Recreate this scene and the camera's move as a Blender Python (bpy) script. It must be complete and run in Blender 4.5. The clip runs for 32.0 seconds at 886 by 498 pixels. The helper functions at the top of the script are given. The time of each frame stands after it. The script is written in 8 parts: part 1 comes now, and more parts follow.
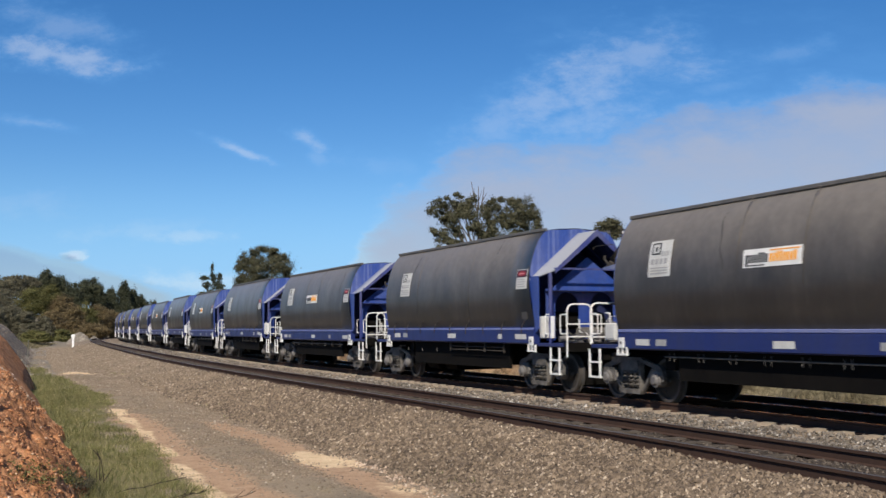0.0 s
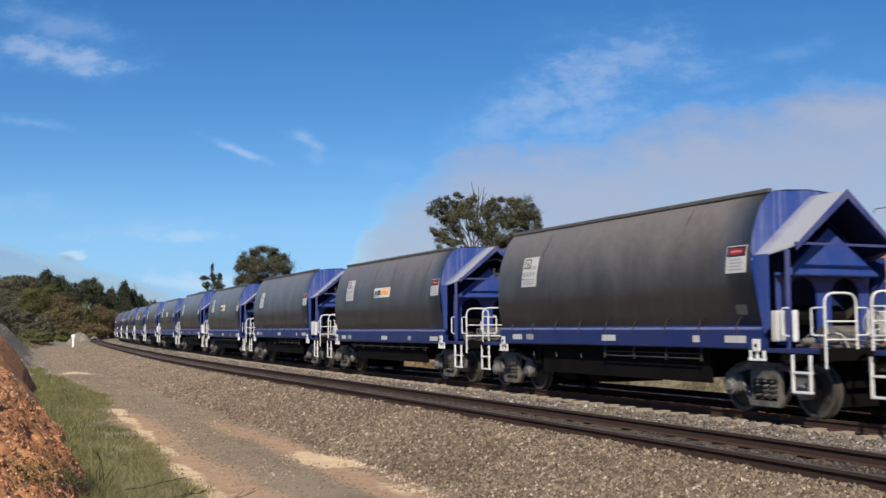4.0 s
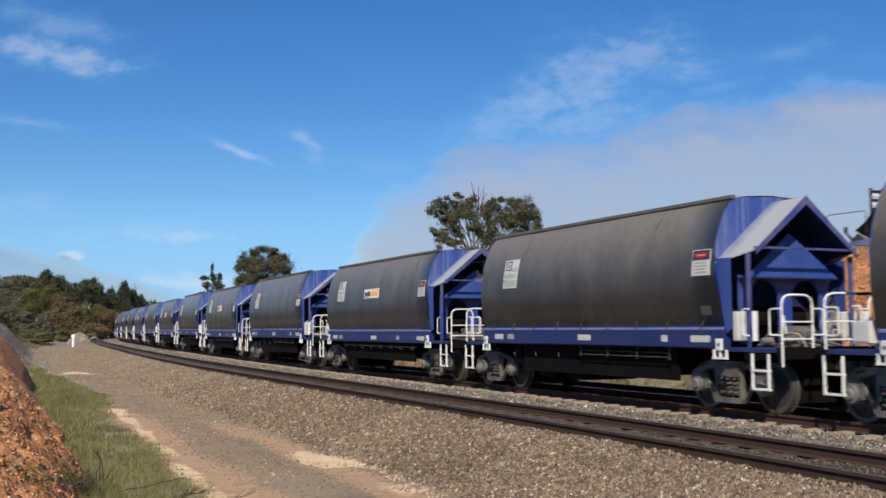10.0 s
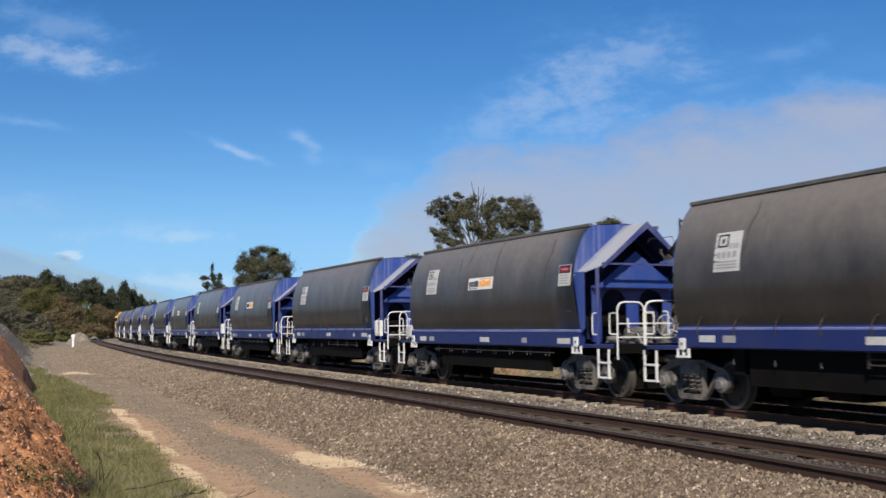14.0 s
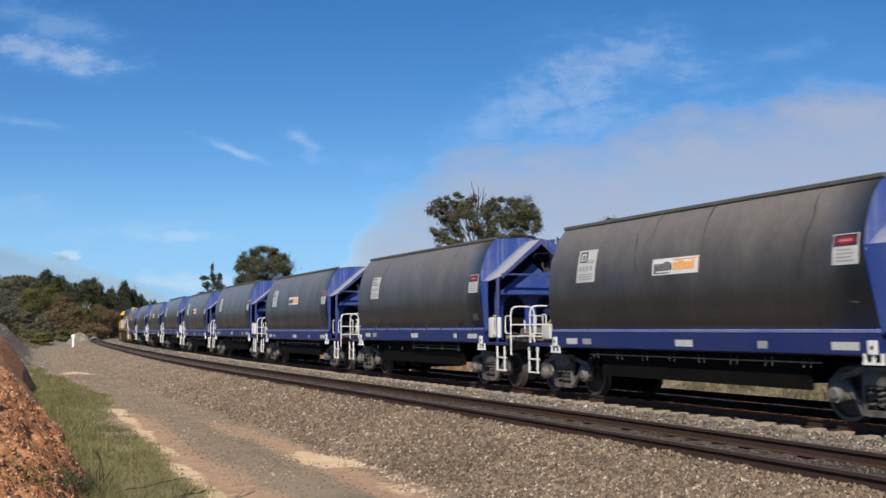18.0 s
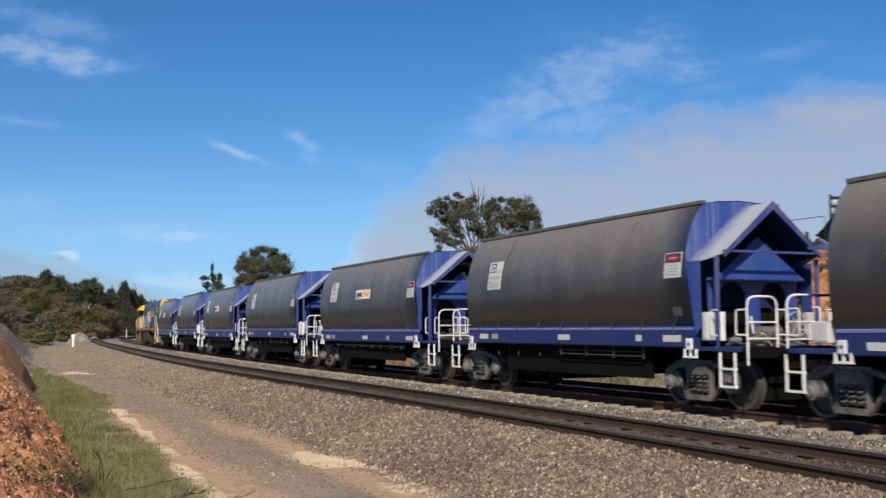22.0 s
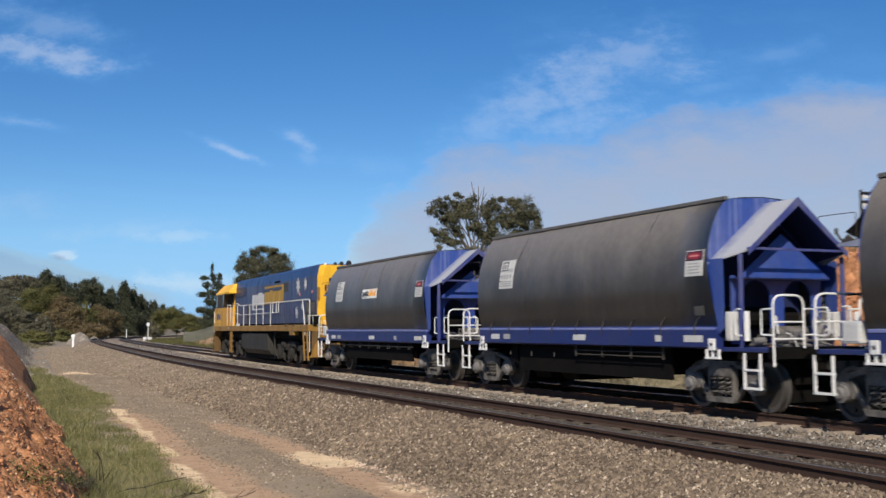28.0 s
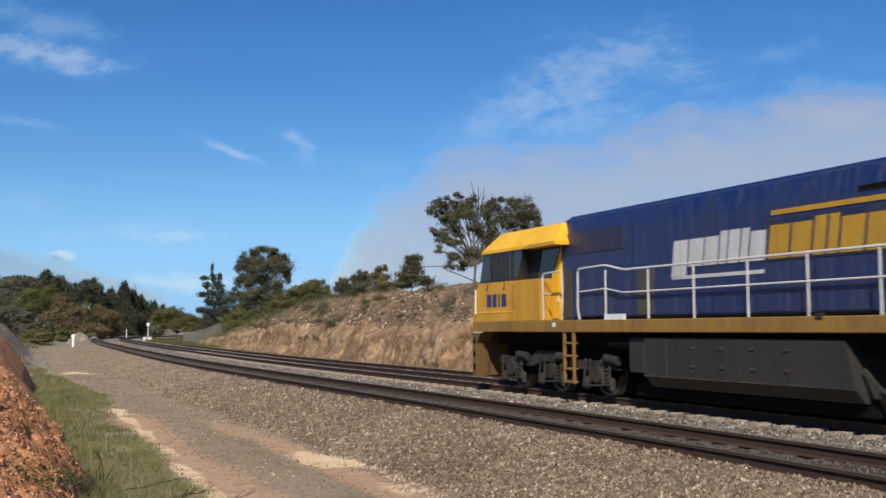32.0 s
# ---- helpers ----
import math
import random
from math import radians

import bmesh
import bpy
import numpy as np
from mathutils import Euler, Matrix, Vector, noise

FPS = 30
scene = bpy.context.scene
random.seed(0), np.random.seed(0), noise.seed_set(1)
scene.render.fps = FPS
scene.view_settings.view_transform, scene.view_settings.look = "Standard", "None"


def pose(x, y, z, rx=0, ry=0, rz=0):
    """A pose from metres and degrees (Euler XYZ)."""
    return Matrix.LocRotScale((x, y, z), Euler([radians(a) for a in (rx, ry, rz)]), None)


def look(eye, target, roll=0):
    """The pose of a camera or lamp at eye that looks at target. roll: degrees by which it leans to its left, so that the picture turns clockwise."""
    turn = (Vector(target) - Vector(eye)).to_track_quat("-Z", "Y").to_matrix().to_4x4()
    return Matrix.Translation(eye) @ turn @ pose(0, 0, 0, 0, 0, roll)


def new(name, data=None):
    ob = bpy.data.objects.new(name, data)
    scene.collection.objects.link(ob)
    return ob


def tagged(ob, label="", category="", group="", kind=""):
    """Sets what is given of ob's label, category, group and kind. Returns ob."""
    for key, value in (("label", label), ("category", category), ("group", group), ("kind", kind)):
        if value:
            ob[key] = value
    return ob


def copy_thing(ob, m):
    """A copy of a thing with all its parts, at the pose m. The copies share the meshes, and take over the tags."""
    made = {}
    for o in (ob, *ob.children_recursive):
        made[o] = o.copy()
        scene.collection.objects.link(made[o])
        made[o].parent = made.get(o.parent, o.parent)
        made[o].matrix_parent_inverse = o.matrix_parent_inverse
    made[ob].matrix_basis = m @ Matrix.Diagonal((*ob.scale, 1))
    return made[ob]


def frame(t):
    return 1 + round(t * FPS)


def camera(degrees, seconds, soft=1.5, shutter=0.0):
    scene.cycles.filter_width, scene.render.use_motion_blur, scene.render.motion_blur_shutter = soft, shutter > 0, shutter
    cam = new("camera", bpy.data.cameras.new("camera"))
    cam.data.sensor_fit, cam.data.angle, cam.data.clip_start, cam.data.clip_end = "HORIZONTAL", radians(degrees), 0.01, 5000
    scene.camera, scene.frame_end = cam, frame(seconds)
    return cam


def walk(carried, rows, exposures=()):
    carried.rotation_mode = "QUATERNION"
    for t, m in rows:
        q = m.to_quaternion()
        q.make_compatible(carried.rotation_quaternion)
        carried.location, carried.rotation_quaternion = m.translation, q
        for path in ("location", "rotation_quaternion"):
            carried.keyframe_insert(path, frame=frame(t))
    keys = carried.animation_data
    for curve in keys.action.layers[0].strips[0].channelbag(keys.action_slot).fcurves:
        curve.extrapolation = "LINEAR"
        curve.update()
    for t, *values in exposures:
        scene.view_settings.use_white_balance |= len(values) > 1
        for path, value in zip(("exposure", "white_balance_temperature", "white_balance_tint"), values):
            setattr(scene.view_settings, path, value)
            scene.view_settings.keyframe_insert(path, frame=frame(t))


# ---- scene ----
CAM_H, TILT, ROLL = 1.587, 4.415, -0.288
cam = camera(46.9, 32.0, soft=1.5, shutter=0.25)
CAM_POSE = pose(0, 0, CAM_H, 90 + TILT) @ pose(0, 0, 0, 0, 0, ROLL)
walk(cam, [(0.0, CAM_POSE), (32.0, CAM_POSE)], exposures=[(0.0, 0.12), (32.0, 0.12)])

# ---------------------------------------------------------------- light
SUN_EL, SUN_AZ = 42.5, 190.0      # azimuth clockwise from +y
world = bpy.data.worlds.new("World")
scene.world = world
world.use_nodes = True
wn = world.node_tree
wn.nodes.clear()
w_out = wn.nodes.new("ShaderNodeOutputWorld")
w_bg = wn.nodes.new("ShaderNodeBackground")
w_sky = wn.nodes.new("ShaderNodeTexSky")
w_sky.sky_type = "NISHITA"
w_sky.sun_disc = False
w_sky.sun_elevation, w_sky.sun_rotation = radians(SUN_EL), radians(SUN_AZ)
w_sky.altitude, w_sky.air_density, w_sky.dust_density, w_sky.ozone_density = 600, 1.0, 0.1, 3.0
w_bg.inputs["Strength"].default_value = 0.085
w_hue = wn.nodes.new("ShaderNodeHueSaturation")
w_hue.inputs["Saturation"].default_value = 1.3
w_tint = wn.nodes.new("ShaderNodeMix")
w_tint.data_type, w_tint.blend_type = "RGBA", "MULTIPLY"
w_tint.inputs[0].default_value, w_tint.inputs[7].default_value = 1.0, (0.89, 1.0, 1.15, 1)
wn.links.new(w_sky.outputs[0], w_hue.inputs["Color"])
wn.links.new(w_hue.outputs[0], w_tint.inputs[6])
wn.links.new(w_tint.outputs[2], w_bg.inputs[0])
wn.links.new(w_bg.outputs[0], w_out.inputs[0])

sun_data = bpy.data.lights.new("sun", "SUN")
sun_data.energy, sun_data.angle, sun_data.color = 5.0, radians(0.53), (1.0, 0.90, 0.76)
sun = new("sun", sun_data)
_e, _a = radians(SUN_EL), radians(SUN_AZ)
sun.matrix_basis = look((0, 0, 60), (-60 * math.cos(_e) * math.sin(_a), -60 * math.cos(_e) * math.cos(_a), 60 - 60 * math.sin(_e)))


# ---------------------------------------------------------------- materials
def nodes_of(name):
    m = bpy.data.materials.new(name)
    m.use_nodes = True
    return m, m.node_tree, m.node_tree.nodes["Principled BSDF"]


def tex(nt, scale, detail=4.0, rough=0.6, src="Object", stretch=None):
    co = nt.nodes.new("ShaderNodeTexCoord")
    t = nt.nodes.new("ShaderNodeTexNoise")
    t.inputs["Scale"].default_value, t.inputs["Detail"].default_value, t.inputs["Roughness"].default_value = scale, detail, rough
    if stretch:
        mp = nt.nodes.new("ShaderNodeMapping")
        mp.inputs["Scale"].default_value = stretch
        nt.links.new(co.outputs[src], mp.inputs[0])
        nt.links.new(mp.outputs[0], t.inputs["Vector"])
    else:
        nt.links.new(co.outputs[src], t.inputs["Vector"])
    return t


def ramp(nt, src, stops):
    r = nt.nodes.new("ShaderNodeValToRGB")
    while len(r.color_ramp.elements) < len(stops):
        r.color_ramp.elements.new(0.5)
    for e, (pos, col) in zip(r.color_ramp.elements, stops):
        e.position, e.color = pos, (*col, 1)
    nt.links.new(src, r.inputs[0])
    return r


def mix(nt, fac, a, b, mode="MIX"):
    m = nt.nodes.new("ShaderNodeMix")
    m.data_type, m.blend_type = "RGBA", mode
    for sock, v in ((m.inputs[0], fac), (m.inputs[6], a), (m.inputs[7], b)):
        if hasattr(v, "is_output"):
            nt.links.new(v, sock)
        else:
            sock.default_value = v if isinstance(v, (int, float)) else (*v, 1)
    return m.outputs[2]


def bump(nt, bsdf, src, strength, dist):
    b = nt.nodes.new("ShaderNodeBump")
    b.inputs["Strength"].default_value, b.inputs["Distance"].default_value = strength, dist
    nt.links.new(src, b.inputs["Height"])
    nt.links.new(b.outputs[0], bsdf.inputs["Normal"])


def paint(name, col, rough=0.45, metal=0.0, dirt=(0.16, 0.13, 0.1), amount=0.35, grain=2.0, streak=True, spec=0.5, coat=0.0, runs=None, dust=None):
    """Coated metal with dust and vertical streaks."""
    m, nt, bsdf = nodes_of(name)
    t1 = tex(nt, grain, 5, 0.65, stretch=(1, 1, 0.25) if streak else None)
    t2 = tex(nt, grain * 9, 3, 0.6)
    f1 = ramp(nt, t1.outputs[0], [(0.42, (0, 0, 0)), (0.75, (amount, amount, amount))])
    c1 = mix(nt, f1.outputs[0], col, dirt)
    if runs:
        t3 = tex(nt, 9.0, 4, 0.7, stretch=(1, 1, 0.035))
        f3 = ramp(nt, t3.outputs[0], [(0.52, (0, 0, 0)), (0.78, (runs[3],) * 3)])
        c1 = mix(nt, f3.outputs[0], c1, runs[:3])
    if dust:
        # pale tone growing with height: shoulder dust and painted sky sheen, in uneven drifts
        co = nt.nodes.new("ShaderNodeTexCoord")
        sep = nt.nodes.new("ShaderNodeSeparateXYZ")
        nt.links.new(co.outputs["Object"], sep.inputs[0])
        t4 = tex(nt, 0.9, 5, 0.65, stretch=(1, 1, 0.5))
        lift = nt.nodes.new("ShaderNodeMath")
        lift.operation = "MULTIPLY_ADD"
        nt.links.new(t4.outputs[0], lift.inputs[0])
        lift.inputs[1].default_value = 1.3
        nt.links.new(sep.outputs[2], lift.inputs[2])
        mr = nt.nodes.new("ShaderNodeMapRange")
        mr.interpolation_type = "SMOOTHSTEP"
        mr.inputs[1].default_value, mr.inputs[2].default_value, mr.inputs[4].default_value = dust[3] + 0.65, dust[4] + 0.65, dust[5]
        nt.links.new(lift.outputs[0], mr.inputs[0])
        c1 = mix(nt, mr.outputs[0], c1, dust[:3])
    c2 = mix(nt, 0.25, c1, t2.outputs[0], "OVERLAY")
    nt.links.new(c2, bsdf.inputs["Base Color"])
    rr = ramp(nt, t1.outputs[0], [(0.3, (rough, rough, rough)), (0.8, (min(1, rough + 0.25),) * 3)])
    nt.links.new(rr.outputs[0], bsdf.inputs["Roughness"])
    bsdf.inputs["Metallic"].default_value = metal
    bsdf.inputs["Specular IOR Level"].default_value = spec
    bsdf.inputs["Coat Weight"].default_value, bsdf.inputs["Coat Roughness"].default_value = coat, 0.22
    bump(nt, bsdf, t2.outputs[0], 0.12, 0.01)
    return m


def grit(name, stops, scale, rough=0.9, fine=30.0, height=0.02):
    """Loose natural surface: broad patches and fine grain."""
    m, nt, bsdf = nodes_of(name)
    t1, t2 = tex(nt, scale, 6, 0.65), tex(nt, fine, 4, 0.7)
    c = ramp(nt, t1.outputs[0], stops)
    c2 = mix(nt, 0.55, c.outputs[0], t2.outputs[0], "OVERLAY")
    nt.links.new(c2, bsdf.inputs["Base Color"])
    bsdf.inputs["Roughness"].default_value = rough
    bsdf.inputs["Specular IOR Level"].default_value = 0.15
    bump(nt, bsdf, t2.outputs[0], 0.7, height)
    return m


def earth(name, stops, scale, crease, fine, height, dark=0.5):
    """Weathered ground: broad tones, pebbly cells and darker creases between them."""
    m, nt, bsdf = nodes_of(name)
    t1, t2 = tex(nt, scale, 7, 0.7), tex(nt, fine * 2.5, 5, 0.75)
    co = nt.nodes.new("ShaderNodeTexCoord")
    wob = mix(nt, 0.12, co.outputs["Object"], t1.outputs["Color"], "ADD")
    vo = nt.nodes.new("ShaderNodeTexVoronoi")
    vo.inputs["Scale"].default_value = fine
    nt.links.new(wob, vo.inputs["Vector"])
    v2 = nt.nodes.new("ShaderNodeTexVoronoi")
    v2.feature = "DISTANCE_TO_EDGE"
    v2.inputs["Scale"].default_value = fine
    nt.links.new(wob, v2.inputs["Vector"])
    c = ramp(nt, t1.outputs[0], stops)
    bw = nt.nodes.new("ShaderNodeRGBToBW")
    nt.links.new(vo.outputs["Color"], bw.inputs[0])
    tone = mix(nt, 0.5, c.outputs[0], bw.outputs[0], "OVERLAY")
    ed = ramp(nt, v2.outputs["Distance"], [(0.0, (dark, dark, dark)), (0.12, (0, 0, 0))])
    c2 = mix(nt, ed.outputs[0], tone, crease)
    c3 = mix(nt, 0.5, c2, t2.outputs[0], "OVERLAY")
    nt.links.new(c3, bsdf.inputs["Base Color"])
    bsdf.inputs["Roughness"].default_value = 0.93
    bsdf.inputs["Specular IOR Level"].default_value = 0.12
    hh = mix(nt, 0.5, v2.outputs["Distance"], t2.outputs[0], "ADD")
    bump(nt, bsdf, hh, 0.8, height)
    return m


def scatter_mat(name, stops, rough=0.85, trans=0.0):
    """Many small pieces, each of its own tone."""
    m, nt, bsdf = nodes_of(name)
    g = nt.nodes.new("ShaderNodeNewGeometry")
    c = ramp(nt, g.outputs["Random Per Island"], stops)
    t = tex(nt, 0.35, 3, 0.6)
    c2 = mix(nt, 0.35, c.outputs[0], t.outputs[0], "OVERLAY")
    nt.links.new(c2, bsdf.inputs["Base Color"])
    bsdf.inputs["Roughness"].default_value = rough
    bsdf.inputs["Specular IOR Level"].default_value = 0.2
    if trans:
        tl = nt.nodes.new("ShaderNodeBsdfTranslucent")
        nt.links.new(c2, tl.inputs[0])
        ms = nt.nodes.new("ShaderNodeMixShader")
        ms.inputs[0].default_value = trans
        nt.links.new(bsdf.outputs[0], ms.inputs[1])
        nt.links.new(tl.outputs[0], ms.inputs[2])
        nt.links.new(ms.outputs[0], nt.nodes["Material Output"].inputs[0])
    return m


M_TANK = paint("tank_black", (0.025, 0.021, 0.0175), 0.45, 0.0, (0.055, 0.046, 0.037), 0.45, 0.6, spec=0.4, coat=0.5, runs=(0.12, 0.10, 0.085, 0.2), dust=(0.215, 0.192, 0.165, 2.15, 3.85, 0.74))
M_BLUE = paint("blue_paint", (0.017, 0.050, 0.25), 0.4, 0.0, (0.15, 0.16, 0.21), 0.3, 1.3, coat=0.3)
# darker copy of the blue; puts the hood bay's shade into the paint
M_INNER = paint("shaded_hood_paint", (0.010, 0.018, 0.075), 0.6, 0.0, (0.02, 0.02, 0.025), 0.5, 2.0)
M_POST = paint("dust_faded_blue", (0.040, 0.052, 0.19), 0.5, 0.0, (0.16, 0.155, 0.2), 0.6, 2.5)
# pale blue paints the sky's light along the sill's top edge
M_CAP = paint("highlight_sill_cap", (0.13, 0.16, 0.36), 0.42, 0.0, (0.3, 0.3, 0.36), 0.5, 1.5)
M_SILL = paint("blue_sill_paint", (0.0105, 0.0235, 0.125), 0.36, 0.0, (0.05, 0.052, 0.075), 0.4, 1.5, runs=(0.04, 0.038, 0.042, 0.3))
M_ROOF, _nt, _b = nodes_of("dusty_hood_paint")
_t1, _t2, _t3 = tex(_nt, 1.4, 5, 0.65), tex(_nt, 7.0, 4, 0.7, stretch=(1, 1, 0.4)), tex(_nt, 40, 3, 0.6)
_co, _sp, _rnd = _nt.nodes.new("ShaderNodeTexCoord"), _nt.nodes.new("ShaderNodeSeparateXYZ"), _nt.nodes.new("ShaderNodeObjectInfo")
_nt.links.new(_co.outputs["Object"], _sp.inputs[0])
_mr = _nt.nodes.new("ShaderNodeMapRange")      # grain dust lies thickest away from the tank
_mr.inputs[1].default_value, _mr.inputs[2].default_value = 4.62, 5.25
_nt.links.new(_sp.outputs[0], _mr.inputs[0])
_ad = _nt.nodes.new("ShaderNodeMath")
_ad.operation = "MULTIPLY_ADD"
_ad.inputs[1].default_value = 0.9
_nt.links.new(_t1.outputs[0], _ad.inputs[0])
_nt.links.new(_mr.outputs[0], _ad.inputs[2])
_a2 = _nt.nodes.new("ShaderNodeMath")
_a2.operation = "MULTIPLY_ADD"
_a2.inputs[1].default_value = 0.5
_nt.links.new(_t2.outputs[0], _a2.inputs[0])
_nt.links.new(_ad.outputs[0], _a2.inputs[2])
_a3 = _nt.nodes.new("ShaderNodeMath")
_a3.operation = "MULTIPLY_ADD"
_a3.inputs[1].default_value = -0.55
_nt.links.new(_rnd.outputs["Random"], _a3.inputs[0])
_nt.links.new(_a2.outputs[0], _a3.inputs[2])
_k = ramp(_nt, _a3.outputs[0], [(0.25, (0, 0, 0)), (1.15, (1, 1, 1))])
_c = mix(_nt, _k.outputs[0], (0.05, 0.08, 0.24), (0.335, 0.345, 0.37))
_nt.links.new(mix(_nt, 0.25, _c, _t3.outputs[0], "OVERLAY"), _b.inputs["Base Color"])
_b.inputs["Roughness"].default_value = 0.6
bump(_nt, _b, _t3.outputs[0], 0.15, 0.01)
M_WHITE = paint("white_paint", (0.75, 0.75, 0.73), 0.5, 0.0, (0.3, 0.28, 0.25), 0.3, 3.0)
M_BOXGREY = paint("light_grey_paint", (0.55, 0.55, 0.53), 0.5, 0.0, (0.3, 0.27, 0.22), 0.4, 3.0)
# near-black for grimy parts and for blocks that stand in for shade
M_DARK = paint("grime_and_shade_black", (0.005, 0.0046, 0.0042), 0.8, 0.0, (0.012, 0.0105, 0.009), 0.5, 2.0, spec=0.1)
M_BOGIE = paint("dusty_bogie_steel", (0.04, 0.036, 0.032), 0.7, 0.0, (0.10, 0.085, 0.07), 0.6, 4.0, spec=0.25)
M_FRAME = paint("cast_frame_grey", (0.075, 0.069, 0.063), 0.6, 0.0, (0.235, 0.215, 0.19), 0.75, 5.0, False, spec=0.4)
M_WHEEL = paint("wheel_steel", (0.052, 0.047, 0.041), 0.5, 0.3, (0.05, 0.042, 0.035), 0.5, 4.0, spec=0.4)
M_WORNBLUE = paint("dust_washed_blue", (0.018, 0.052, 0.25), 0.42, 0.0, (0.22, 0.24, 0.36), 0.5, 1.0, coat=0.3, runs=(0.42, 0.44, 0.52, 0.4))
M_TYRE = paint("bright_tyre", (0.11, 0.102, 0.094), 0.42, 0.5, (0.07, 0.06, 0.05), 0.4, 4.0)
M_BEARING = paint("bearing_cap", (0.13, 0.125, 0.125), 0.6, 0.0, (0.27, 0.25, 0.22), 0.4, 4.0, spec=0.3)
M_RIM = paint("tank_rim", (0.09, 0.088, 0.085), 0.5, 0.0, (0.2, 0.18, 0.15), 0.4, 2.0)
M_RED = paint("red_print", (0.24, 0.02, 0.026), 0.5, amount=0.2)
M_ORANGE = paint("orange_print", (0.85, 0.36, 0.03), 0.5, amount=0.15)
M_BLACKP = paint("black_print", (0.02, 0.02, 0.022), 0.5, amount=0.1)
M_GREYP = paint("grey_print", (0.32, 0.32, 0.32), 0.5, amount=0.1)
M_LBLUE = paint("loco_blue", (0.0095, 0.020, 0.092), 0.26, 0.0, (0.045, 0.05, 0.07), 0.45, 0.9, runs=(0.13, 0.14, 0.165, 0.4))
M_YELLOW = paint("loco_yellow", (0.82, 0.45, 0.02), 0.38, 0.0, (0.33, 0.18, 0.035), 0.4, 1.2, runs=(0.27, 0.15, 0.045, 0.35))
M_DYELLOW = paint("grimy_yellow", (0.29, 0.155, 0.026), 0.5, 0.0, (0.085, 0.058, 0.035), 0.7, 1.5, runs=(0.08, 0.055, 0.035, 0.6))
M_GRIMESTEP = paint("grimy_step_yellow", (0.15, 0.082, 0.022), 0.6, 0.0, (0.05, 0.036, 0.025), 0.8, 2.5, runs=(0.04, 0.03, 0.022, 0.6))
M_CABYELLOW = paint("grimy_cab_yellow", (0.58, 0.295, 0.015), 0.4, 0.0, (0.26, 0.145, 0.03), 0.5, 1.2, runs=(0.2, 0.115, 0.04, 0.45))
M_FUEL = paint("fuel_tank_grey", (0.030, 0.028, 0.025), 0.55, 0.0, (0.065, 0.057, 0.047), 0.4, 1.5, spec=0.25)
M_SILVER = paint("silver_print", (0.52, 0.52, 0.52), 0.45, amount=0.3, runs=(0.25, 0.25, 0.26, 0.5))
M_GOLD = paint("gold_print", (0.44, 0.25, 0.018), 0.45, 0.0, (0.2, 0.11, 0.03), 0.4, 1.5, runs=(0.18, 0.1, 0.04, 0.5))
M_GLASS, _nt, _b = nodes_of("dark_cab_glass")
_b.inputs["Base Color"].default_value, _b.inputs["Roughness"].default_value = (0.02, 0.024, 0.03, 1), 0.06
M_RAIL = paint("rusty_rail", (0.058, 0.034, 0.025), 0.8, 0.0, (0.03, 0.021, 0.018), 0.5, 3.0, False, spec=0.2)
M_SPARE = paint("worn_brown_rail_head", (0.30, 0.22, 0.17), 0.25, 0.6, (0.2, 0.14, 0.1), 0.4, 3.0, False)
M_RAILTOP = paint("rail_head", (0.16, 0.15, 0.14), 0.4, 0.6, (0.09, 0.07, 0.06), 0.5, 3.0, False)
M_POLISHED = paint("polished_rail_head", (0.5, 0.46, 0.42), 0.14, 0.9, (0.3, 0.26, 0.22), 0.3, 3.0, False)
M_SLEEPER = grit("concrete_sleeper", [(0.3, (0.066, 0.054, 0.043)), (0.7, (0.125, 0.106, 0.087))], 3.0)
M_CONCRETE = grit("pale_sleeper", [(0.3, (0.24, 0.19, 0.145)), (0.7, (0.38, 0.32, 0.25))], 4.0)
M_BALLAST = earth("ballast_bed", [(0.3, (0.20, 0.157, 0.116)), (0.7, (0.29, 0.232, 0.172))], 1.2, (0.09, 0.07, 0.053), 14.0, 0.04, 0.4)
M_STONE = scatter_mat("ballast_stone", [(0.0, (0.075, 0.057, 0.041)), (0.5, (0.170, 0.128, 0.089)), (0.92, (0.26, 0.199, 0.139)), (1.0, (0.50, 0.41, 0.305))])
M_GREYSTONE = scatter_mat("grey_stone", [(0.0, (0.07, 0.06, 0.05)), (0.5, (0.15, 0.13, 0.108)), (0.92, (0.24, 0.212, 0.18)), (1.0, (0.52, 0.48, 0.42))])
M_OILY = grit("oil_stained_ballast", [(0.3, (0.04, 0.032, 0.026)), (0.7, (0.085, 0.068, 0.054))], 1.5, fine=22, height=0.05)
M_STONE_OILY = scatter_mat("oily_stone", [(0.0, (0.03, 0.025, 0.02)), (0.6, (0.075, 0.06, 0.048)), (1.0, (0.17, 0.14, 0.11))])
M_GROUND = grit("bare_ground", [(0.25, (0.17, 0.145, 0.11)), (0.55, (0.25, 0.21, 0.155)), (0.8, (0.20, 0.19, 0.10))], 0.35, fine=9, height=0.04)
M_ROAD, _nt, _b = nodes_of("dirt_access_way")
_t1, _t2, _t3 = tex(_nt, 1.3, 6, 0.65), tex(_nt, 24, 4, 0.7), tex(_nt, 3.2, 8, 0.72)
_base = ramp(_nt, _t1.outputs[0], [(0.3, (0.20, 0.163, 0.118)), (0.55, (0.275, 0.22, 0.155)), (0.8, (0.235, 0.20, 0.12))])
_rut = ramp(_nt, _t3.outputs[0], [(0.3, (0.31, 0.20, 0.125)), (0.52, (0.41, 0.275, 0.175)), (0.7, (0.47, 0.335, 0.22))])
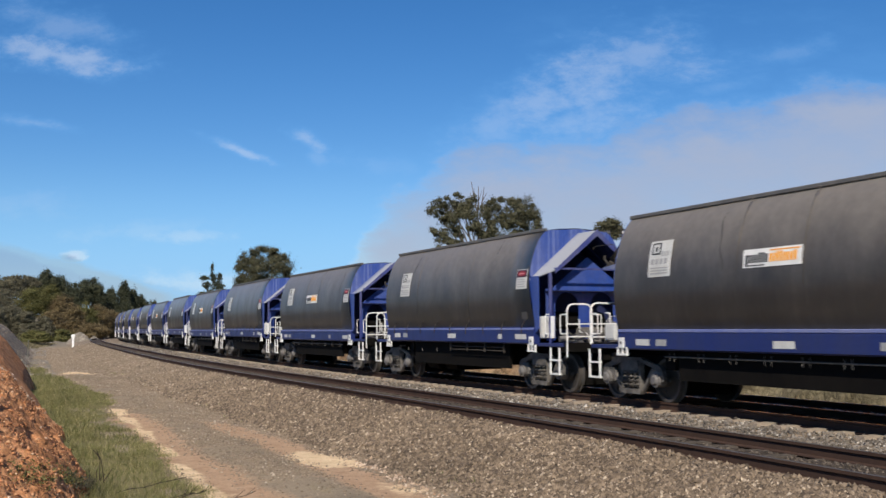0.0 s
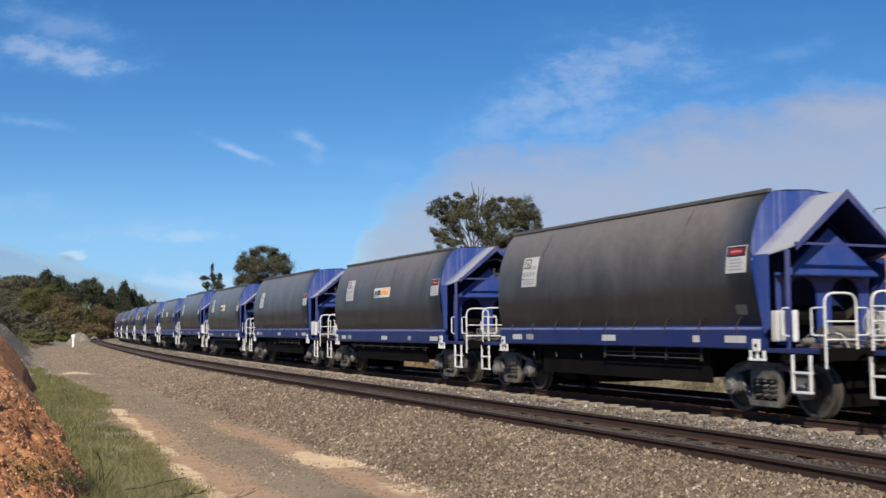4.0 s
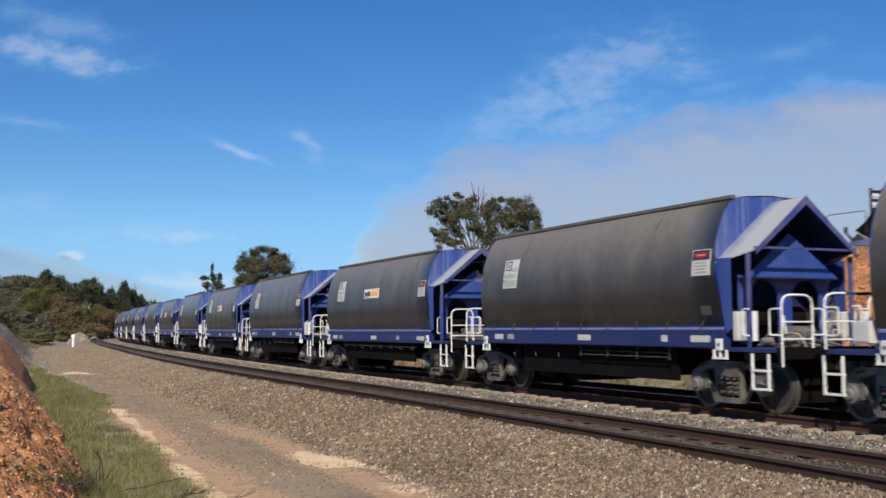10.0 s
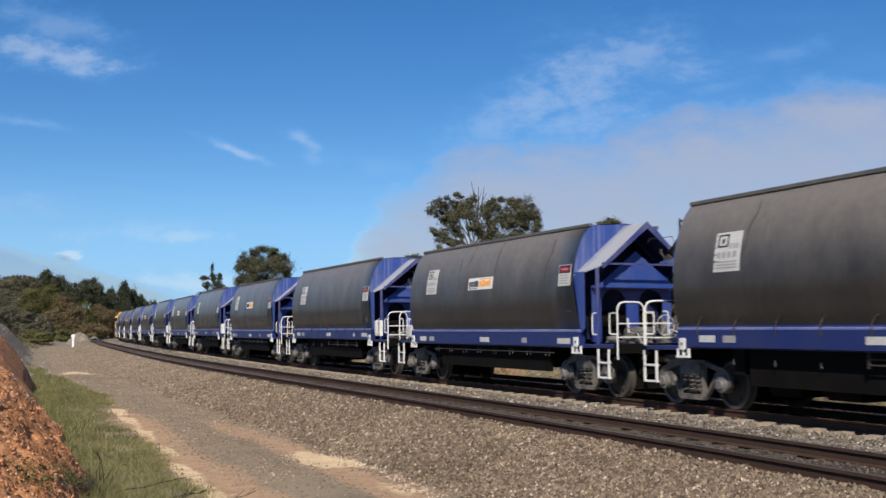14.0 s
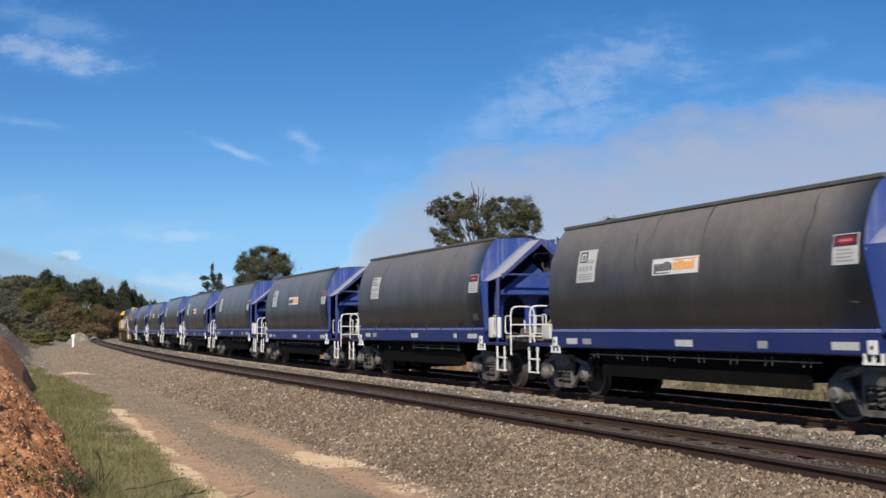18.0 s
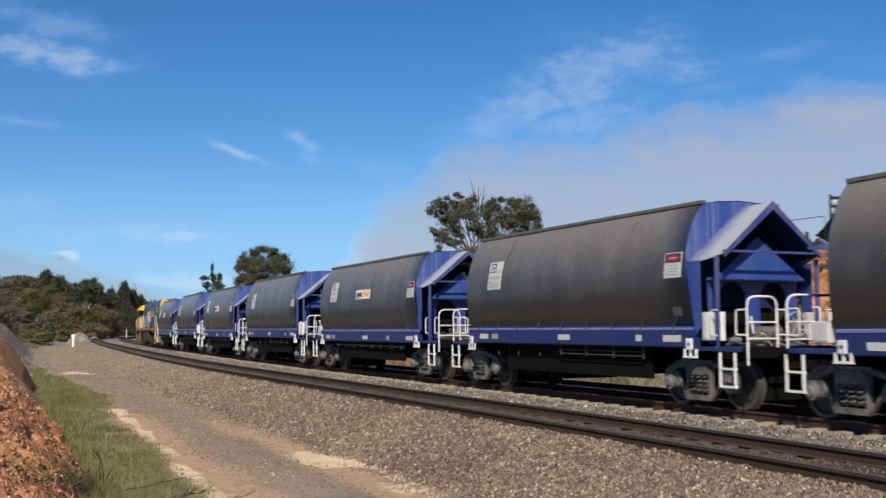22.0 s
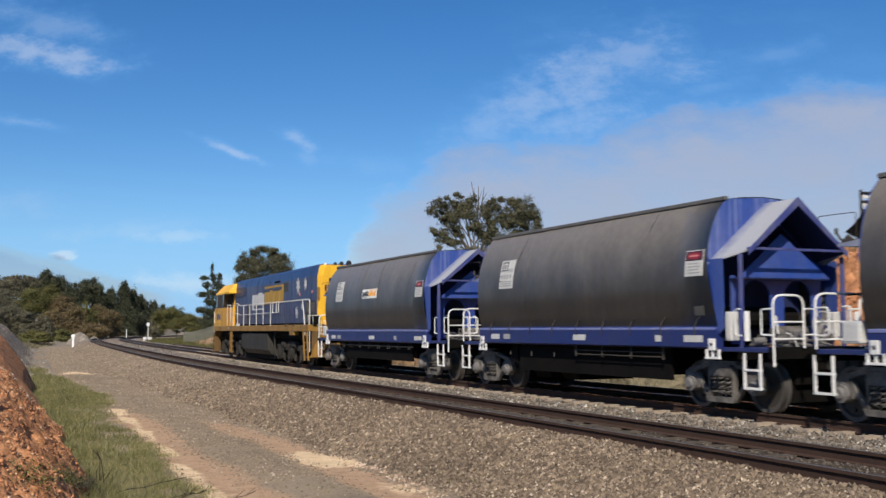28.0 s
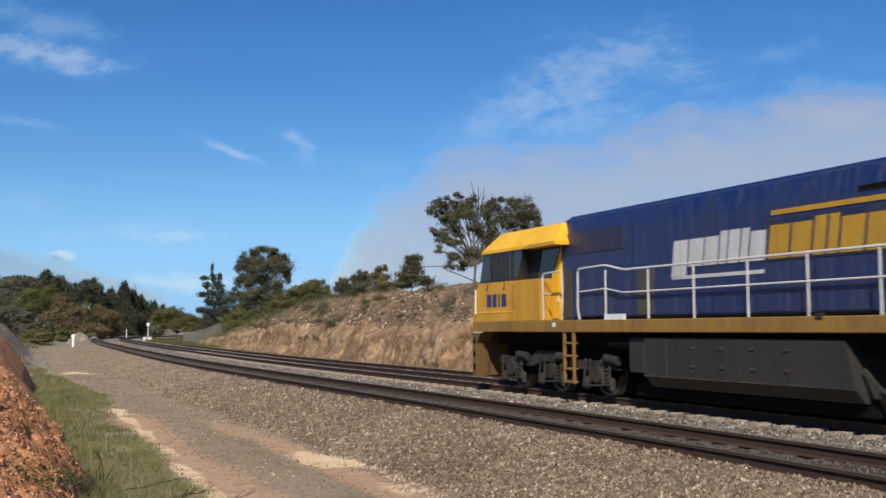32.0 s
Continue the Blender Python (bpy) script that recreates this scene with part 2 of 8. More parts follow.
_sand = ramp(_nt, _t3.outputs[0], [(0.3, (0.48, 0.345, 0.205)), (0.68, (0.77, 0.59, 0.38))])
_c = _base.outputs[0]
for _layer, _lo, _hi, _tone in (("rut", 0.62, 1.0, _rut), ("sand", 0.80, 0.98, _sand)):
    _at = _nt.nodes.new("ShaderNodeAttribute")
    _at.attribute_name = _layer
    _ms = _nt.nodes.new("ShaderNodeMath")
    _ms.operation = "MULTIPLY_ADD"
    _nt.links.new(tex(_nt, 2.6 if _layer == "rut" else 5.5, 8, 0.75).outputs[0], _ms.inputs[0])
    _ms.inputs[1].default_value = 0.95
    _nt.links.new(_at.outputs["Fac"], _ms.inputs[2])
    _mk = ramp(_nt, _ms.outputs[0], [(_lo, (0, 0, 0)), (_hi, (1, 1, 1))])
    _c = mix(_nt, _mk.outputs[0], _c, _tone.outputs[0])
_nt.links.new(mix(_nt, 0.5, _c, _t2.outputs[0], "OVERLAY"), _b.inputs["Base Color"])
_b.inputs["Roughness"].default_value = 0.95
_b.inputs["Specular IOR Level"].default_value = 0.1
bump(_nt, _b, _t2.outputs[0], 0.6, 0.03)
M_VERGE = grit("grassy_soil", [(0.3, (0.13, 0.12, 0.05)), (0.6, (0.21, 0.18, 0.085)), (0.8, (0.32, 0.25, 0.145))], 1.6, fine=25, height=0.03)
M_ORANGE_SOIL = earth("orange_soil", [(0.22, (0.33, 0.145, 0.068)), (0.5, (0.50, 0.235, 0.105)), (0.8, (0.58, 0.35, 0.20))], 2.2, (0.22, 0.10, 0.055), 11.0, 0.03, 0.3)
M_DRAIN = earth("drain_soil", [(0.3, (0.12, 0.104, 0.066)), (0.55, (0.185, 0.16, 0.104)), (0.8, (0.24, 0.205, 0.135))], 1.6, (0.07, 0.06, 0.04), 5.0, 0.06, 0.45)
M_GRAVEL = earth("grey_gravel", [(0.3, (0.17, 0.15, 0.125)), (0.7, (0.30, 0.265, 0.22))], 0.8, (0.11, 0.1, 0.085), 4.0, 0.06)
M_CUTTOP = earth("brown_slope_soil", [(0.25, (0.075, 0.06, 0.043)), (0.48, (0.15, 0.108, 0.071)), (0.75, (0.27, 0.17, 0.10))], 0.35, (0.08, 0.06, 0.043), 3.0, 0.12)
M_CUT = earth("cutting_soil", [(0.25, (0.11, 0.068, 0.040)), (0.5, (0.25, 0.163, 0.093)), (0.75, (0.39, 0.285, 0.185))], 0.6, (0.10, 0.068, 0.044), 2.6, 0.10, 0.28)
M_RUST = earth("rust_clay", [(0.25, (0.20, 0.085, 0.042)), (0.5, (0.36, 0.165, 0.075)), (0.75, (0.44, 0.25, 0.13))], 0.7, (0.13, 0.06, 0.035), 3.2, 0.10, 0.35)
M_RUBBLE = scatter_mat("cutting_rock", [(0.0, (0.05, 0.038, 0.03)), (0.35, (0.14, 0.097, 0.064)), (0.82, (0.28, 0.19, 0.125)), (1.0, (0.50, 0.42, 0.34))])
M_GRASS = scatter_mat("green_grass", [(0.0, (0.11, 0.12, 0.046)), (0.45, (0.20, 0.205, 0.08)), (0.78, (0.32, 0.285, 0.13)), (1.0, (0.47, 0.40, 0.24))], 0.8, 0.3)
M_DRYGRASS = scatter_mat("dry_grass", [(0.0, (0.09, 0.08, 0.042)), (0.6, (0.19, 0.16, 0.09)), (1.0, (0.32, 0.27, 0.16))], 0.8, 0.2)
M_TWIG = grit("dead_twig", [(0.3, (0.035, 0.028, 0.022)), (0.7, (0.075, 0.06, 0.047))], 6.0)
M_BARK = grit("bark", [(0.3, (0.075, 0.06, 0.05)), (0.7, (0.17, 0.14, 0.115))], 3.0)
M_GUM = scatter_mat("gum_leaves", [(0.0, (0.05, 0.05, 0.028)), (0.6, (0.092, 0.09, 0.050)), (1.0, (0.145, 0.135, 0.08))], 0.6, 0.25)
M_PINE = scatter_mat("pine_leaves", [(0.0, (0.028, 0.034, 0.02)), (0.7, (0.058, 0.064, 0.036)), (1.0, (0.095, 0.096, 0.055))], 0.7, 0.15)
M_OLIVE = scatter_mat("olive_leaves", [(0.0, (0.06, 0.063, 0.02)), (0.6, (0.13, 0.126, 0.042)), (1.0, (0.21, 0.19, 0.08))], 0.7, 0.25)
M_RUSSET = scatter_mat("russet_leaves", [(0.0, (0.09, 0.068, 0.034)), (0.6, (0.165, 0.122, 0.06)), (1.0, (0.235, 0.18, 0.095))], 0.7, 0.25)
M_GREYLEAF = scatter_mat("grey_green_leaves", [(0.0, (0.062, 0.058, 0.037)), (0.6, (0.122, 0.112, 0.072)), (1.0, (0.185, 0.17, 0.112))], 0.7, 0.2)


# ---------------------------------------------------------------- mesh helpers
def finish(name, bm, mat, parent=None, smooth=False):
    me = bpy.data.meshes.new(name)
    bm.normal_update()
    bm.to_mesh(me)
    bm.free()
    for m in (mat if isinstance(mat, (list, tuple)) else [mat]):
        me.materials.append(m)
    if smooth:
        me.polygons.foreach_set("use_smooth", [True] * len(me.polygons))
    ob = new(name, me)
    if parent:
        ob.parent = parent
    return ob


def part(name, bm, material, parent, label="", smooth=False):
    """Links a bmesh as one mesh object under a thing or a part."""
    ob = finish(name, bm, material, parent, smooth)
    return tagged(ob, label) if label else ob


def share(name, ob, parent, m):
    """Another part on the same mesh."""
    o = new(name, ob.data)
    o.parent = parent
    o.matrix_basis = m
    return o


def box(bm, x0, x1, y0, y1, z0, z1, bev=0.0):
    m = Matrix.LocRotScale(((x0 + x1) / 2, (y0 + y1) / 2, (z0 + z1) / 2), None, (abs(x1 - x0), abs(y1 - y0), abs(z1 - z0)))
    r = bmesh.ops.create_cube(bm, size=1.0, matrix=m)
    if bev:
        es = list({e for v in r["verts"] for e in v.link_edges})
        bmesh.ops.bevel(bm, geom=es, offset=bev, segments=1, affect="EDGES", profile=0.5)
    return bm


def rod(bm, a, b, r, n=8, r2=None):
    a, b = Vector(a), Vector(b)
    d = b - a
    m = Matrix.Translation((a + b) / 2) @ d.to_track_quat("Z", "Y").to_matrix().to_4x4()
    bmesh.ops.create_cone(bm, cap_ends=True, segments=n, radius1=r, radius2=r if r2 is None else r2, depth=d.length, matrix=m)
    return bm


def tube(bm, pts, r, n=6):
    for a, b in zip(pts[:-1], pts[1:]):
        rod(bm, a, b, r, n)
    for q in pts[1:-1]:
        bmesh.ops.create_icosphere(bm, subdivisions=1, radius=r * 1.02, matrix=Matrix.Translation(q))
    return bm


def extrude(bm, pts, axis, a, b):
    """A prism: 2D outline pts, swept along axis from a to b. Axis x takes (y, z); axis y takes (x, z); axis z takes (x, y)."""
    put = {"x": lambda p, t: (t, p[0], p[1]), "y": lambda p, t: (p[0], t, p[1]), "z": lambda p, t: (p[0], p[1], t)}[axis]
    lo = [bm.verts.new(put(p, a)) for p in pts]
    hi = [bm.verts.new(put(p, b)) for p in pts]
    n = len(pts)
    fs = [bm.faces.new(lo), bm.faces.new(hi)]
    for i in range(n):
        fs.append(bm.faces.new((lo[i], lo[(i + 1) % n], hi[(i + 1) % n], hi[i])))
    bmesh.ops.recalc_face_normals(bm, faces=fs)
    return bm


def B():
    return bmesh.new()


def raw(name, verts, faces, mat, smooth=False, parent=None):
    me = bpy.data.meshes.new(name)
    me.from_pydata([tuple(v) for v in verts], [], [tuple(f) for f in faces])
    me.materials.append(mat)
    if smooth:
        me.polygons.foreach_set("use_smooth", [True] * len(me.polygons))
    me.update()
    ob = new(name, me)
    if parent:
        ob.parent = parent
    return ob


def fast_mesh(name, verts, nper, mat, parent=None):
    """Many loose polygons of nper corners each, from an array of corners."""
    verts = np.asarray(verts, dtype=np.float32).reshape(-1, 3)
    nf = len(verts) // nper
    me = bpy.data.meshes.new(name)
    me.vertices.add(len(verts))
    me.vertices.foreach_set("co", verts.ravel())
    me.loops.add(nf * nper)
    me.loops.foreach_set("vertex_index", np.arange(nf * nper, dtype=np.int32))
    me.polygons.add(nf)
    me.polygons.foreach_set("loop_start", np.arange(0, nf * nper, nper, dtype=np.int32))
    me.update(calc_edges=True)
    me.materials.append(mat)
    ob = new(name, me)
    if parent:
        ob.parent = parent
    return ob


def indexed_mesh(name, verts, faces, mat, parent=None):
    """Mesh from a vertex array and a face array of equal corner counts."""
    verts, faces = np.asarray(verts, dtype=np.float32), np.asarray(faces, dtype=np.int32)
    me = bpy.data.meshes.new(name)
    me.vertices.add(len(verts))
    me.vertices.foreach_set("co", verts.ravel())
    nf, k = faces.shape
    me.loops.add(nf * k)
    me.loops.foreach_set("vertex_index", faces.ravel())
    me.polygons.add(nf)
    me.polygons.foreach_set("loop_start", np.arange(0, nf * k, k, dtype=np.int32))
    me.update(calc_edges=True)
    me.materials.append(mat)
    ob = new(name, me)
    if parent:
        ob.parent = parent
    return ob


# ---------------------------------------------------------------- the line of the railway
# s: metres along the train's track, away from the camera; b: metres from its centre towards the camera.
HEAD0, OFF0 = radians(16.93), 13.244
_S = np.arange(-420.0, 520.0, 1.0)
_K = np.interp(_S, [-0.5, 0, 20, 45, 80, 130, 160, 185], [0.0, -0.0125, -0.00086, 0.00194, 0.00022, 0.00052, 0.00052, 0.004])
_A = np.cumsum(_K) - 0.5 * _K
_i0 = 420
_A = _A - _A[_i0]
_mid = (_A[1:] + _A[:-1]) / 2
_X = np.concatenate([[0], np.cumsum(np.cos(_mid))])
_Y = np.concatenate([[0], np.cumsum(np.sin(_mid))])
_X, _Y = _X - _X[_i0], _Y - _Y[_i0] + OFF0
PX = -_X * math.sin(HEAD0) + _Y * math.cos(HEAD0)
PY = _X * math.cos(HEAD0) + _Y * math.sin(HEAD0)
PH = np.arctan2(np.gradient(PY), np.gradient(PX))      # heading away from the camera


def W(s, b=0.0, z=0.0):
    """World place of a point given along and across the line."""
    h = np.interp(s, _S, PH)
    return Vector((float(np.interp(s, _S, PX) - b * math.sin(h)), float(np.interp(s, _S, PY) + b * math.cos(h)), z))


def Wn(s, b):
    h = np.interp(s, _S, PH)
    return np.interp(s, _S, PX) - b * np.sin(h), np.interp(s, _S, PY) + b * np.cos(h)


def SB(x, y):
    """s and b of world places (arrays)."""
    x, y = np.atleast_1d(x).astype(float), np.atleast_1d(y).astype(float)
    so, bo = np.empty_like(x), np.empty_like(x)
    for i in range(0, len(x), 4000):
        xs, ys = x[i:i + 4000, None], y[i:i + 4000, None]
        d = (xs - PX[None]) ** 2 + (ys - PY[None]) ** 2
        j = d.argmin(1)
        h = PH[j]
        dx, dy = xs[:, 0] - PX[j], ys[:, 0] - PY[j]
        so[i:i + 4000] = _S[j] + dx * np.cos(h) + dy * np.sin(h)
        bo[i:i + 4000] = -dx * np.sin(h) + dy * np.cos(h)
    return so, bo


def on_line(s, z=0.0):
    """Pose of a vehicle whose middle is at s, heading towards the camera."""
    h = np.interp(s, _S, PH)
    return pose(float(np.interp(s, _S, PX)), float(np.interp(s, _S, PY)), z, 0, 0, math.degrees(h) + 180)


# ---------------------------------------------------------------- ground
def sstep(x, a, b):
    t = np.clip((x - a) / (b - a), 0, 1)
    return t * t * (3 - 2 * t)


def vnoise(x, y, scale, seed=0):
    """Smooth value noise for arrays."""
    rs = np.random.RandomState(seed)
    g = rs.rand(256, 256)
    u, v = np.asarray(x) / scale + 1000.0, np.asarray(y) / scale + 1000.0
    i, j = np.floor(u).astype(int), np.floor(v).astype(int)
    fu, fv = u - i, v - j
    fu, fv = fu * fu * (3 - 2 * fu), fv * fv * (3 - 2 * fv)
    a, b, c, d = g[i % 256, j % 256], g[(i + 1) % 256, j % 256], g[i % 256, (j + 1) % 256], g[(i + 1) % 256, (j + 1) % 256]
    return (a * (1 - fu) + b * fu) * (1 - fv) + (c * (1 - fu) + d * fu) * fv - 0.5


def cut_height(s):
    return 4.1 * (1 - sstep(s, 84, 168)) + 0.0


def bank_toe(s):
    return np.interp(s, [12, 16.4, 22.6, 24.2, 30, 36, 46, 60, 110], [12.66, 12.58, 12.48, 12.66, 12.52, 12.27, 11.95, 11.9, 12.0])


def verge_edge(s):
    return np.interp(s, [12, 16, 21, 26, 31, 35, 39, 44, 52, 60, 70], [11.35, 11.25, 11.08, 10.95, 10.85, 10.35, 10.0, 10.25, 10.7, 11.0, 11.4]) + sstep(s, 4, 9) * (0.5 * vnoise(s, s * 0 + 2, 1.1, 33) + 0.25 * vnoise(s, s * 0 + 4, 0.35, 32))


def bank_height(s):
    return (1.75 * sstep(s, 9, 15) + 0.75 * sstep(s, 23, 27)) * (1 - sstep(s, 100, 135))


def ground_z(x, y, under=0.35):
    s, b = SB(x, y)
    H, Hn = cut_height(s), bank_height(s)
    z = np.interp(b, [-7.4, -3.3, -2.0, 6.6, 8.4, 11.6, 12.6], [-0.6, -0.6, -0.75, -0.82, -0.82, -0.80, -0.75])
    far = -0.6 + (H + 0.6) * sstep(b, -7.2, -12.5)
    z = np.where(b < -7.2, far, z)
    z = np.where(b > 12.6, -0.75 + 0.2 * sstep(b, 12.6, 13.2) + (Hn + 0.3 * sstep(s, 40, 90)) * sstep(b, 13.0, 15.6), z)
    z = z - under * (sstep(b, -15, -13.5) * (1 - sstep(b, -6.9, -6.4)) + sstep(b, 12.2, 12.6) * (1 - sstep(b, 16.5, 18))) * sstep(s, 2, 8) * (s < 140)
    z = z + 8.0 * sstep(b, 30, 160) * sstep(s, 120, 300) + 1.2 * sstep(-b, 60, 200) * sstep(s, 160, 300)
    lump = 0.10 * vnoise(x, y, 2.6, 1) + 0.05 * vnoise(x, y, 0.9, 2)
    return z + lump * np.where((b > 8.6) | (b < -6), 1.0, 0.3)


def build_ground():
    az = np.concatenate([np.arange(-180, -34, 4.0), np.arange(-34, 34, 0.34), np.arange(34, 180, 4.0)])
    rr = 2.0 * 1.036 ** np.arange(0, 218)
    A, R = np.meshgrid(np.radians(az), rr)
    x, y = (R * np.sin(A)).ravel(), (R * np.cos(A)).ravel()
    z = ground_z(x, y)
    n = len(az)
    idx = np.arange(len(rr) * n).reshape(len(rr), n)
    nxt = np.roll(idx, -1, 1)
    faces = np.stack([idx[:-1], nxt[:-1], nxt[1:], idx[1:]], -1).reshape(-1, 4)
    c = len(x)
    verts = np.concatenate([np.stack([x, y, z], 1), [[0, 0, float(ground_z(np.zeros(1), np.zeros(1))[0])]]])
    ob = indexed_mesh("ground", verts, faces[:, ::-1], M_GROUND)
    cap = bmesh.new()
    cap.from_mesh(ob.data)
    cap.verts.ensure_lookup_table()
    cap.faces.ensure_lookup_table()
    for i in range(n):
        cap.faces.new((cap.verts[c], cap.verts[i], cap.verts[(i + 1) % n]))
    bmesh.ops.recalc_face_normals(cap, faces=cap.faces[:])
    if cap.faces[0].normal.z < 0:
        bmesh.ops.reverse_faces(cap, faces=cap.faces[:])
    cap.to_mesh(ob.data)
    cap.free()
    ob.data.polygons.foreach_set("use_smooth", [True] * len(ob.data.polygons))
    tagged(ob, "dry gravelly ground with worn dirt and thin grass", "ground", kind="structure")


def strip(name, s_vals, b_vals, zfun, mat, label, category, lump=0.0, lump_scale=1.0):
    """A surface laid along the line; zfun(s, b) gives its height."""
    Sg, Bg = np.meshgrid(s_vals, b_vals, indexing="ij")
    s, b = Sg.ravel(), Bg.ravel()
    x, y = Wn(s, b)
    z = zfun(s, b)
    if lump:
        z = z + lump * (vnoise(x, y, lump_scale, 5) + 0.5 * vnoise(x, y, lump_scale * 0.37, 6) + 0.25 * vnoise(x, y, lump_scale * 0.15, 7))
    idx = np.arange(len(s)).reshape(Sg.shape)
    faces = np.stack([idx[:-1, :-1], idx[1:, :-1], idx[1:, 1:], idx[:-1, 1:]], -1).reshape(-1, 4)
    ob = indexed_mesh(name, np.stack([x, y, z], 1), faces, mat)
    ob.data.polygons.foreach_set("use_smooth", [True] * len(ob.data.polygons))
    return tagged(ob, label, category, kind="structure")


S_FINE = np.concatenate([np.arange(-60, 4, 2.0), np.arange(4, 40, 0.16), np.arange(40, 110, 0.6), np.arange(110, 330, 3.0)])


def ballast_z(s, b):
    return np.interp(b, [-3.9, -2.65, -2.1, -0.95, -0.85, 0.85, 0.95, 1.35, 1.9, 3.0, 3.2, 3.5, 3.58, 5.25, 5.35, 5.9, 6.3, 8.0, 8.7],
                     [-0.72, -0.20, -0.17, -0.16, -0.2, -0.2, -0.215, -0.22, -0.26, -0.27, -0.17, -0.14, -0.2, -0.2, -0.14, -0.17, -0.26, -0.66, -0.78])


def sheet(name, s_vals, p_vals, point, mat, label, category):
    """A surface along the line; point(s, p) gives its offset and height, p runs up its profile."""
    Sg, Pg = np.meshgrid(s_vals, p_vals, indexing="ij")
    s, b, z = point(Sg.ravel(), Pg.ravel())
    x, y = Wn(s, b)
    idx = np.arange(len(x)).reshape(Sg.shape)
    faces = np.stack([idx[:-1, :-1], idx[:-1, 1:], idx[1:, 1:], idx[1:, :-1]], -1).reshape(-1, 4)
    if point is bank_point:
        faces = faces[:, ::-1]
    ob = indexed_mesh(name, np.stack([x, y, z], 1), faces, mat)
    ob.data.polygons.foreach_set("use_smooth", [True] * len(ob.data.polygons))
    return tagged(ob, label, category, kind="structure")


def billow(x, y, scale, seed):
    """Rounded lumps with sharp creases between them, 0 to 1."""
    return np.minimum(1.0, np.abs(vnoise(x, y, scale, seed)) * 4.0)


CUT_P = [0.0, 0.06, 0.16, 0.28, 0.36, 0.42, 0.60, 0.85, 1.0]
CUT_B = [-6.75, -7.15, -7.50, -7.80, -8.10, -8.75, -10.5, -12.7, -14.6]
CUT_Z = [-0.66, -0.45, 0.35, 1.25, 1.72, 2.02, 3.0, 3.95, 4.12]


def cut_point(s, p):
    """The cutting: a gullied wall, then a rough slope up to the crest."""
    k = cut_height(s) / 4.1
    wall = (1 - sstep(p, 0.36, 0.48)) * sstep(p, 0.02, 0.12)
    b, z = np.interp(p, CUT_P, CUT_B), np.interp(p, CUT_P, CUT_Z)
    q = p * 9.0
    gully = np.maximum(0, 1 - np.abs(vnoise(s + 0.9 * vnoise(s, q, 1.6, 70), s * 0 + 3.0, 4.6, 71)) * 9.0) ** 1.5
    into = wall * (0.9 * gully + 0.9 * vnoise(s, q * 0.55, 3.1, 9) + 0.18 * (billow(s, q, 1.5, 78) - 0.4) + 0.22 * vnoise(s, q * 0.6, 0.9, 10) + 0.08 * vnoise(s, q, 0.33, 11) + 0.05 * vnoise(s, q, 0.14, 72))
    b = b - into
    x = s * 1.0
    slope = sstep(p, 0.36, 0.5)
    up = slope * (0.55 * vnoise(x, b, 2.4, 73) + 0.36 * (billow(x, b, 0.9, 74) - 0.4) + 0.22 * vnoise(x, b, 0.4, 75) + 0.12 * vnoise(x, b, 0.17, 76)) - 0.5 * slope * gully * (1 - sstep(p, 0.45, 0.7))
    rim = 0.8 * vnoise(s, s * 0 + 6.0, 1.7, 77) * sstep(p, 0.25, 0.38) * (1 - sstep(p, 0.5, 0.7))
    return s, b, (z + rim + up) * k - 0.62 * (1 - k)


def bank_point(s, p):
    """The clay bank: a crumbling near mass that ends in a ridge, and a smoother face set back behind it."""
    run = np.interp(p, [0, 0.05, 0.14, 0.36, 0.62, 0.82, 1.0], [-0.35, 0.0, 0.36, 1.08, 1.85, 2.7, 4.8])
    h = np.interp(p, [0, 0.05, 0.14, 0.36, 0.62, 0.82, 1.0], [-0.14, 0.0, 0.26, 0.60, 0.86, 0.98, 1.02])
    wob = sstep(s, 4, 11) * (0.35 * vnoise(s, s * 0 + 5.0, 2.5, 12) + 0.2 * vnoise(s, s * 0 + 8.0, 0.8, 13))
    b = bank_toe(s) - wob + run
    z = -0.66 + (bank_height(s) + 0.55 * sstep(s, 0, 9)) * h
    q = p * 3.4
    rough = sstep(s, 4, 11) * sstep(p, 0.03, 0.10) * (1 - 0.85 * sstep(p, 0.60, 0.72)) * (1 - 0.88 * sstep(s, 22.6, 24.0))
    pits = rough * 0.13 * np.maximum(0, vnoise(s, q, 0.17, 66) + 0.6 * vnoise(s, q, 0.07, 67) - 0.27) * 1.7
    d = -pits + rough * (0.12 * vnoise(s, q, 0.9, 60) + 0.045 * (billow(s, q, 0.33, 61) - 0.4) + 0.03 * (billow(s, q, 0.12, 62) - 0.4) + 0.035 * vnoise(s, q, 0.06, 63))
    ridge = sstep(s, 4, 11) * 0.13 * np.exp(-((s - 22.7) / 0.3) ** 2) * (0.6 + 1.2 * vnoise(p * 3.4, s * 0, 0.25, 64)) * sstep(p, 0.03, 0.1) * (1 - sstep(p, 0.6, 0.75))
    return s, b - 0.75 * d - ridge, z + 0.65 * d + 0.5 * ridge


def way_z(b):
    return -0.665 + 0.05 * np.exp(-((b - 9.65) / 0.5) ** 2) + 0.03 * sstep(b, 10.8, 11.6)


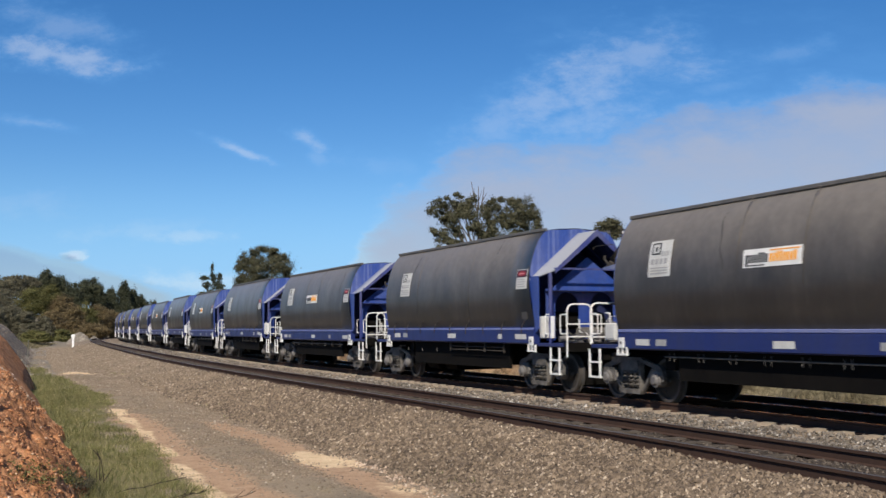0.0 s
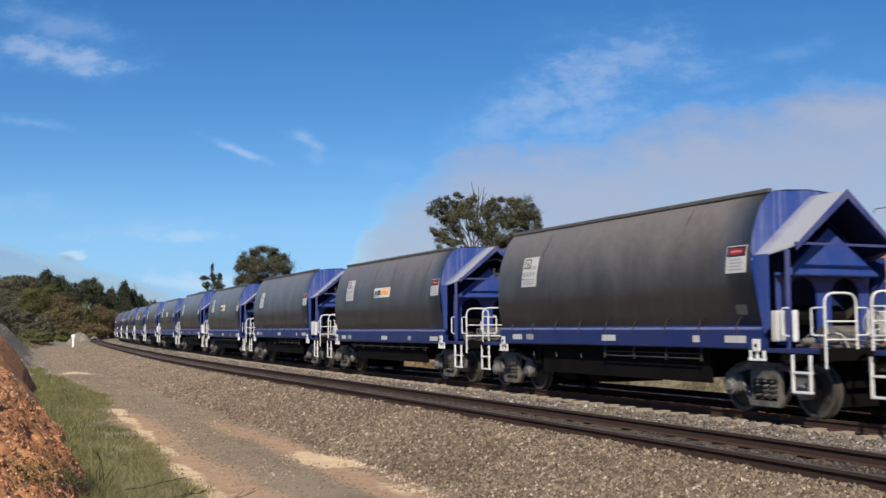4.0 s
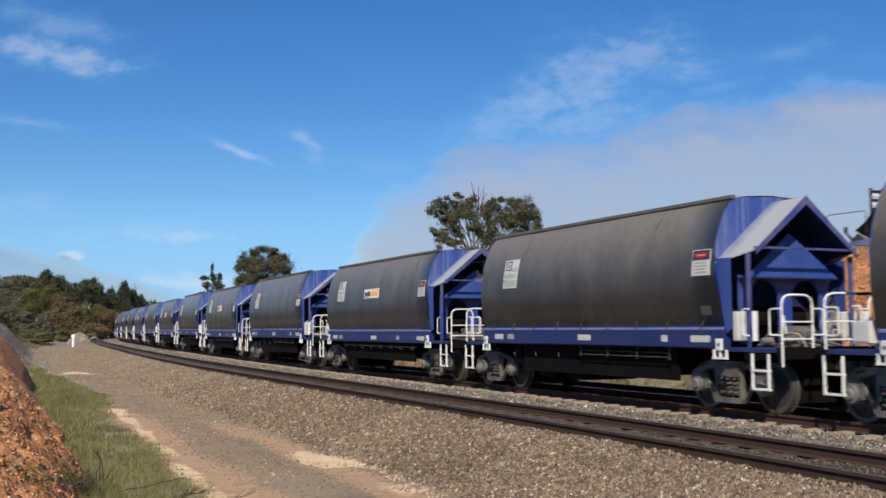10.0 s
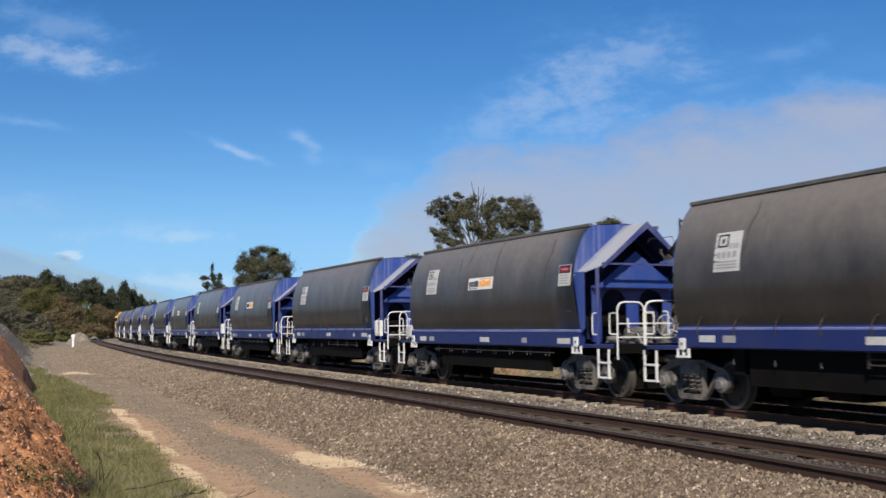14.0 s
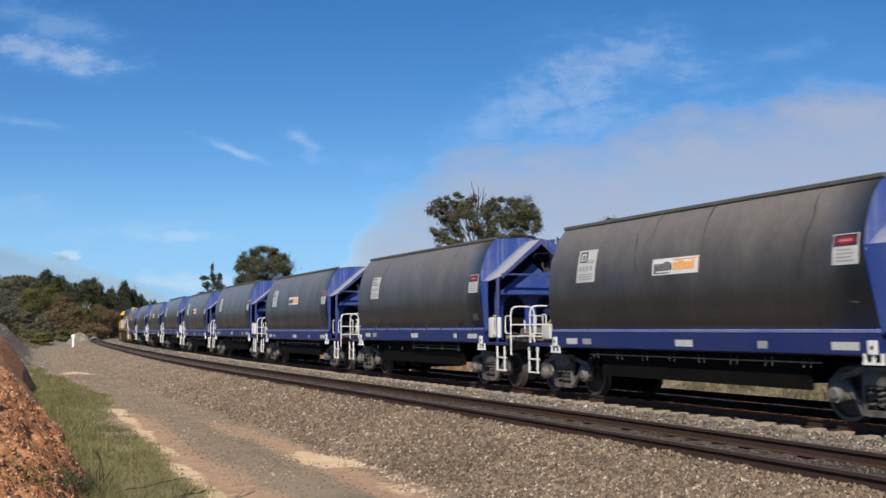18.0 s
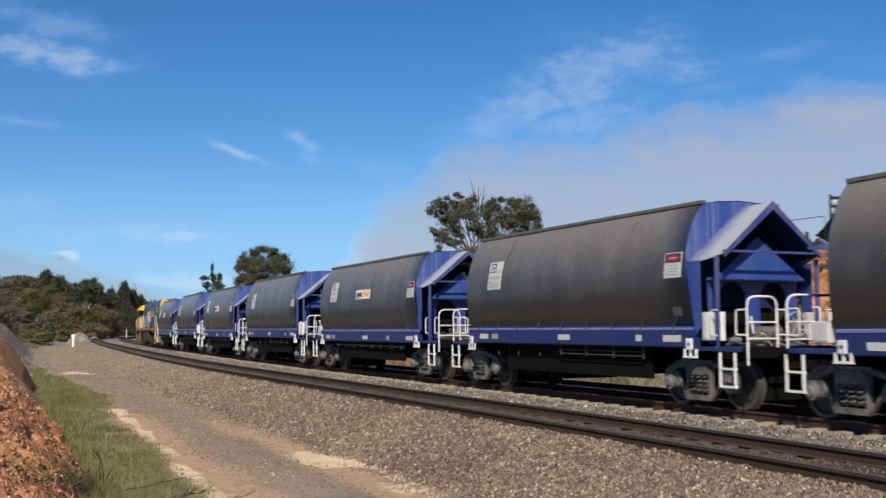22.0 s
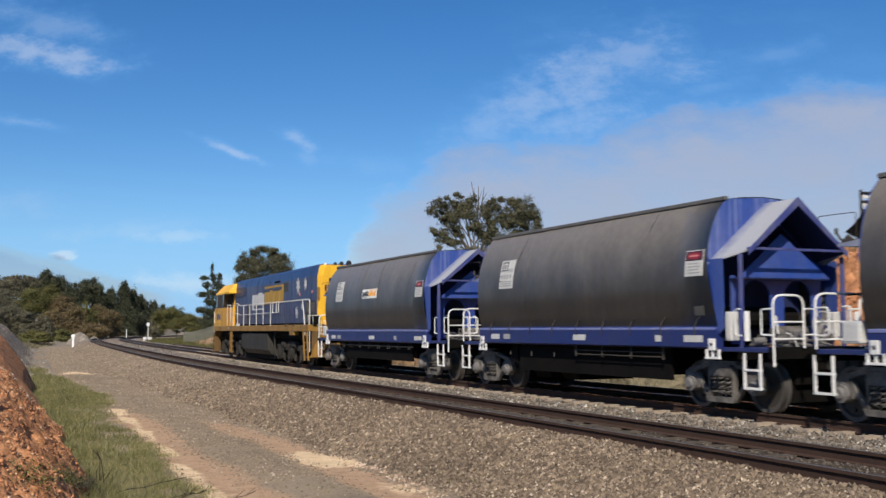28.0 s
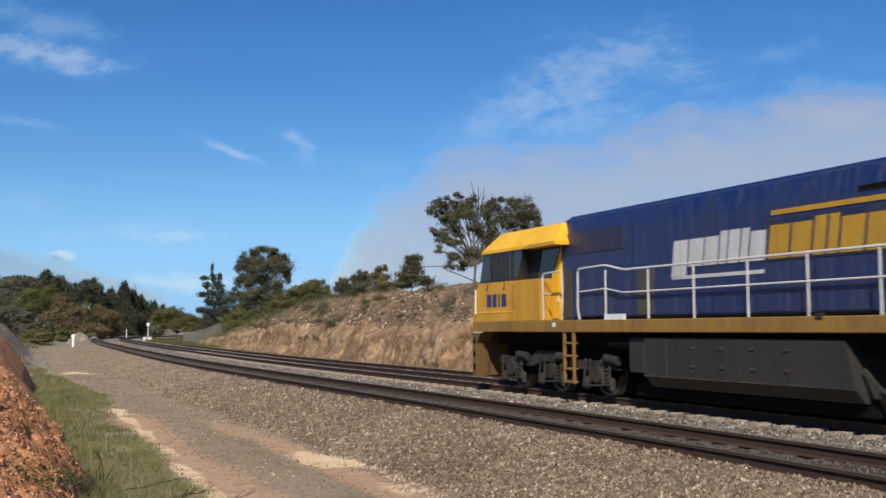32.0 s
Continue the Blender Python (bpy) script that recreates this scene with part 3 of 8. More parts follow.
SAND = [(57.0, 9.6, 1.7, 0.85, 1.2), (61.0, 7.6, 2.4, 0.42, 0.95), (52.5, 7.5, 1.2, 0.3, 0.5), (31.2, 10.42, 1.1, 0.24, 1.05), (28.5, 10.52, 1.8, 0.21, 0.88), (25.0, 10.66, 1.8, 0.20, 0.76), (21.5, 10.80, 1.6, 0.20, 0.70),
        (18.5, 10.95, 1.4, 0.22, 0.84), (16.2, 11.06, 1.3, 0.24, 0.85), (14.6, 11.10, 1.2, 0.24, 0.7), (18.9, 8.62, 1.15, 0.42, 1.2), (18.1, 8.34, 0.8, 0.2, 0.95), (15.0, 8.55, 1.6, 0.35, 0.45)]


def sandy(s, b):
    out = np.zeros_like(s)
    for s0, b0, ls, lb, amt in SAND:
        out = np.maximum(out, amt * np.exp(-((s - s0) / ls) ** 2 - ((b - b0) / lb) ** 2))
    return out


def rutted(s, b):
    """The two worn wheel ruts of the access way."""
    wob = 0.25 * vnoise(s, s * 0 + 1.0, 2.2, 16)
    near = np.exp(-((b - wob - np.interp(s, [13, 20, 26, 32], [10.85, 10.62, 10.48, 10.4])) / 0.40) ** 2) * (1 - sstep(s, 28, 34))
    far = np.exp(-((b + wob - 8.72) / 0.36) ** 2) * (1 - sstep(s, 24, 29))
    return np.maximum(near, far)


def gravel_z(s, b):
    return -0.70 + 2.75 * sstep(b, 11.3, 14.7) * (1 - sstep(s, 100, 128)) * sstep(s, 47, 64)


def build_bed():
    bv = np.concatenate([np.arange(-3.9, -1.5, 0.3), np.arange(-1.5, 2.0, 0.35), np.arange(2.0, 8.75, 0.15)])
    strip("ballast", S_FINE, bv, ballast_z, M_BALLAST, "grey-brown crushed stone ballast under two tracks", "ballast", 0.06, 0.5)
    for b0 in (0.0, 4.42):
        strip("track_bed", S_FINE, np.arange(b0 - 0.70, b0 + 0.71, 0.14), lambda s, b: ballast_z(s, b) + 0.012, M_OILY, "dark oil-stained ballast between the rails", "ballast", 0.06, 0.5)
    # cutting beyond the line
    sv = np.concatenate([np.arange(-60, 12, 2.0), np.arange(12, 40, 0.3), np.arange(40, 112, 0.13), np.arange(112, 172, 0.6)])
    sheet("cutting_face", sv[sv > 39.9], np.linspace(0, 0.405, 46), cut_point, M_CUT, "pale eroded ochre face at the cutting's foot", "bank")
    sheet("drain_side", sv[sv < 40.01], np.linspace(0, 0.16, 16), cut_point, M_DRAIN, "dusty khaki drain side at the cutting's foot", "bank")
    sheet("clay_face", sv[sv < 40.01], np.linspace(0.16, 0.405, 30), cut_point, M_RUST, "rust-orange blocky clay face at the cutting's foot", "bank")
    sheet("clay_slope", sv[sv < 40.01], np.linspace(0.395, 0.85, 34), cut_point, M_RUST, "rust-orange clay slope over the near cutting", "bank")
    sheet("crest_slope", sv[sv < 40.01], np.linspace(0.85, 1.0, 12), cut_point, M_CUTTOP, "brown crest of the near cutting", "bank")
    sheet("cutting_slope", sv[sv > 39.9], np.linspace(0.395, 1.0, 44), cut_point, M_CUTTOP, "brown rubbly upper slope of the cutting", "bank")
    strip("drain", np.arange(6, 60, 0.3), np.arange(-7.0, -3.3, 0.2), lambda s, b: -0.56 + 0.04 * sstep(b, -4.2, -3.4), M_DRAIN, "khaki weedy drain beyond the far track", "drain", 0.12, 0.7)
    # bank on the camera's side
    sheet("orange_bank", np.concatenate([np.arange(0, 12, 0.12), np.arange(12, 26, 0.045), np.arange(26, 46, 0.11)]), np.linspace(0, 1, 120), bank_point, M_ORANGE_SOIL, "crumbling bright orange clay bank beside the track", "bank")

    def gz(s, b):
        return gravel_z(s, b)
    strip("gravel_bank", np.arange(40.0, 132, 0.3), np.arange(10.6, 19.0, 0.14), gz, M_GRAVEL, "grey gravel bank behind the orange clay", "bank", 0.3, 1.0)
    # access way and grassy verge
    sv = np.concatenate([np.arange(-60, 4, 2.0), np.arange(4, 40, 0.2), np.arange(40, 150, 1.0)])
    way = strip("access_way", sv, np.arange(7.9, 11.75, 0.07), lambda s, b: way_z(b), M_ROAD, "worn dirt access way with pale sandy patches", "dirt track", 0.035, 1.6)
    Sg, Bg = np.meshgrid(sv, np.arange(7.9, 11.75, 0.07), indexing="ij")
    s, b = Sg.ravel(), Bg.ravel()
    ragged = 0.30 * vnoise(s, b * 1.5, 0.45, 15) + 0.2 * vnoise(s, b * 1.5, 0.17, 17)
    for layer, amount in (("sand", sandy(s, b) + ragged), ("rut", rutted(s, b) + ragged)):
        at = way.data.attributes.new(layer, "FLOAT", "POINT")
        at.data.foreach_set("value", amount.astype(np.float32))
    strip("verge", np.concatenate([np.arange(-60, 4, 2.0), np.arange(4, 40, 0.15), np.arange(40, 82, 0.6)]), np.arange(9.5, 13.6, 0.1), lambda s, b: -0.74 + 0.11 * sstep(b, verge_edge(s) - 0.12, verge_edge(s) + 0.12) + 0.08 * sstep(b, 11.8, 12.8), M_VERGE, "grassy verge below the orange bank", "verge", 0.05, 0.6)


def build_track(b0, label, sleeper_mat, head_mat, top=-0.175):
    t = tagged(new("railway_track"), label, "track", kind="structure")
    sv = np.concatenate([np.arange(-60, 0, 4.0), np.arange(0, 60, 1.0), np.arange(60, 330, 4.0)])
    prof = [(-0.036, 0), (0.036, 0), (0.036, -0.04), (0.01, -0.055), (0.01, -0.15), (0.07, -0.165), (0.07, -0.18), (-0.07, -0.18), (-0.07, -0.165), (-0.01, -0.15), (-0.01, -0.055), (-0.036, -0.04)]
    for off in (0.7525, -0.7525):
        vs = []
        for db, z in prof:
            x, y = Wn(sv, np.full_like(sv, b0 + off + db))
            vs.append(np.stack([x, y, np.full_like(sv, z)], 1))
        v = np.stack(vs, 1).reshape(-1, 3)
        n = len(prof)
        f = [[i * n + k, i * n + (k + 1) % n, (i + 1) * n + (k + 1) % n, (i + 1) * n + k] for i in range(len(sv) - 1) for k in range(n)]
        ob = raw("rail", v, f, M_RAIL, False, t)
        ob.data.materials.append(head_mat)
        for p in ob.data.polygons:
            if p.index % n == 0:
                p.material_index = 1
    bm = B()
    extrude(bm, [(-0.13, -0.16), (-0.10, 0.0), (0.10, 0.0), (0.13, -0.16)], "y", -1.25, 1.25)
    first = part("sleeper", bm, sleeper_mat, t)
    first.matrix_basis = Matrix.Translation(W(4.0, b0, top)) @ pose(0, 0, 0, 0, 0, math.degrees(float(np.interp(4.0, _S, PH))))
    for i in range(1, 130):
        s = 4.0 + 0.62 * i
        share("sleeper", first, t, Matrix.Translation(W(s, b0, top)) @ pose(0, 0, 0, 0, 0, math.degrees(float(np.interp(s, _S, PH)))))
    return t


def build_clouds():
    """Thin cloud sheet far off; the keyed turn carries its slow drift."""
    az = np.radians(np.arange(-75, 75.1, 3.0))
    el = np.radians(np.arange(0.2, 62, 3.0))
    A, E = np.meshgrid(az, el, indexing="ij")
    R = 4400.0
    v = np.stack([R * np.cos(E) * np.sin(A), R * np.cos(E) * np.cos(A), R * np.sin(E)], -1).reshape(-1, 3)
    idx = np.arange(len(v)).reshape(A.shape)
    f = np.stack([idx[:-1, :-1], idx[1:, :-1], idx[1:, 1:], idx[:-1, 1:]], -1).reshape(-1, 4)
    m = bpy.data.materials.new("cloud")
    m.use_nodes = True
    nt = m.node_tree
    nt.nodes.clear()
    N, L = nt.nodes.new, nt.links.new
    co = N("ShaderNodeTexCoord")
    sep = N("ShaderNodeSeparateXYZ")
    L(co.outputs["Object"], sep.inputs[0])

    def op(kind, a, b=None, c=None):
        n = N("ShaderNodeMath")
        n.operation = kind
        for i, q in enumerate((a, b, c)):
            if q is None:
                continue
            if isinstance(q, (int, float)):
                n.inputs[i].default_value = q
            else:
                L(q, n.inputs[i])
        return n.outputs[0]
    u = op("DIVIDE", sep.outputs[0], sep.outputs[1])      # tangent across
    w = op("DIVIDE", sep.outputs[2], sep.outputs[1])      # tangent up
    comb = N("ShaderNodeCombineXYZ")
    L(u, comb.inputs[0])
    L(w, comb.inputs[1])

    def cloud_noise(scale, stretch, rot, detail=6, rough=0.6):
        mp = N("ShaderNodeMapping")
        mp.inputs["Rotation"].default_value = (0, 0, radians(rot))
        mp.inputs["Scale"].default_value = (*stretch, 1)
        L(comb.outputs[0], mp.inputs[0])
        t = N("ShaderNodeTexNoise")
        t.inputs["Scale"].default_value, t.inputs["Detail"].default_value, t.inputs["Roughness"].default_value = scale, detail, rough
        L(mp.outputs[0], t.inputs["Vector"])
        return t.outputs[0]

    def smooth(x, a, b):
        n = N("ShaderNodeMapRange")
        n.interpolation_type = "SMOOTHSTEP"
        n.inputs[1].default_value, n.inputs[2].default_value = a, b
        L(x, n.inputs[0])
        return n.outputs[0]
    soft = cloud_noise(9.0, (1.0, 2.2), -20)
    big = cloud_noise(3.5, (1.0, 1.6), -25)
    fine = cloud_noise(26.0, (1.0, 1.8), -20, 7, 0.65)
    # the grey bank: below a curved edge that rises to the right
    edge = op("SUBTRACT", 0.195, op("MULTIPLY", op("POWER", 2.718, op("MULTIPLY", op("ADD", u, 0.1), -14.0)), 0.124))
    edge = op("ADD", edge, op("MULTIPLY", smooth(u, 0.12, 0.46), 0.058))
    d = op("SUBTRACT", edge, w)
    d = op("ADD", d, op("MULTIPLY", op("SUBTRACT", soft, 0.5), 0.09))
    d = op("ADD", d, op("MULTIPLY", op("SUBTRACT", big, 0.5), 0.08))
    d = op("ADD", d, op("MULTIPLY", op("SUBTRACT", fine, 0.5), 0.03))
    side = op("ADD", op("ADD", u, op("MULTIPLY", op("SUBTRACT", soft, 0.5), 0.10)), op("MULTIPLY", op("SUBTRACT", fine, 0.5), 0.03))
    lim = op("MULTIPLY", smooth(d, -0.025, 0.05), smooth(side, -0.122, -0.078))
    bank = op("MULTIPLY", lim, op("ADD", op("MULTIPLY", smooth(soft, 0.3, 0.7), 0.16), 0.70))
    # wisps trailing up to the right
    wisp = op("MULTIPLY", smooth(cloud_noise(6.0, (1.0, 3.0), -30, 9, 0.68), 0.43, 0.74), smooth(d, -0.19, -0.02))
    wisp = op("MULTIPLY", wisp, smooth(u, 0.02, 0.14))
    wisp = op("MULTIPLY", wisp, op("ADD", op("MULTIPLY", smooth(u, 0.36, 0.24), 0.7), 0.3))
    # streaks on the left
    total = op("MAXIMUM", bank, op("MULTIPLY", wisp, 0.34))
    for cu, cw, lu, lw, rot, amt in ((-0.385, 0.273, 0.085, 0.019, -10, 0.44), (-0.39, 0.305, 0.08, 0.024, -15, 0.26), (-0.41, 0.205, 0.05, 0.007, -8, 0.28),
                                      (-0.205, 0.176, 0.045, 0.006, -22, 0.4), (-0.138, 0.186, 0.024, 0.010, -22, 0.36), (-0.13, 0.168, 0.016, 0.009, -30, 0.22),
                                      (-0.30, 0.098, 0.13, 0.014, 2, 0.22), (-0.265, 0.092, 0.06, 0.011, 2, 0.34), (-0.371, 0.072, 0.018, 0.007, 4, 0.75),
                                      (-0.42, 0.125, 0.08, 0.022, 0, 0.22), (0.045, 0.188, 0.075, 0.04, 30, 0.26), (0.10, 0.172, 0.09, 0.02, 6, 0.24), (0.055, 0.205, 0.06, 0.036, 35, 0.28), (0.09, 0.224, 0.07, 0.036, 32, 0.34), (0.14, 0.247, 0.085, 0.042, 30, 0.36), (0.195, 0.270, 0.065, 0.034, 20, 0.32), (0.14, 0.205, 0.10, 0.030, 12, 0.30), (0.11, 0.182, 0.06, 0.020, 20, 0.26),
                                      (0.34, 0.272, 0.06, 0.012, 12, 0.2), (0.27, 0.238, 0.05, 0.010, 12, 0.2), (-0.07, 0.16, 0.06, 0.016, -10, 0.18), (-0.25, 0.045, 0.2, 0.016, 0, 0.25)):
        mp = N("ShaderNodeMapping")
        mp.vector_type = "TEXTURE"
        mp.inputs["Location"].default_value = (cu, cw, 0)
        mp.inputs["Rotation"].default_value = (0, 0, radians(rot))
        mp.inputs["Scale"].default_value = (lu, lw, 1)
        L(comb.outputs[0], mp.inputs[0])
        ln = N("ShaderNodeVectorMath")
        ln.operation = "LENGTH"
        L(mp.outputs[0], ln.inputs[0])
        e = op("ADD", ln.outputs["Value"], op("MULTIPLY", op("SUBTRACT", fine, 0.5), 2.4))
        total = op("MAXIMUM", total, op("MULTIPLY", smooth(e, 1.4, -0.1), amt))
    # dark low bank near the horizon on the left
    slant = op("ADD", op("MULTIPLY", op("ADD", u, 0.434), 0.235), w)
    low = smooth(op("ADD", slant, op("MULTIPLY", op("SUBTRACT", soft, 0.5), 0.035)), 0.090, 0.070)
    low = op("MULTIPLY", low, smooth(u, -0.23, -0.33))
    total = op("MAXIMUM", total, op("MULTIPLY", low, 0.66))
    solid = total
    haze = op("MULTIPLY", smooth(w, 0.17, 0.0), 0.75)
    total = op("MAXIMUM", total, haze)
    shade = N("ShaderNodeMix")
    shade.data_type = "RGBA"
    L(op("MAXIMUM", smooth(bank, 0.04, 0.4), smooth(low, 0.02, 0.3)), shade.inputs[0])
    shade.inputs[6].default_value = (0.55, 0.66, 0.84, 1)
    shade.inputs[7].default_value = (0.38, 0.425, 0.545, 1)
    em = N("ShaderNodeEmission")
    air = N("ShaderNodeMix")
    air.data_type = "RGBA"
    L(smooth(solid, 0.05, 0.4), air.inputs[0])
    air.inputs[6].default_value = (0.17, 0.44, 0.86, 1)
    dusk = N("ShaderNodeMix")
    dusk.data_type = "RGBA"
    L(smooth(low, 0.02, 0.3), dusk.inputs[0])
    L(shade.outputs[2], dusk.inputs[6])
    dusk.inputs[7].default_value = (0.23, 0.345, 0.55, 1)
    L(dusk.outputs[2], air.inputs[7])
    L(air.outputs[2], em.inputs[0])
    tr = N("ShaderNodeBsdfTransparent")
    ms = N("ShaderNodeMixShader")
    L(total, ms.inputs[0])
    L(tr.outputs[0], ms.inputs[1])
    L(em.outputs[0], ms.inputs[2])
    out = N("ShaderNodeOutputMaterial")
    L(ms.outputs[0], out.inputs[0])
    ob = indexed_mesh("clouds", v, f, m)
    return tagged(ob, "thin white wisps and a soft grey cloud bank", "cloud", kind="structure")


build_ground()
build_bed()
build_track(0.0, "ballasted railway track carrying the hopper train", M_CONCRETE, M_POLISHED, -0.155)
build_track(4.42, "empty ballasted railway track nearest the camera", M_SLEEPER, M_RAILTOP)
clouds = build_clouds()


M_STAIN = paint("drip_stain", (0.026, 0.022, 0.019), 0.5, 0.0, (0.02, 0.017, 0.014), 0.4, 2.0)
M_TARNISH = paint("tarnished_plate", (0.075, 0.072, 0.068), 0.5, 0.0, (0.05, 0.045, 0.04), 0.4, 4.0)
M_PINK = paint("faded_red_plate", (0.55, 0.2, 0.2), 0.5, amount=0.3)
M_MAROON = paint("maroon_print", (0.055, 0.018, 0.03), 0.4, amount=0.2)


# ---------------------------------------------------------------- hopper wagons
def smooth_line(pts, k=4):
    """Catmull-Rom through pts."""
    P = [Vector((*p, 0)) for p in pts]
    P = [2 * P[0] - P[1]] + P + [2 * P[-1] - P[-2]]
    out = []
    for i in range(1, len(P) - 2):
        a, b, c, d = P[i - 1:i + 3]
        for j in range(k):
            t = j / k
            q = 0.5 * (2 * b + (c - a) * t + (2 * a - 5 * b + 4 * c - d) * t * t + (3 * b - a - 3 * c + d) * t ** 3)
            out.append((q.x, q.y))
    out.append((P[-2].x, P[-2].y))
    return out


SECTION = smooth_line([(0.94, 4.05), (1.17, 3.76), (1.35, 3.32), (1.455, 2.8), (1.475, 2.3), (1.43, 1.88), (1.36, 1.58)], 4)


def section_y(z):
    zs = [p[1] for p in SECTION][::-1]
    ys = [p[0] for p in SECTION][::-1]
    return float(np.interp(z, zs, ys))


def skin_patch(bm, u0, u1, z0, z1, lift=0.006, n=5, near=-1):
    """A thin plate that follows the tank's side."""
    zs = [z0 + (z1 - z0) * i / n for i in range(n + 1)]
    rows = [[bm.verts.new((u, near * (section_y(z) + lift), z)) for u in (u0, u1)] for z in zs]
    back = [[bm.verts.new((u, near * (section_y(z) - 0.004), z)) for u in (u0, u1)] for z in zs]
    fs = []
    for i in range(n):
        fs.append(bm.faces.new((rows[i][0], rows[i][1], rows[i + 1][1], rows[i + 1][0])))
        for k in (0, 1):
            fs.append(bm.faces.new((rows[i][k], rows[i + 1][k], back[i + 1][k], back[i][k])))
    for i in (0, n):
        fs.append(bm.faces.new((rows[i][0], rows[i][1], back[i][1], back[i][0])))
    bmesh.ops.recalc_face_normals(bm, faces=fs)
    return bm


def wheelset_mesh(bm, r=0.46):
    for sgn in (-1, 1):
        y = sgn * 0.75
        prof = [(0.0, 0.09), (0.10, 0.09), (0.13, 0.03), (r - 0.10, 0.02), (r - 0.07, 0.065), (r, 0.065), (r + 0.003, -0.05), (r + 0.03, -0.065), (r + 0.028, -0.085), (r - 0.08, -0.085), (r - 0.11, -0.02), (0.13, -0.03), (0.10, -0.06), (0.0, -0.06)]
        n = 28
        rings = []
        for rad, off in prof:
            rings.append([bm.verts.new((rad * math.cos(2 * math.pi * k / n), y + sgn * off, rad * math.sin(2 * math.pi * k / n))) for k in range(n)] if rad > 0 else [bm.verts.new((0, y + sgn * off, 0))])
        for a, b in zip(rings[:-1], rings[1:]):
            for k in range(n):
                q = [a[k % len(a)], a[(k + 1) % len(a)], b[(k + 1) % len(b)], b[k % len(b)]]
                bm.faces.new(list(dict.fromkeys(q)))
        for k in range(3):      # lightening marks that show the turn
            an = 2 * math.pi * k / 3
            rod(bm, (0.27 * math.cos(an), y + sgn * 0.02, 0.27 * math.sin(an)), (0.27 * math.cos(an), y + sgn * 0.05, 0.27 * math.sin(an)), 0.05, 8)
    rod(bm, (0, -0.75, 0), (0, 0.75, 0), 0.09, 12)
    bmesh.ops.recalc_face_normals(bm, faces=bm.faces[:])
    return bm


def tyre_faces(ob, r):
    """Bright worn metal on the tyres."""
    for f in ob.data.polygons:
        if math.hypot(f.center.x, f.center.z) > r - 0.05:
            f.material_index = 1
    return ob


def bogie_frame(bm, side):
    """Cast side frame of a three-piece bogie, centred on its bolster: an arch over each axle box, open triangles, a spring seat."""
    y0, y1 = side * 1.0, side * 1.08
    half = [(0.42, 0.90), (0.78, 0.81), (0.96, 0.79), (1.08, 0.71), (1.13, 0.58), (1.13, 0.44), (1.06, 0.42), (1.04, 0.55), (0.98, 0.64), (0.88, 0.67), (0.80, 0.645), (0.73, 0.73), (0.38, 0.82)]
    extrude(bm, half + [(-x, z) for x, z in half[::-1]], "y", y0, y1)
    extrude(bm, [(-0.42, 0.25), (-0.36, 0.15), (0.36, 0.15), (0.42, 0.25)], "y", y0, side * 1.13)
    for f in (-1, 1):
        extrude(bm, [(f * 0.31, 0.2), (f * 0.36, 0.2), (f * 0.36, 0.84), (f * 0.31, 0.84)], "y", y0, side * 1.11)
        extrude(bm, [(f * 0.38, 0.16), (f * 0.40, 0.26), (f * 0.71, 0.70), (f * 0.79, 0.66)], "y", y0, side * 1.08)
        extrude(bm, [(f * 0.66, 0.40), (f * 0.73, 0.66), (f * 0.78, 0.66), (f * 0.72, 0.38)], "y", y0, y1)
    extrude(bm, [(-0.30, 0.64), (0.30, 0.64), (0.34, 0.74), (0.30, 0.86), (-0.30, 0.86), (-0.34, 0.74)], "y", side * 1.02, side * 1.14)
    extrude(bm, [(-0.5, 0.87), (0.5, 0.87), (0.44, 0.93), (-0.44, 0.93)], "y", side * 1.05, side * 1.13)
    return bm


def spring(bm, side):
    """A coil spring: a wound bar between its seats."""
    n, turns, r = 34, 4.2, 0.066
    pts = [(r * math.cos(6.2832 * turns * k / n), side * 1.06 + r * math.sin(6.2832 * turns * k / n), 0.28 + 0.36 * k / n) for k in range(n + 1)]
    for q0, q1 in zip(pts[:-1], pts[1:]):
        rod(bm, q0, q1, 0.021, 5)
    return bm


def bent(pts, radius=0.12, k=4):
    """A path with rounded corners."""
    out = [Vector(pts[0])]
    for a, b, c in zip(pts[:-2], pts[1:-1], pts[2:]):
        a, b, c = Vector(a), Vector(b), Vector(c)
        d0, d1 = (a - b), (c - b)
        r = min(radius, d0.length * 0.48, d1.length * 0.48)
        p0, p1 = b + d0.normalized() * r, b + d1.normalized() * r
        for j in range(k + 1):
            t = j / k
            out.append(p0 * (1 - t) ** 2 + b * 2 * t * (1 - t) + p1 * t * t)
    return [tuple(q) for q in out + [Vector(pts[-1])]]


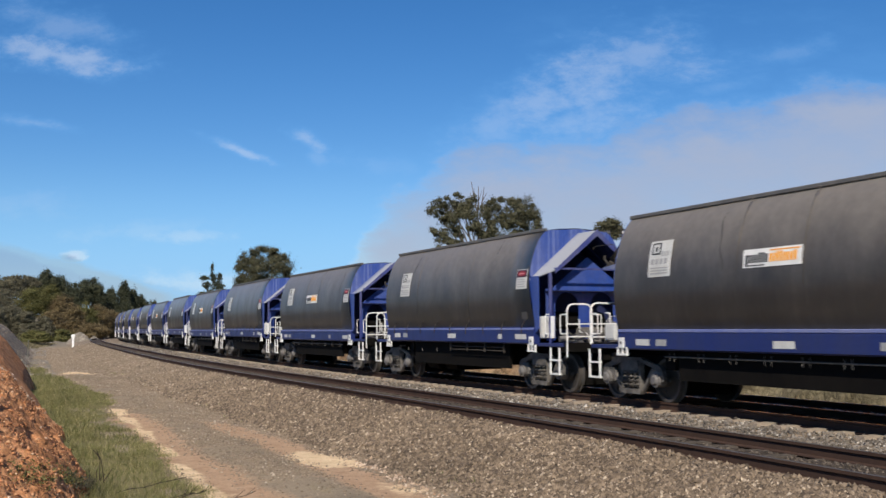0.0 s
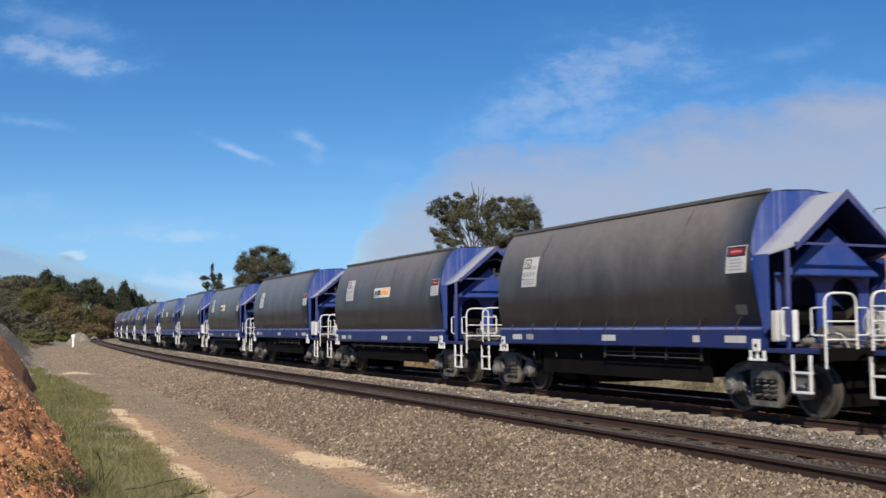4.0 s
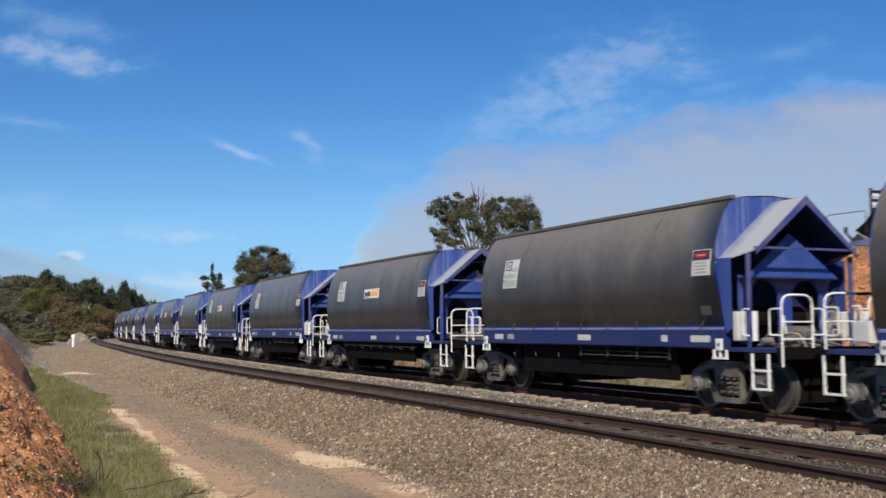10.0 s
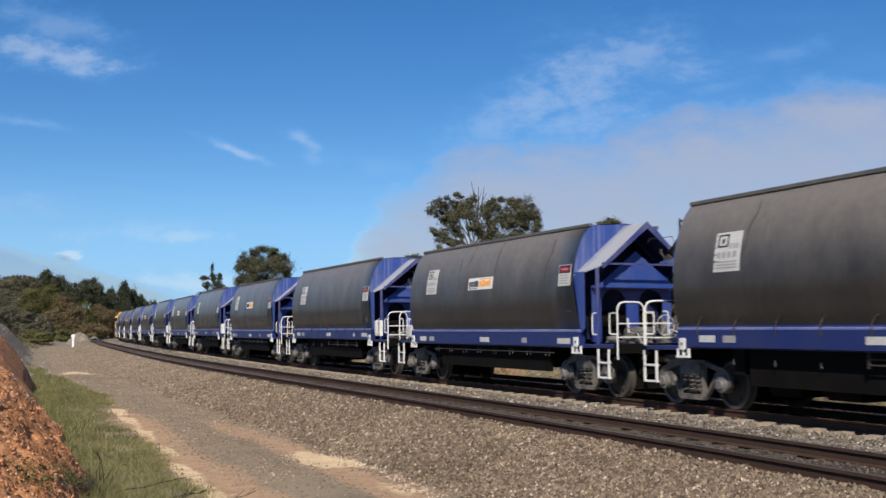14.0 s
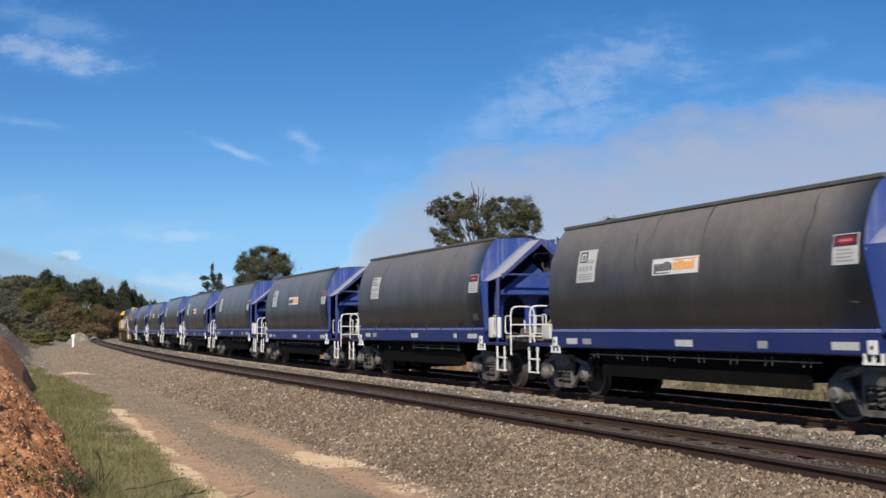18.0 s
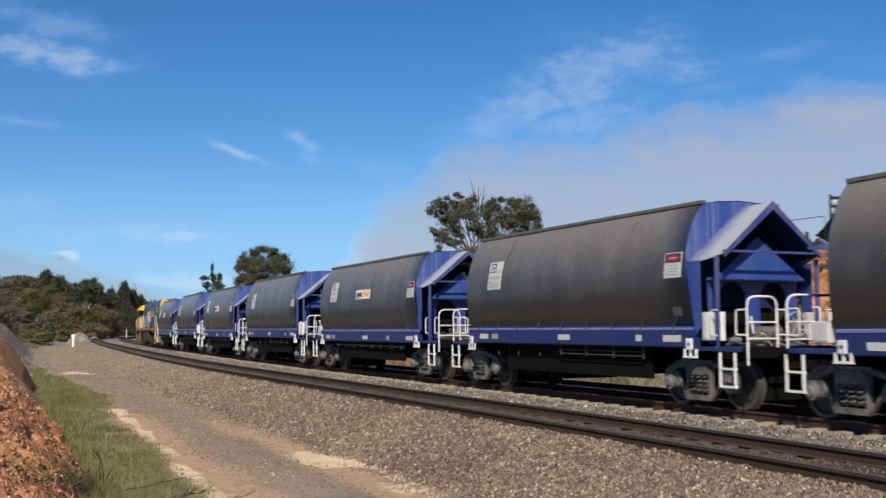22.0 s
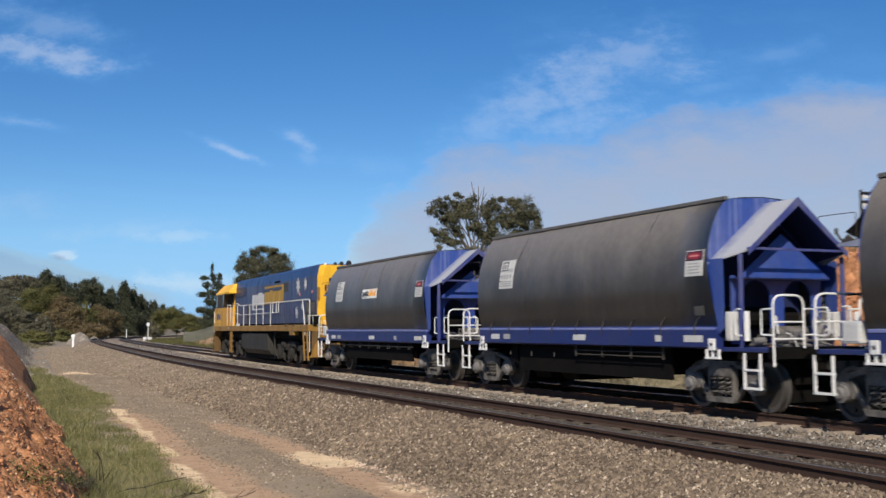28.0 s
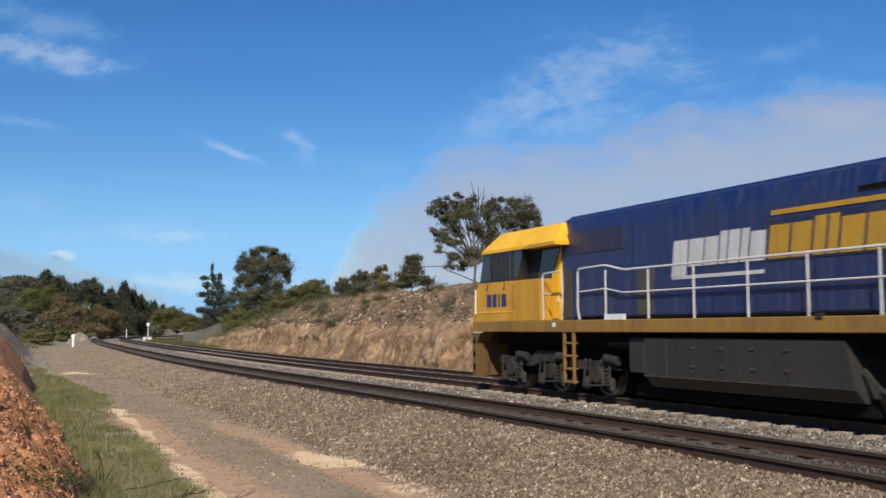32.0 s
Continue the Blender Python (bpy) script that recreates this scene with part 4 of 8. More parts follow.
def build_wagon(logo):
    dz = -0.09 if logo else 0.0
    kind_label = "black grain hopper wagon with blue ends and a painted logo panel" if logo else "black grain hopper wagon with blue ends and clipped side seams"
    w = tagged(new("hopper_wagon"), kind_label, "wagon", "coupled hopper wagons")
    # tank skin
    bm = B()
    us = [-5.04 + 9.84 * i / 16 for i in range(17)]
    outline = [(-y, z) for y, z in SECTION[::-1]] + [(-0.55, 4.10), (0.0, 4.13), (0.55, 4.10)] + SECTION
    def end_x(u, z):
        """The leading end leans: it stands further out low down."""
        if u < 4.0:
            return u
        return 4.62 + 0.25 * max(0.0, min(1.0, (2.9 - z) / 1.3))
    rows = [[bm.verts.new((end_x(u, z), y * (1 + 0.004 * math.sin(u * 2.1 + z)), z + dz * 0.8)) for y, z in outline] for u in us]
    for a, b in zip(rows[:-1], rows[1:]):
        for k in range(len(outline) - 1):
            bm.faces.new((a[k], b[k], b[k + 1], a[k + 1]))
    bmesh.ops.recalc_face_normals(bm, faces=bm.faces[:])
    part("tank", bm, M_TANK, w, "sooty black curved tank side with dust and painted sheen above", True)
    # roof rims
    for sgn in (-1, 1):
        bm = box(B(), -5.08, 4.66, sgn * 0.90, sgn * 1.0, 4.02 + dz * 0.8, 4.10 + dz * 0.8, 0.012)
        part("roof_rim", bm, M_RIM, w)
    # end walls
    for end in (-1, 1):
        x = 4.80 if end > 0 else -5.04
        bm = B()
        ol = [(y * 0.992, z) for y, z in SECTION if z > 2.55]
        if end < 0:
            extrude(bm, [(-y, z + dz * 0.8) for y, z in ol[::-1]] + [(0, 4.11 + dz * 0.8)] + [(y, z + dz * 0.8) for y, z in ol], "x", x, x - 0.03)
            part("end_wall", bm, M_WORNBLUE, w, "blue end wall streaked with pale dust")
        else:
            # a lune on each side above the hood, then a deep dark bay under it
            for sgn in (-1, 1):
                bm = B()
                hood = [(0.0, 3.92), (0.5, 3.50), (1.0, 3.08), (1.36, 2.78)]
                arc = [(y, z + dz * 0.8) for y, z in ol if z > 2.8]
                extrude(bm, [(sgn * y, z) for y, z in [(0.0, 4.11 + dz * 0.8)] + arc + hood[::-1]], "x", x - 0.19, x - 0.16)
                part("end_wall", bm, M_WORNBLUE, w, "blue end wall streaked with pale dust")
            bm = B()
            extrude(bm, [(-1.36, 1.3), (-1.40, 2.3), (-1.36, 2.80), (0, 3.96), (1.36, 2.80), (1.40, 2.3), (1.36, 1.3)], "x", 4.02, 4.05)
            part("bay_wall", bm, M_INNER, w, "recessed wall under the hood, darkened for its shade")
        bm = B()
        lo = [(y * 0.985, z) for y, z in SECTION if z <= 2.62]
        # sloping hopper end below
        hi = [bm.verts.new((x - end * (2.62 - z) * 0.9, y, z)) for y, z in [(-y, z) for y, z in lo[::-1]][::1]]
        h2 = [bm.verts.new((x - end * (2.62 - z) * 0.9, y, z)) for y, z in lo[::-1]]
        for k in range(len(hi) - 1):
            bm.faces.new((hi[k], hi[k + 1], h2[k + 1], h2[k]))
        bmesh.ops.solidify(bm, geom=bm.faces[:], thickness=0.02)
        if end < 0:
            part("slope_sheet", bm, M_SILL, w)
        else:
            bm.free()
        for sgn in (-1, 1) if end > 0 else ():          # wing plates carrying the eaves
            bm = B()
            extrude(bm, [(4.58, 2.86), (5.05, 2.86), (5.05, 1.55), (4.92, 1.45)], "y", sgn * 1.43, sgn * 1.40)
            part("wing_plate", bm, M_BLUE, w)
    # gable hood on the leading end; open framing on the other
    for end in (-1, 1):
        x0 = 4.83 if end > 0 else -5.07
        x1 = x0 + end * 0.70
        xh = x0 - 0.28
        for sgn in (-1, 1) if end > 0 else ():
            bm = B()
            a, b, th = (0.0, 4.0), (sgn * 1.44, 2.80), 0.035
            v = [bm.verts.new(p) for p in ((xh, a[0], a[1]), (x1, a[0], a[1]), (x1, sgn * 1.18, 3.017), (xh + 0.1, b[0], b[1]))]
            v2 = [bm.verts.new((q.co.x, q.co.y, q.co.z - th)) for q in v]
            bm.faces.new(v)
            bm.faces.new(v2[::-1])
            for k in range(4):
                bm.faces.new((v[k], v2[k], v2[(k + 1) % 4], v[(k + 1) % 4]))
            bmesh.ops.recalc_face_normals(bm, faces=bm.faces[:])
            part("hood_slope", bm, M_ROOF, w, "blue hood slope under pale grain dust")
            # dark sheet added below the slope to stand in for shade
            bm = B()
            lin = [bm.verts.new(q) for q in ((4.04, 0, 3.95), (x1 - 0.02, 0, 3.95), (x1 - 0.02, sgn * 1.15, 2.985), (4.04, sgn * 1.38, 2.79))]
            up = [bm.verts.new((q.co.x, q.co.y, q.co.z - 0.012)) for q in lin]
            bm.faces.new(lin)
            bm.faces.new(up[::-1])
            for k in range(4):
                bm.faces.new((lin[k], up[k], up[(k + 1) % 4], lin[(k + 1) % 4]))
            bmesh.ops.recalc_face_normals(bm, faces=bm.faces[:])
            part("hood_shade_lining", bm, M_INNER, w, "dark sheet under the hood painting in its shade")
            # blue fascia on the open edge
            bm = B()
            f = [bm.verts.new((x1 + end * dx, y, z)) for dx, y, z in ((0.0, 0, 4.02), (0.0, sgn * 1.22, 3.00), (0.0, sgn * 1.22, 2.90), (0.0, 0, 3.86))]
            g = [bm.verts.new((q.co.x + end * 0.03, q.co.y, q.co.z)) for q in f]
            bm.faces.new(f)
            bm.faces.new(g[::-1])
            for k in range(4):
                bm.faces.new((f[k], g[k], g[(k + 1) % 4], f[(k + 1) % 4]))
            bmesh.ops.recalc_face_normals(bm, faces=bm.faces[:])
            part("fascia", bm, M_POST, w)
        if end > 0:
            bm = box(B(), x1 - end * 0.04, x1, -1.22, 1.22, 3.0, 3.045)
            part("tie_beam", bm, M_POST, w)
        else:
            bm = B()
            extrude(bm, [(-5.05, 2.84), (-5.62, 2.88), (-5.62, 2.92), (-5.05, 2.97)], "y", -1.36, 1.2)
            part("end_shelf", bm, M_ROOF, w, "dusty shelf over the trailing end")
            # added block: throws a shadow on the next vehicle's end
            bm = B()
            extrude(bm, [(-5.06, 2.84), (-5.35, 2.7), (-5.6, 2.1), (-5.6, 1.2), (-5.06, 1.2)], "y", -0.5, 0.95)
            part("end_shade_block", bm, M_INNER, w, "dark added block at the trailing end that shades the vehicle behind")
            bm = B()
            extrude(bm, [(-5.08, 2.98), (-5.30, 2.98), (-5.58, 3.12), (-5.40, 3.22), (-5.16, 3.42), (-5.08, 3.40)], "y", -1.22, -0.7)
            part("valve_gear", bm, M_DARK, w)
            bm = B()
            extrude(bm, [(-5.3, 2.96), (-5.62, 2.93), (-5.46, 3.06)], "y", -1.30, -1.24)
            rod(bm, (-5.60, -1.2, 2.9), (-5.80, -1.2, 3.12), 0.022, 8)
            rod(bm, (-5.80, -1.2, 3.10), (-5.80, -1.2, 3.20), 0.03, 8)
            part("vent_stub", bm, M_BOGIE, w)
        for sgn in (-1, 1) if end > 0 else ():
            bm = box(B(), x1 - 0.215, x1 - 0.14, sgn * 1.22, sgn * 1.295, 1.15, 2.92, 0.01)
            part("corner_post", bm, M_POST, w)
        # bulkhead with two arched openings
        xb = x0 + end * 0.06 if end > 0 else x0 + 0.5
        bm = B()
        for c in (-1, 1):
            cx, r, zt = c * 0.52, 0.35, 2.12
            arc = [(cx + r * math.cos(t), zt + r * math.sin(t)) for t in [math.pi * k / 8 for k in range(9)]]
            if c > 0:
                extrude(bm, [(1.12, 1.25), (1.12, 2.55), (0.0, 2.55), (0.0, 1.25), (cx - r, 1.25)] + arc[::-1] + [(cx + r, 1.25)], "x", xb, xb + end * 0.03)
            else:
                extrude(bm, [(-1.12, 1.25), (cx - r, 1.25)] + arc[::-1] + [(cx + r, 1.25), (0.0, 1.25), (0.0, 2.55), (-1.12, 2.55)], "x", xb, xb + end * 0.03)
        if end > 0:
            part("bulkhead", bm, M_BLUE, w, "blue bulkhead with two arched openings")
            gb = B()
            face = [gb.verts.new(q) for q in ((5.19, -1.16, 2.50), (5.19, 1.10, 2.50), (5.08, 0.0, 3.36))]
            rear = [gb.verts.new((q.co.x - 0.03, q.co.y, q.co.z)) for q in face]
            gb.faces.new(face)
            gb.faces.new(rear[::-1])
            for k in range(3):
                gb.faces.new((face[k], rear[k], rear[(k + 1) % 3], face[(k + 1) % 3]))
            bmesh.ops.recalc_face_normals(gb, faces=gb.faces[:])
            part("gable_plate", gb, M_BLUE, w, "blue triangular plate over the arches")
            # its dark paint draws the shade line under the gable plate
            part("bulkhead_ledge", box(B(), xb, 5.18, -1.14, 1.08, 2.475, 2.495), M_INNER, w)
        else:
            bm.free()
        # air tank behind the openings
        if end > 0:
            part("air_tank", rod(B(), (xb - 0.45, -0.8, 1.75), (xb - 0.45, 0.8, 1.75), 0.22, 14), M_DARK, w)
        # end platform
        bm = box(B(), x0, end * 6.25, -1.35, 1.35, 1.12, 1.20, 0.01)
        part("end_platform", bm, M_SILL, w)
        bm = box(B(), end * 6.17, end * 6.27, -1.4, 1.4, 1.0, 1.22, 0.01)
        part("headstock", bm, M_DARK, w)
        for sgn in (-1, 1):
            # white rails over the platform: an end gate, small hand loops, steps below
            yy = sgn * 1.38
            xe, yi = (6.30, sgn * 0.68) if end > 0 else (-6.15, sgn * 0.30)
            bm = tube(B(), bent([(xe, yy, 0.88 if end > 0 else 1.2), (xe, yy, 2.13), (xe, yi, 2.13), (xe, yi, 1.2)], 0.2), 0.021)
            for z in (1.66, 1.36):
                rod(bm, (xe, yy, z), (xe, yi, z), 0.016, 6)
            part("end_rail", bm, M_WHITE, w, "white tubular end gate with rounded corners")
            xp = 5.48 if end > 0 else -5.52
            part("hand_loop", tube(B(), bent([(xe, yy, 1.43), (xe - end * 0.3, yy, 1.43), (xe - end * 0.3, yy, 1.89), (xe, yy, 1.89)], 0.06, 3), 0.015), M_WHITE, w, "small white hand loop")
            part("hand_loop", tube(B(), bent([(xe, yi, 1.43), (xe, yi - sgn * 0.26, 1.43), (xe, yi - sgn * 0.26, 1.89), (xe, yi, 1.89)], 0.06, 3), 0.015), M_WHITE, w)
            part("hand_loop", tube(B(), bent([(xp, yy, 1.42), (xp - end * 0.17, yy, 1.42), (xp - end * 0.17, yy, 1.90), (xp, yy, 1.90)], 0.06, 3), 0.015), M_WHITE, w)
            # step ladder
            bm = B()
            xa, xz = (5.55, 5.96) if end > 0 else (-6.19, -5.77)
            for x in (xa, xz):
                box(bm, x - 0.018, x + 0.018, sgn * 1.37, sgn * 1.41, 0.45, 1.10)
            for z in (0.47, 0.80):
                box(bm, xa, xz, sgn * 1.33, sgn * 1.41, z - 0.018, z + 0.018)
            part("step_ladder", bm, M_WHITE, w, "white step ladder")
            # equipment box
            x0b, x1b, z0b, z1b = (5.06, 5.22, 1.32, 1.86) if end > 0 else (-5.54, -5.14, 1.30, 1.66)
            bm = box(B(), x0b, x1b, sgn * 1.16, sgn * 1.40, z0b, z1b, 0.015)
            box(bm, x0b + 0.03, x1b - 0.03, sgn * 1.40, sgn * 1.41, z0b + 0.04, z1b - 0.04)
            if (end > 0) != bool(logo):
                part("equipment_box", bm, M_BOXGREY, w, "pale grey equipment box")
            else:
                bm.free()
            if end > 0 and not logo:
                part("guard_plate", box(B(), 5.57, 5.62, sgn * 1.30, sgn * 1.40, 1.32, 1.86, 0.008), M_WHITE, w)
            # marker plate at the sill end
            bm = box(B(), end * 4.77 - 0.09, end * 4.77 + 0.09, sgn * 1.46, sgn * 1.50, 1.14, 1.36, 0.008)
            mp = part("jacking_plate", bm, M_WHITE, w, "white jacking plate with a dark dot")
            bm = rod(B(), (end * 4.77, sgn * 1.50, 1.25), (end * 4.77, sgn * 1.506, 1.25), 0.035, 8)
            part("dot", bm, M_BLACKP, mp)
            bm = B()
            box(bm, end * 4.77 - 0.2, end * 4.77 + 0.2, sgn * 1.44, sgn * 1.49, 0.98, 1.02)
            for dx in (-0.17, 0.0, 0.17):
                box(bm, end * 4.77 + dx - 0.02, end * 4.77 + dx + 0.02, sgn * 1.44, sgn * 1.48, 1.0, 1.16)
            part("tow_bracket", bm, M_WHITE, w)
        # roof end fittings
        if end < 0:
            bm = B()
            for dy in (-0.94, -0.70):
                rod(bm, (-5.50, dy, 2.95), (-5.50, dy, 3.82), 0.022, 6)
            for k in range(6):
                rod(bm, (-5.50, -0.94, 3.05 + 0.145 * k), (-5.50, -0.70, 3.05 + 0.145 * k), 0.018, 6)
            part("roof_ladder", bm, M_BOGIE, w, "dark roof access ladder")
            bm = B()
            for k in range(3):
                box(bm, -5.53, -5.51, -0.91, -0.73, 3.40 + 0.145 * k, 3.49 + 0.145 * k)
            part("ladder_plate", bm, M_WHITE, w, "white step plates of the roof ladder")
            bm = tube(B(), bent([(-5.30, -1.25, 2.95), (-5.30, -1.25, 3.42), (-6.15, -1.25, 3.43), (-6.17, -1.25, 3.36)], 0.06, 3), 0.007)
            part("roof_rail", bm, M_BOGIE, w)
            part("guard_rail", tube(B(), bent([(-5.70, -1.12, 2.10), (-5.00, -1.12, 2.10), (-4.94, -1.12, 1.58)], 0.15, 4), 0.02), M_DARK, w, "dark bent guard rail at the trailing end")
        if end > 0:
            part("brake_cylinder", rod(B(), (5.28, -0.42, 1.46), (5.28, 0.30, 1.46), 0.13, 14), M_FRAME, w, "grey brake cylinder")
            part("brake_valve", box(B(), 5.42, 5.66, -0.28, 0.02, 1.21, 1.52, 0.03), M_BEARING, w)
            part("brake_lever", rod(B(), (5.5, -0.5, 1.22), (5.34, -0.44, 1.78), 0.022, 6), M_BOXGREY, w)
            bm = B()
            for k in range(16):
                a0, a1 = 6.2832 * k / 16, 6.2832 * (k + 1) / 16
                rod(bm, (5.72, 0.34 + 0.24 * math.cos(a0), 1.62 + 0.24 * math.sin(a0)), (5.72, 0.34 + 0.24 * math.cos(a1), 1.62 + 0.24 * math.sin(a1)), 0.014, 5)
            for k in range(3):
                a0 = 2.0944 * k
                rod(bm, (5.70, 0.34, 1.62), (5.72, 0.34 + 0.24 * math.cos(a0), 1.62 + 0.24 * math.sin(a0)), 0.012, 5)
            part("hand_wheel", bm, M_GREYP, w, "spoked hand-brake wheel")
            for k, (px, py, pr) in enumerate(((5.42, -0.95, 0.07), (5.62, -0.62, 0.09), (5.78, -0.30, 0.06), (5.50, 0.62, 0.08), (5.90, -0.85, 0.05))):
                part("valve_body", rod(B(), (px, py - 0.1, 1.30 + 0.05 * (k % 3)), (px + 0.05, py + 0.12, 1.33 + 0.05 * (k % 2)), pr, 10), M_FRAME if k % 2 else M_BEARING, w)
                part("air_line", tube(B(), bent([(px, py, 1.2), (px, py, 1.42 + 0.04 * k), (px + 0.2, py + 0.1, 1.45), (px + 0.25, py + 0.2, 1.2)], 0.06, 3), 0.014, 5), M_BOXGREY if k % 2 else M_FRAME, w)
            part("hand_brake_stand", box(B(), 5.6, 5.7, 0.26, 0.42, 1.2, 1.72, 0.02), M_BEARING, w)
            for k in range(3):
                part("air_pipe", tube(B(), [(5.15, -0.9 + 0.5 * k, 1.24), (5.6, -0.85 + 0.5 * k, 1.26 + 0.03 * k), (6.1, -0.8 + 0.5 * k, 1.23)], 0.025), M_FRAME, w)
        # added dark block; hides lit ground below the platform
        part("end_filler", box(B(), min(end * 5.95, end * 4.0), max(end * 5.95, end * 4.0), -0.55, 0.55, 0.5, 0.95, 0.03), M_DARK, w)
        # coupler
        bm = box(B(), min(end * 6.2, end * 6.66), max(end * 6.2, end * 6.66), -0.09, 0.09, 0.80, 1.0, 0.02)
        box(bm, min(end * 6.5, end * 6.72), max(end * 6.5, end * 6.72), -0.17, 0.17, 0.74, 1.06, 0.03)
        part("coupler", bm, M_BOGIE, w)
        bm = B()
        tube(bm, [(end * 6.25, 0.4, 0.95), (end * 6.35, 0.38, 0.7), (end * 6.55, 0.34, 0.55), (end * 6.72, 0.3, 0.6)], 0.03)
        part("brake_hose", bm, M_BLACKP, w)
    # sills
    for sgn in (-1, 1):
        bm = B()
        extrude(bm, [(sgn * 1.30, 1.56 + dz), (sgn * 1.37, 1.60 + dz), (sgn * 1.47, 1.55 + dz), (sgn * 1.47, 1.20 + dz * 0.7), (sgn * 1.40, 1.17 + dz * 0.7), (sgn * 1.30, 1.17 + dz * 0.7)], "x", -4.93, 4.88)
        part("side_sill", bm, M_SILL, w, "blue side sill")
        if logo:
            bm = B()
            rod(bm, (-3.4, sgn * 1.36, 0.98), (3.6, sgn * 1.36, 0.98), 0.014, 6)
            for k in range(8):
                for u in (-3.25 + 0.92 * k, -3.08 + 0.92 * k):
                    rod(bm, (u, sgn * 1.362, 0.89), (u, sgn * 1.362, 1.06), 0.007, 5)
            part("side_pipe", bm, M_FRAME, w)
            part("sill_cap", box(B(), -4.93, 4.88, sgn * 1.36, sgn * 1.475, 1.47, 1.535, 0.01), M_CAP, w, "pale blue sill cap, its sky highlight painted in")
        else:
            bm = B()
            for z in (0.97, 1.06):
                rod(bm, (-0.2, sgn * 1.36, z), (3.1, sgn * 1.36, z), 0.014, 6)
            for u in (-0.2, 0.9, 2.0, 3.1):
                box(bm, u - 0.012, u + 0.012, sgn * 1.33, sgn * 1.38, 0.92, 1.18)
            part("side_pipe", bm, M_BOGIE, w)
            for u in (-3.45, -2.35, -1.25):
                part("pipe_bracket", box(B(), u - 0.012, u + 0.012, sgn * 1.31, sgn * 1.33, 0.88, 0.99, 0.004), M_FRAME, w)
            part("sill_cap", box(B(), -4.93, 4.88, sgn * 1.37, sgn * 1.476, 1.515, 1.57, 0.012), M_CAP, w, "pale blue sill cap, its sky highlight painted in")
            for k in range(9):
                u = -4.3 + 1.07 * k
                bm = tube(B(), [(u, sgn * 1.478, 1.42), (u + 0.01, sgn * 1.482, 1.575), (u + 0.02, sgn * 1.44, 1.70), (u + 0.09, sgn * 1.425, 1.76)], 0.013, 5)
                part("seam_clip", bm, M_BOGIE, w, "bent steel seam clip")
        for u0, u1, mt in ((-4.25, -3.78, M_BOXGREY), (-3.55, -3.2, M_GREYP), (-0.14, 0.38, M_BOXGREY), (2.2, 2.45, M_GREYP) if logo else (3.0, 3.2, M_BOXGREY), (3.93, 4.5, M_BOXGREY)):
            bm = box(B(), u0, u1, sgn * 1.47, sgn * 1.476, 1.29 + dz, 1.42 + dz)
            part("data_plate", bm, mt, w)
    # weld seams on the tank
    for u in ((-1.05, 0.62) if logo else (-2.4, 1.2)):
        for sgn in (-1, 1):
            part("weld_seam", skin_patch(B(), u - 0.012, u + 0.012, 1.7, 3.98, 0.003, 14, sgn), M_TANK, w)
    # signs
    for sgn in (-1, 1):
        f = 1 if sgn < 0 else -1
        def span(a, b):
            return (a, b) if sgn < 0 else (-b, -a)
        p = part("code_panel", skin_patch(B(), *span(-3.78, -3.04), 2.60, 3.34, 0.006, 6, sgn), M_BOXGREY, w, "white panel with unreadable wagon codes")
        bm = B()
        for (a, b2, z0, z1) in ((-3.70, -3.66, 3.06, 3.30), (-3.44, -3.40, 3.06, 3.30), (-3.66, -3.44, 3.06, 3.09), (-3.66, -3.44, 3.27, 3.30), (-3.58, -3.52, 3.12, 3.22)):
            skin_patch(bm, *span(a, b2), z0, z1, 0.010, 2, sgn)
        part("emblem_box", bm, M_BLACKP, p)
        bm = B()
        for k in range(3):
            skin_patch(bm, *span(-3.36 + 0.09 * k, -3.30 + 0.09 * k), 3.02, 3.12, 0.010, 1, sgn)
        for k in range(4):
            skin_patch(bm, *span(-3.70 + 0.15 * k, -3.60 + 0.15 * k), 2.86, 2.97, 0.010, 1, sgn)
        for k in range(3):
            skin_patch(bm, *span(-3.7, -3.12), 2.66 + 0.055 * k, 2.685 + 0.055 * k, 0.010, 1, sgn)
        part("code_bar", bm, M_GREYP, p)
        p = part("warning_sign", skin_patch(B(), *span(4.00, 4.54), 2.56, 3.06, 0.006, 5, sgn), M_BOXGREY, w, "red and white warning sign")
        part("dark_header", skin_patch(B(), *span(4.02, 4.52), 2.86, 3.045, 0.010, 2, sgn), M_MAROON, p)
        bm = B()
        oval = [(4.27 + 0.21 * math.cos(0.3927 * k), 2.952 + 0.068 * math.sin(0.3927 * k)) for k in range(16)]
        bm.faces.new([bm.verts.new((a if sgn < 0 else -a, sgn * (section_y(z) + 0.014), z)) for a, z in oval])
        part("red_oval", bm, M_RED, p)
        part("header_bar", skin_patch(B(), *span(4.14, 4.40), 2.935, 2.97, 0.017, 1, sgn), M_PINK, p)
        bm = B()
        for k in range(4):
            skin_patch(bm, *span(4.09, 4.46 - 0.06 * (k % 2)), 2.61 + 0.06 * k, 2.635 + 0.06 * k, 0.010, 1, sgn)
        part("text_bar", bm, M_GREYP, p)
        if logo:
            p = part("logo_panel", skin_patch(B(), *span(-0.86, 0.60), 2.63, 2.96, 0.006, 4, sgn), M_WHITE, w, "white panel with a black and orange logo")
            bm = B()
            for k in range(7):
                skin_patch(bm, *span(-0.80 + 0.085 * k, -0.735 + 0.085 * k), 2.71 - 0.03 * (k == 0), 2.86 + 0.03 * (k in (4, 5)), 0.010, 2, sgn)
            skin_patch(bm, *span(-0.80, -0.30), 2.655, 2.675, 0.010, 1, sgn)
            part("black_mark", bm, M_BLACKP, p)
            bm = B()
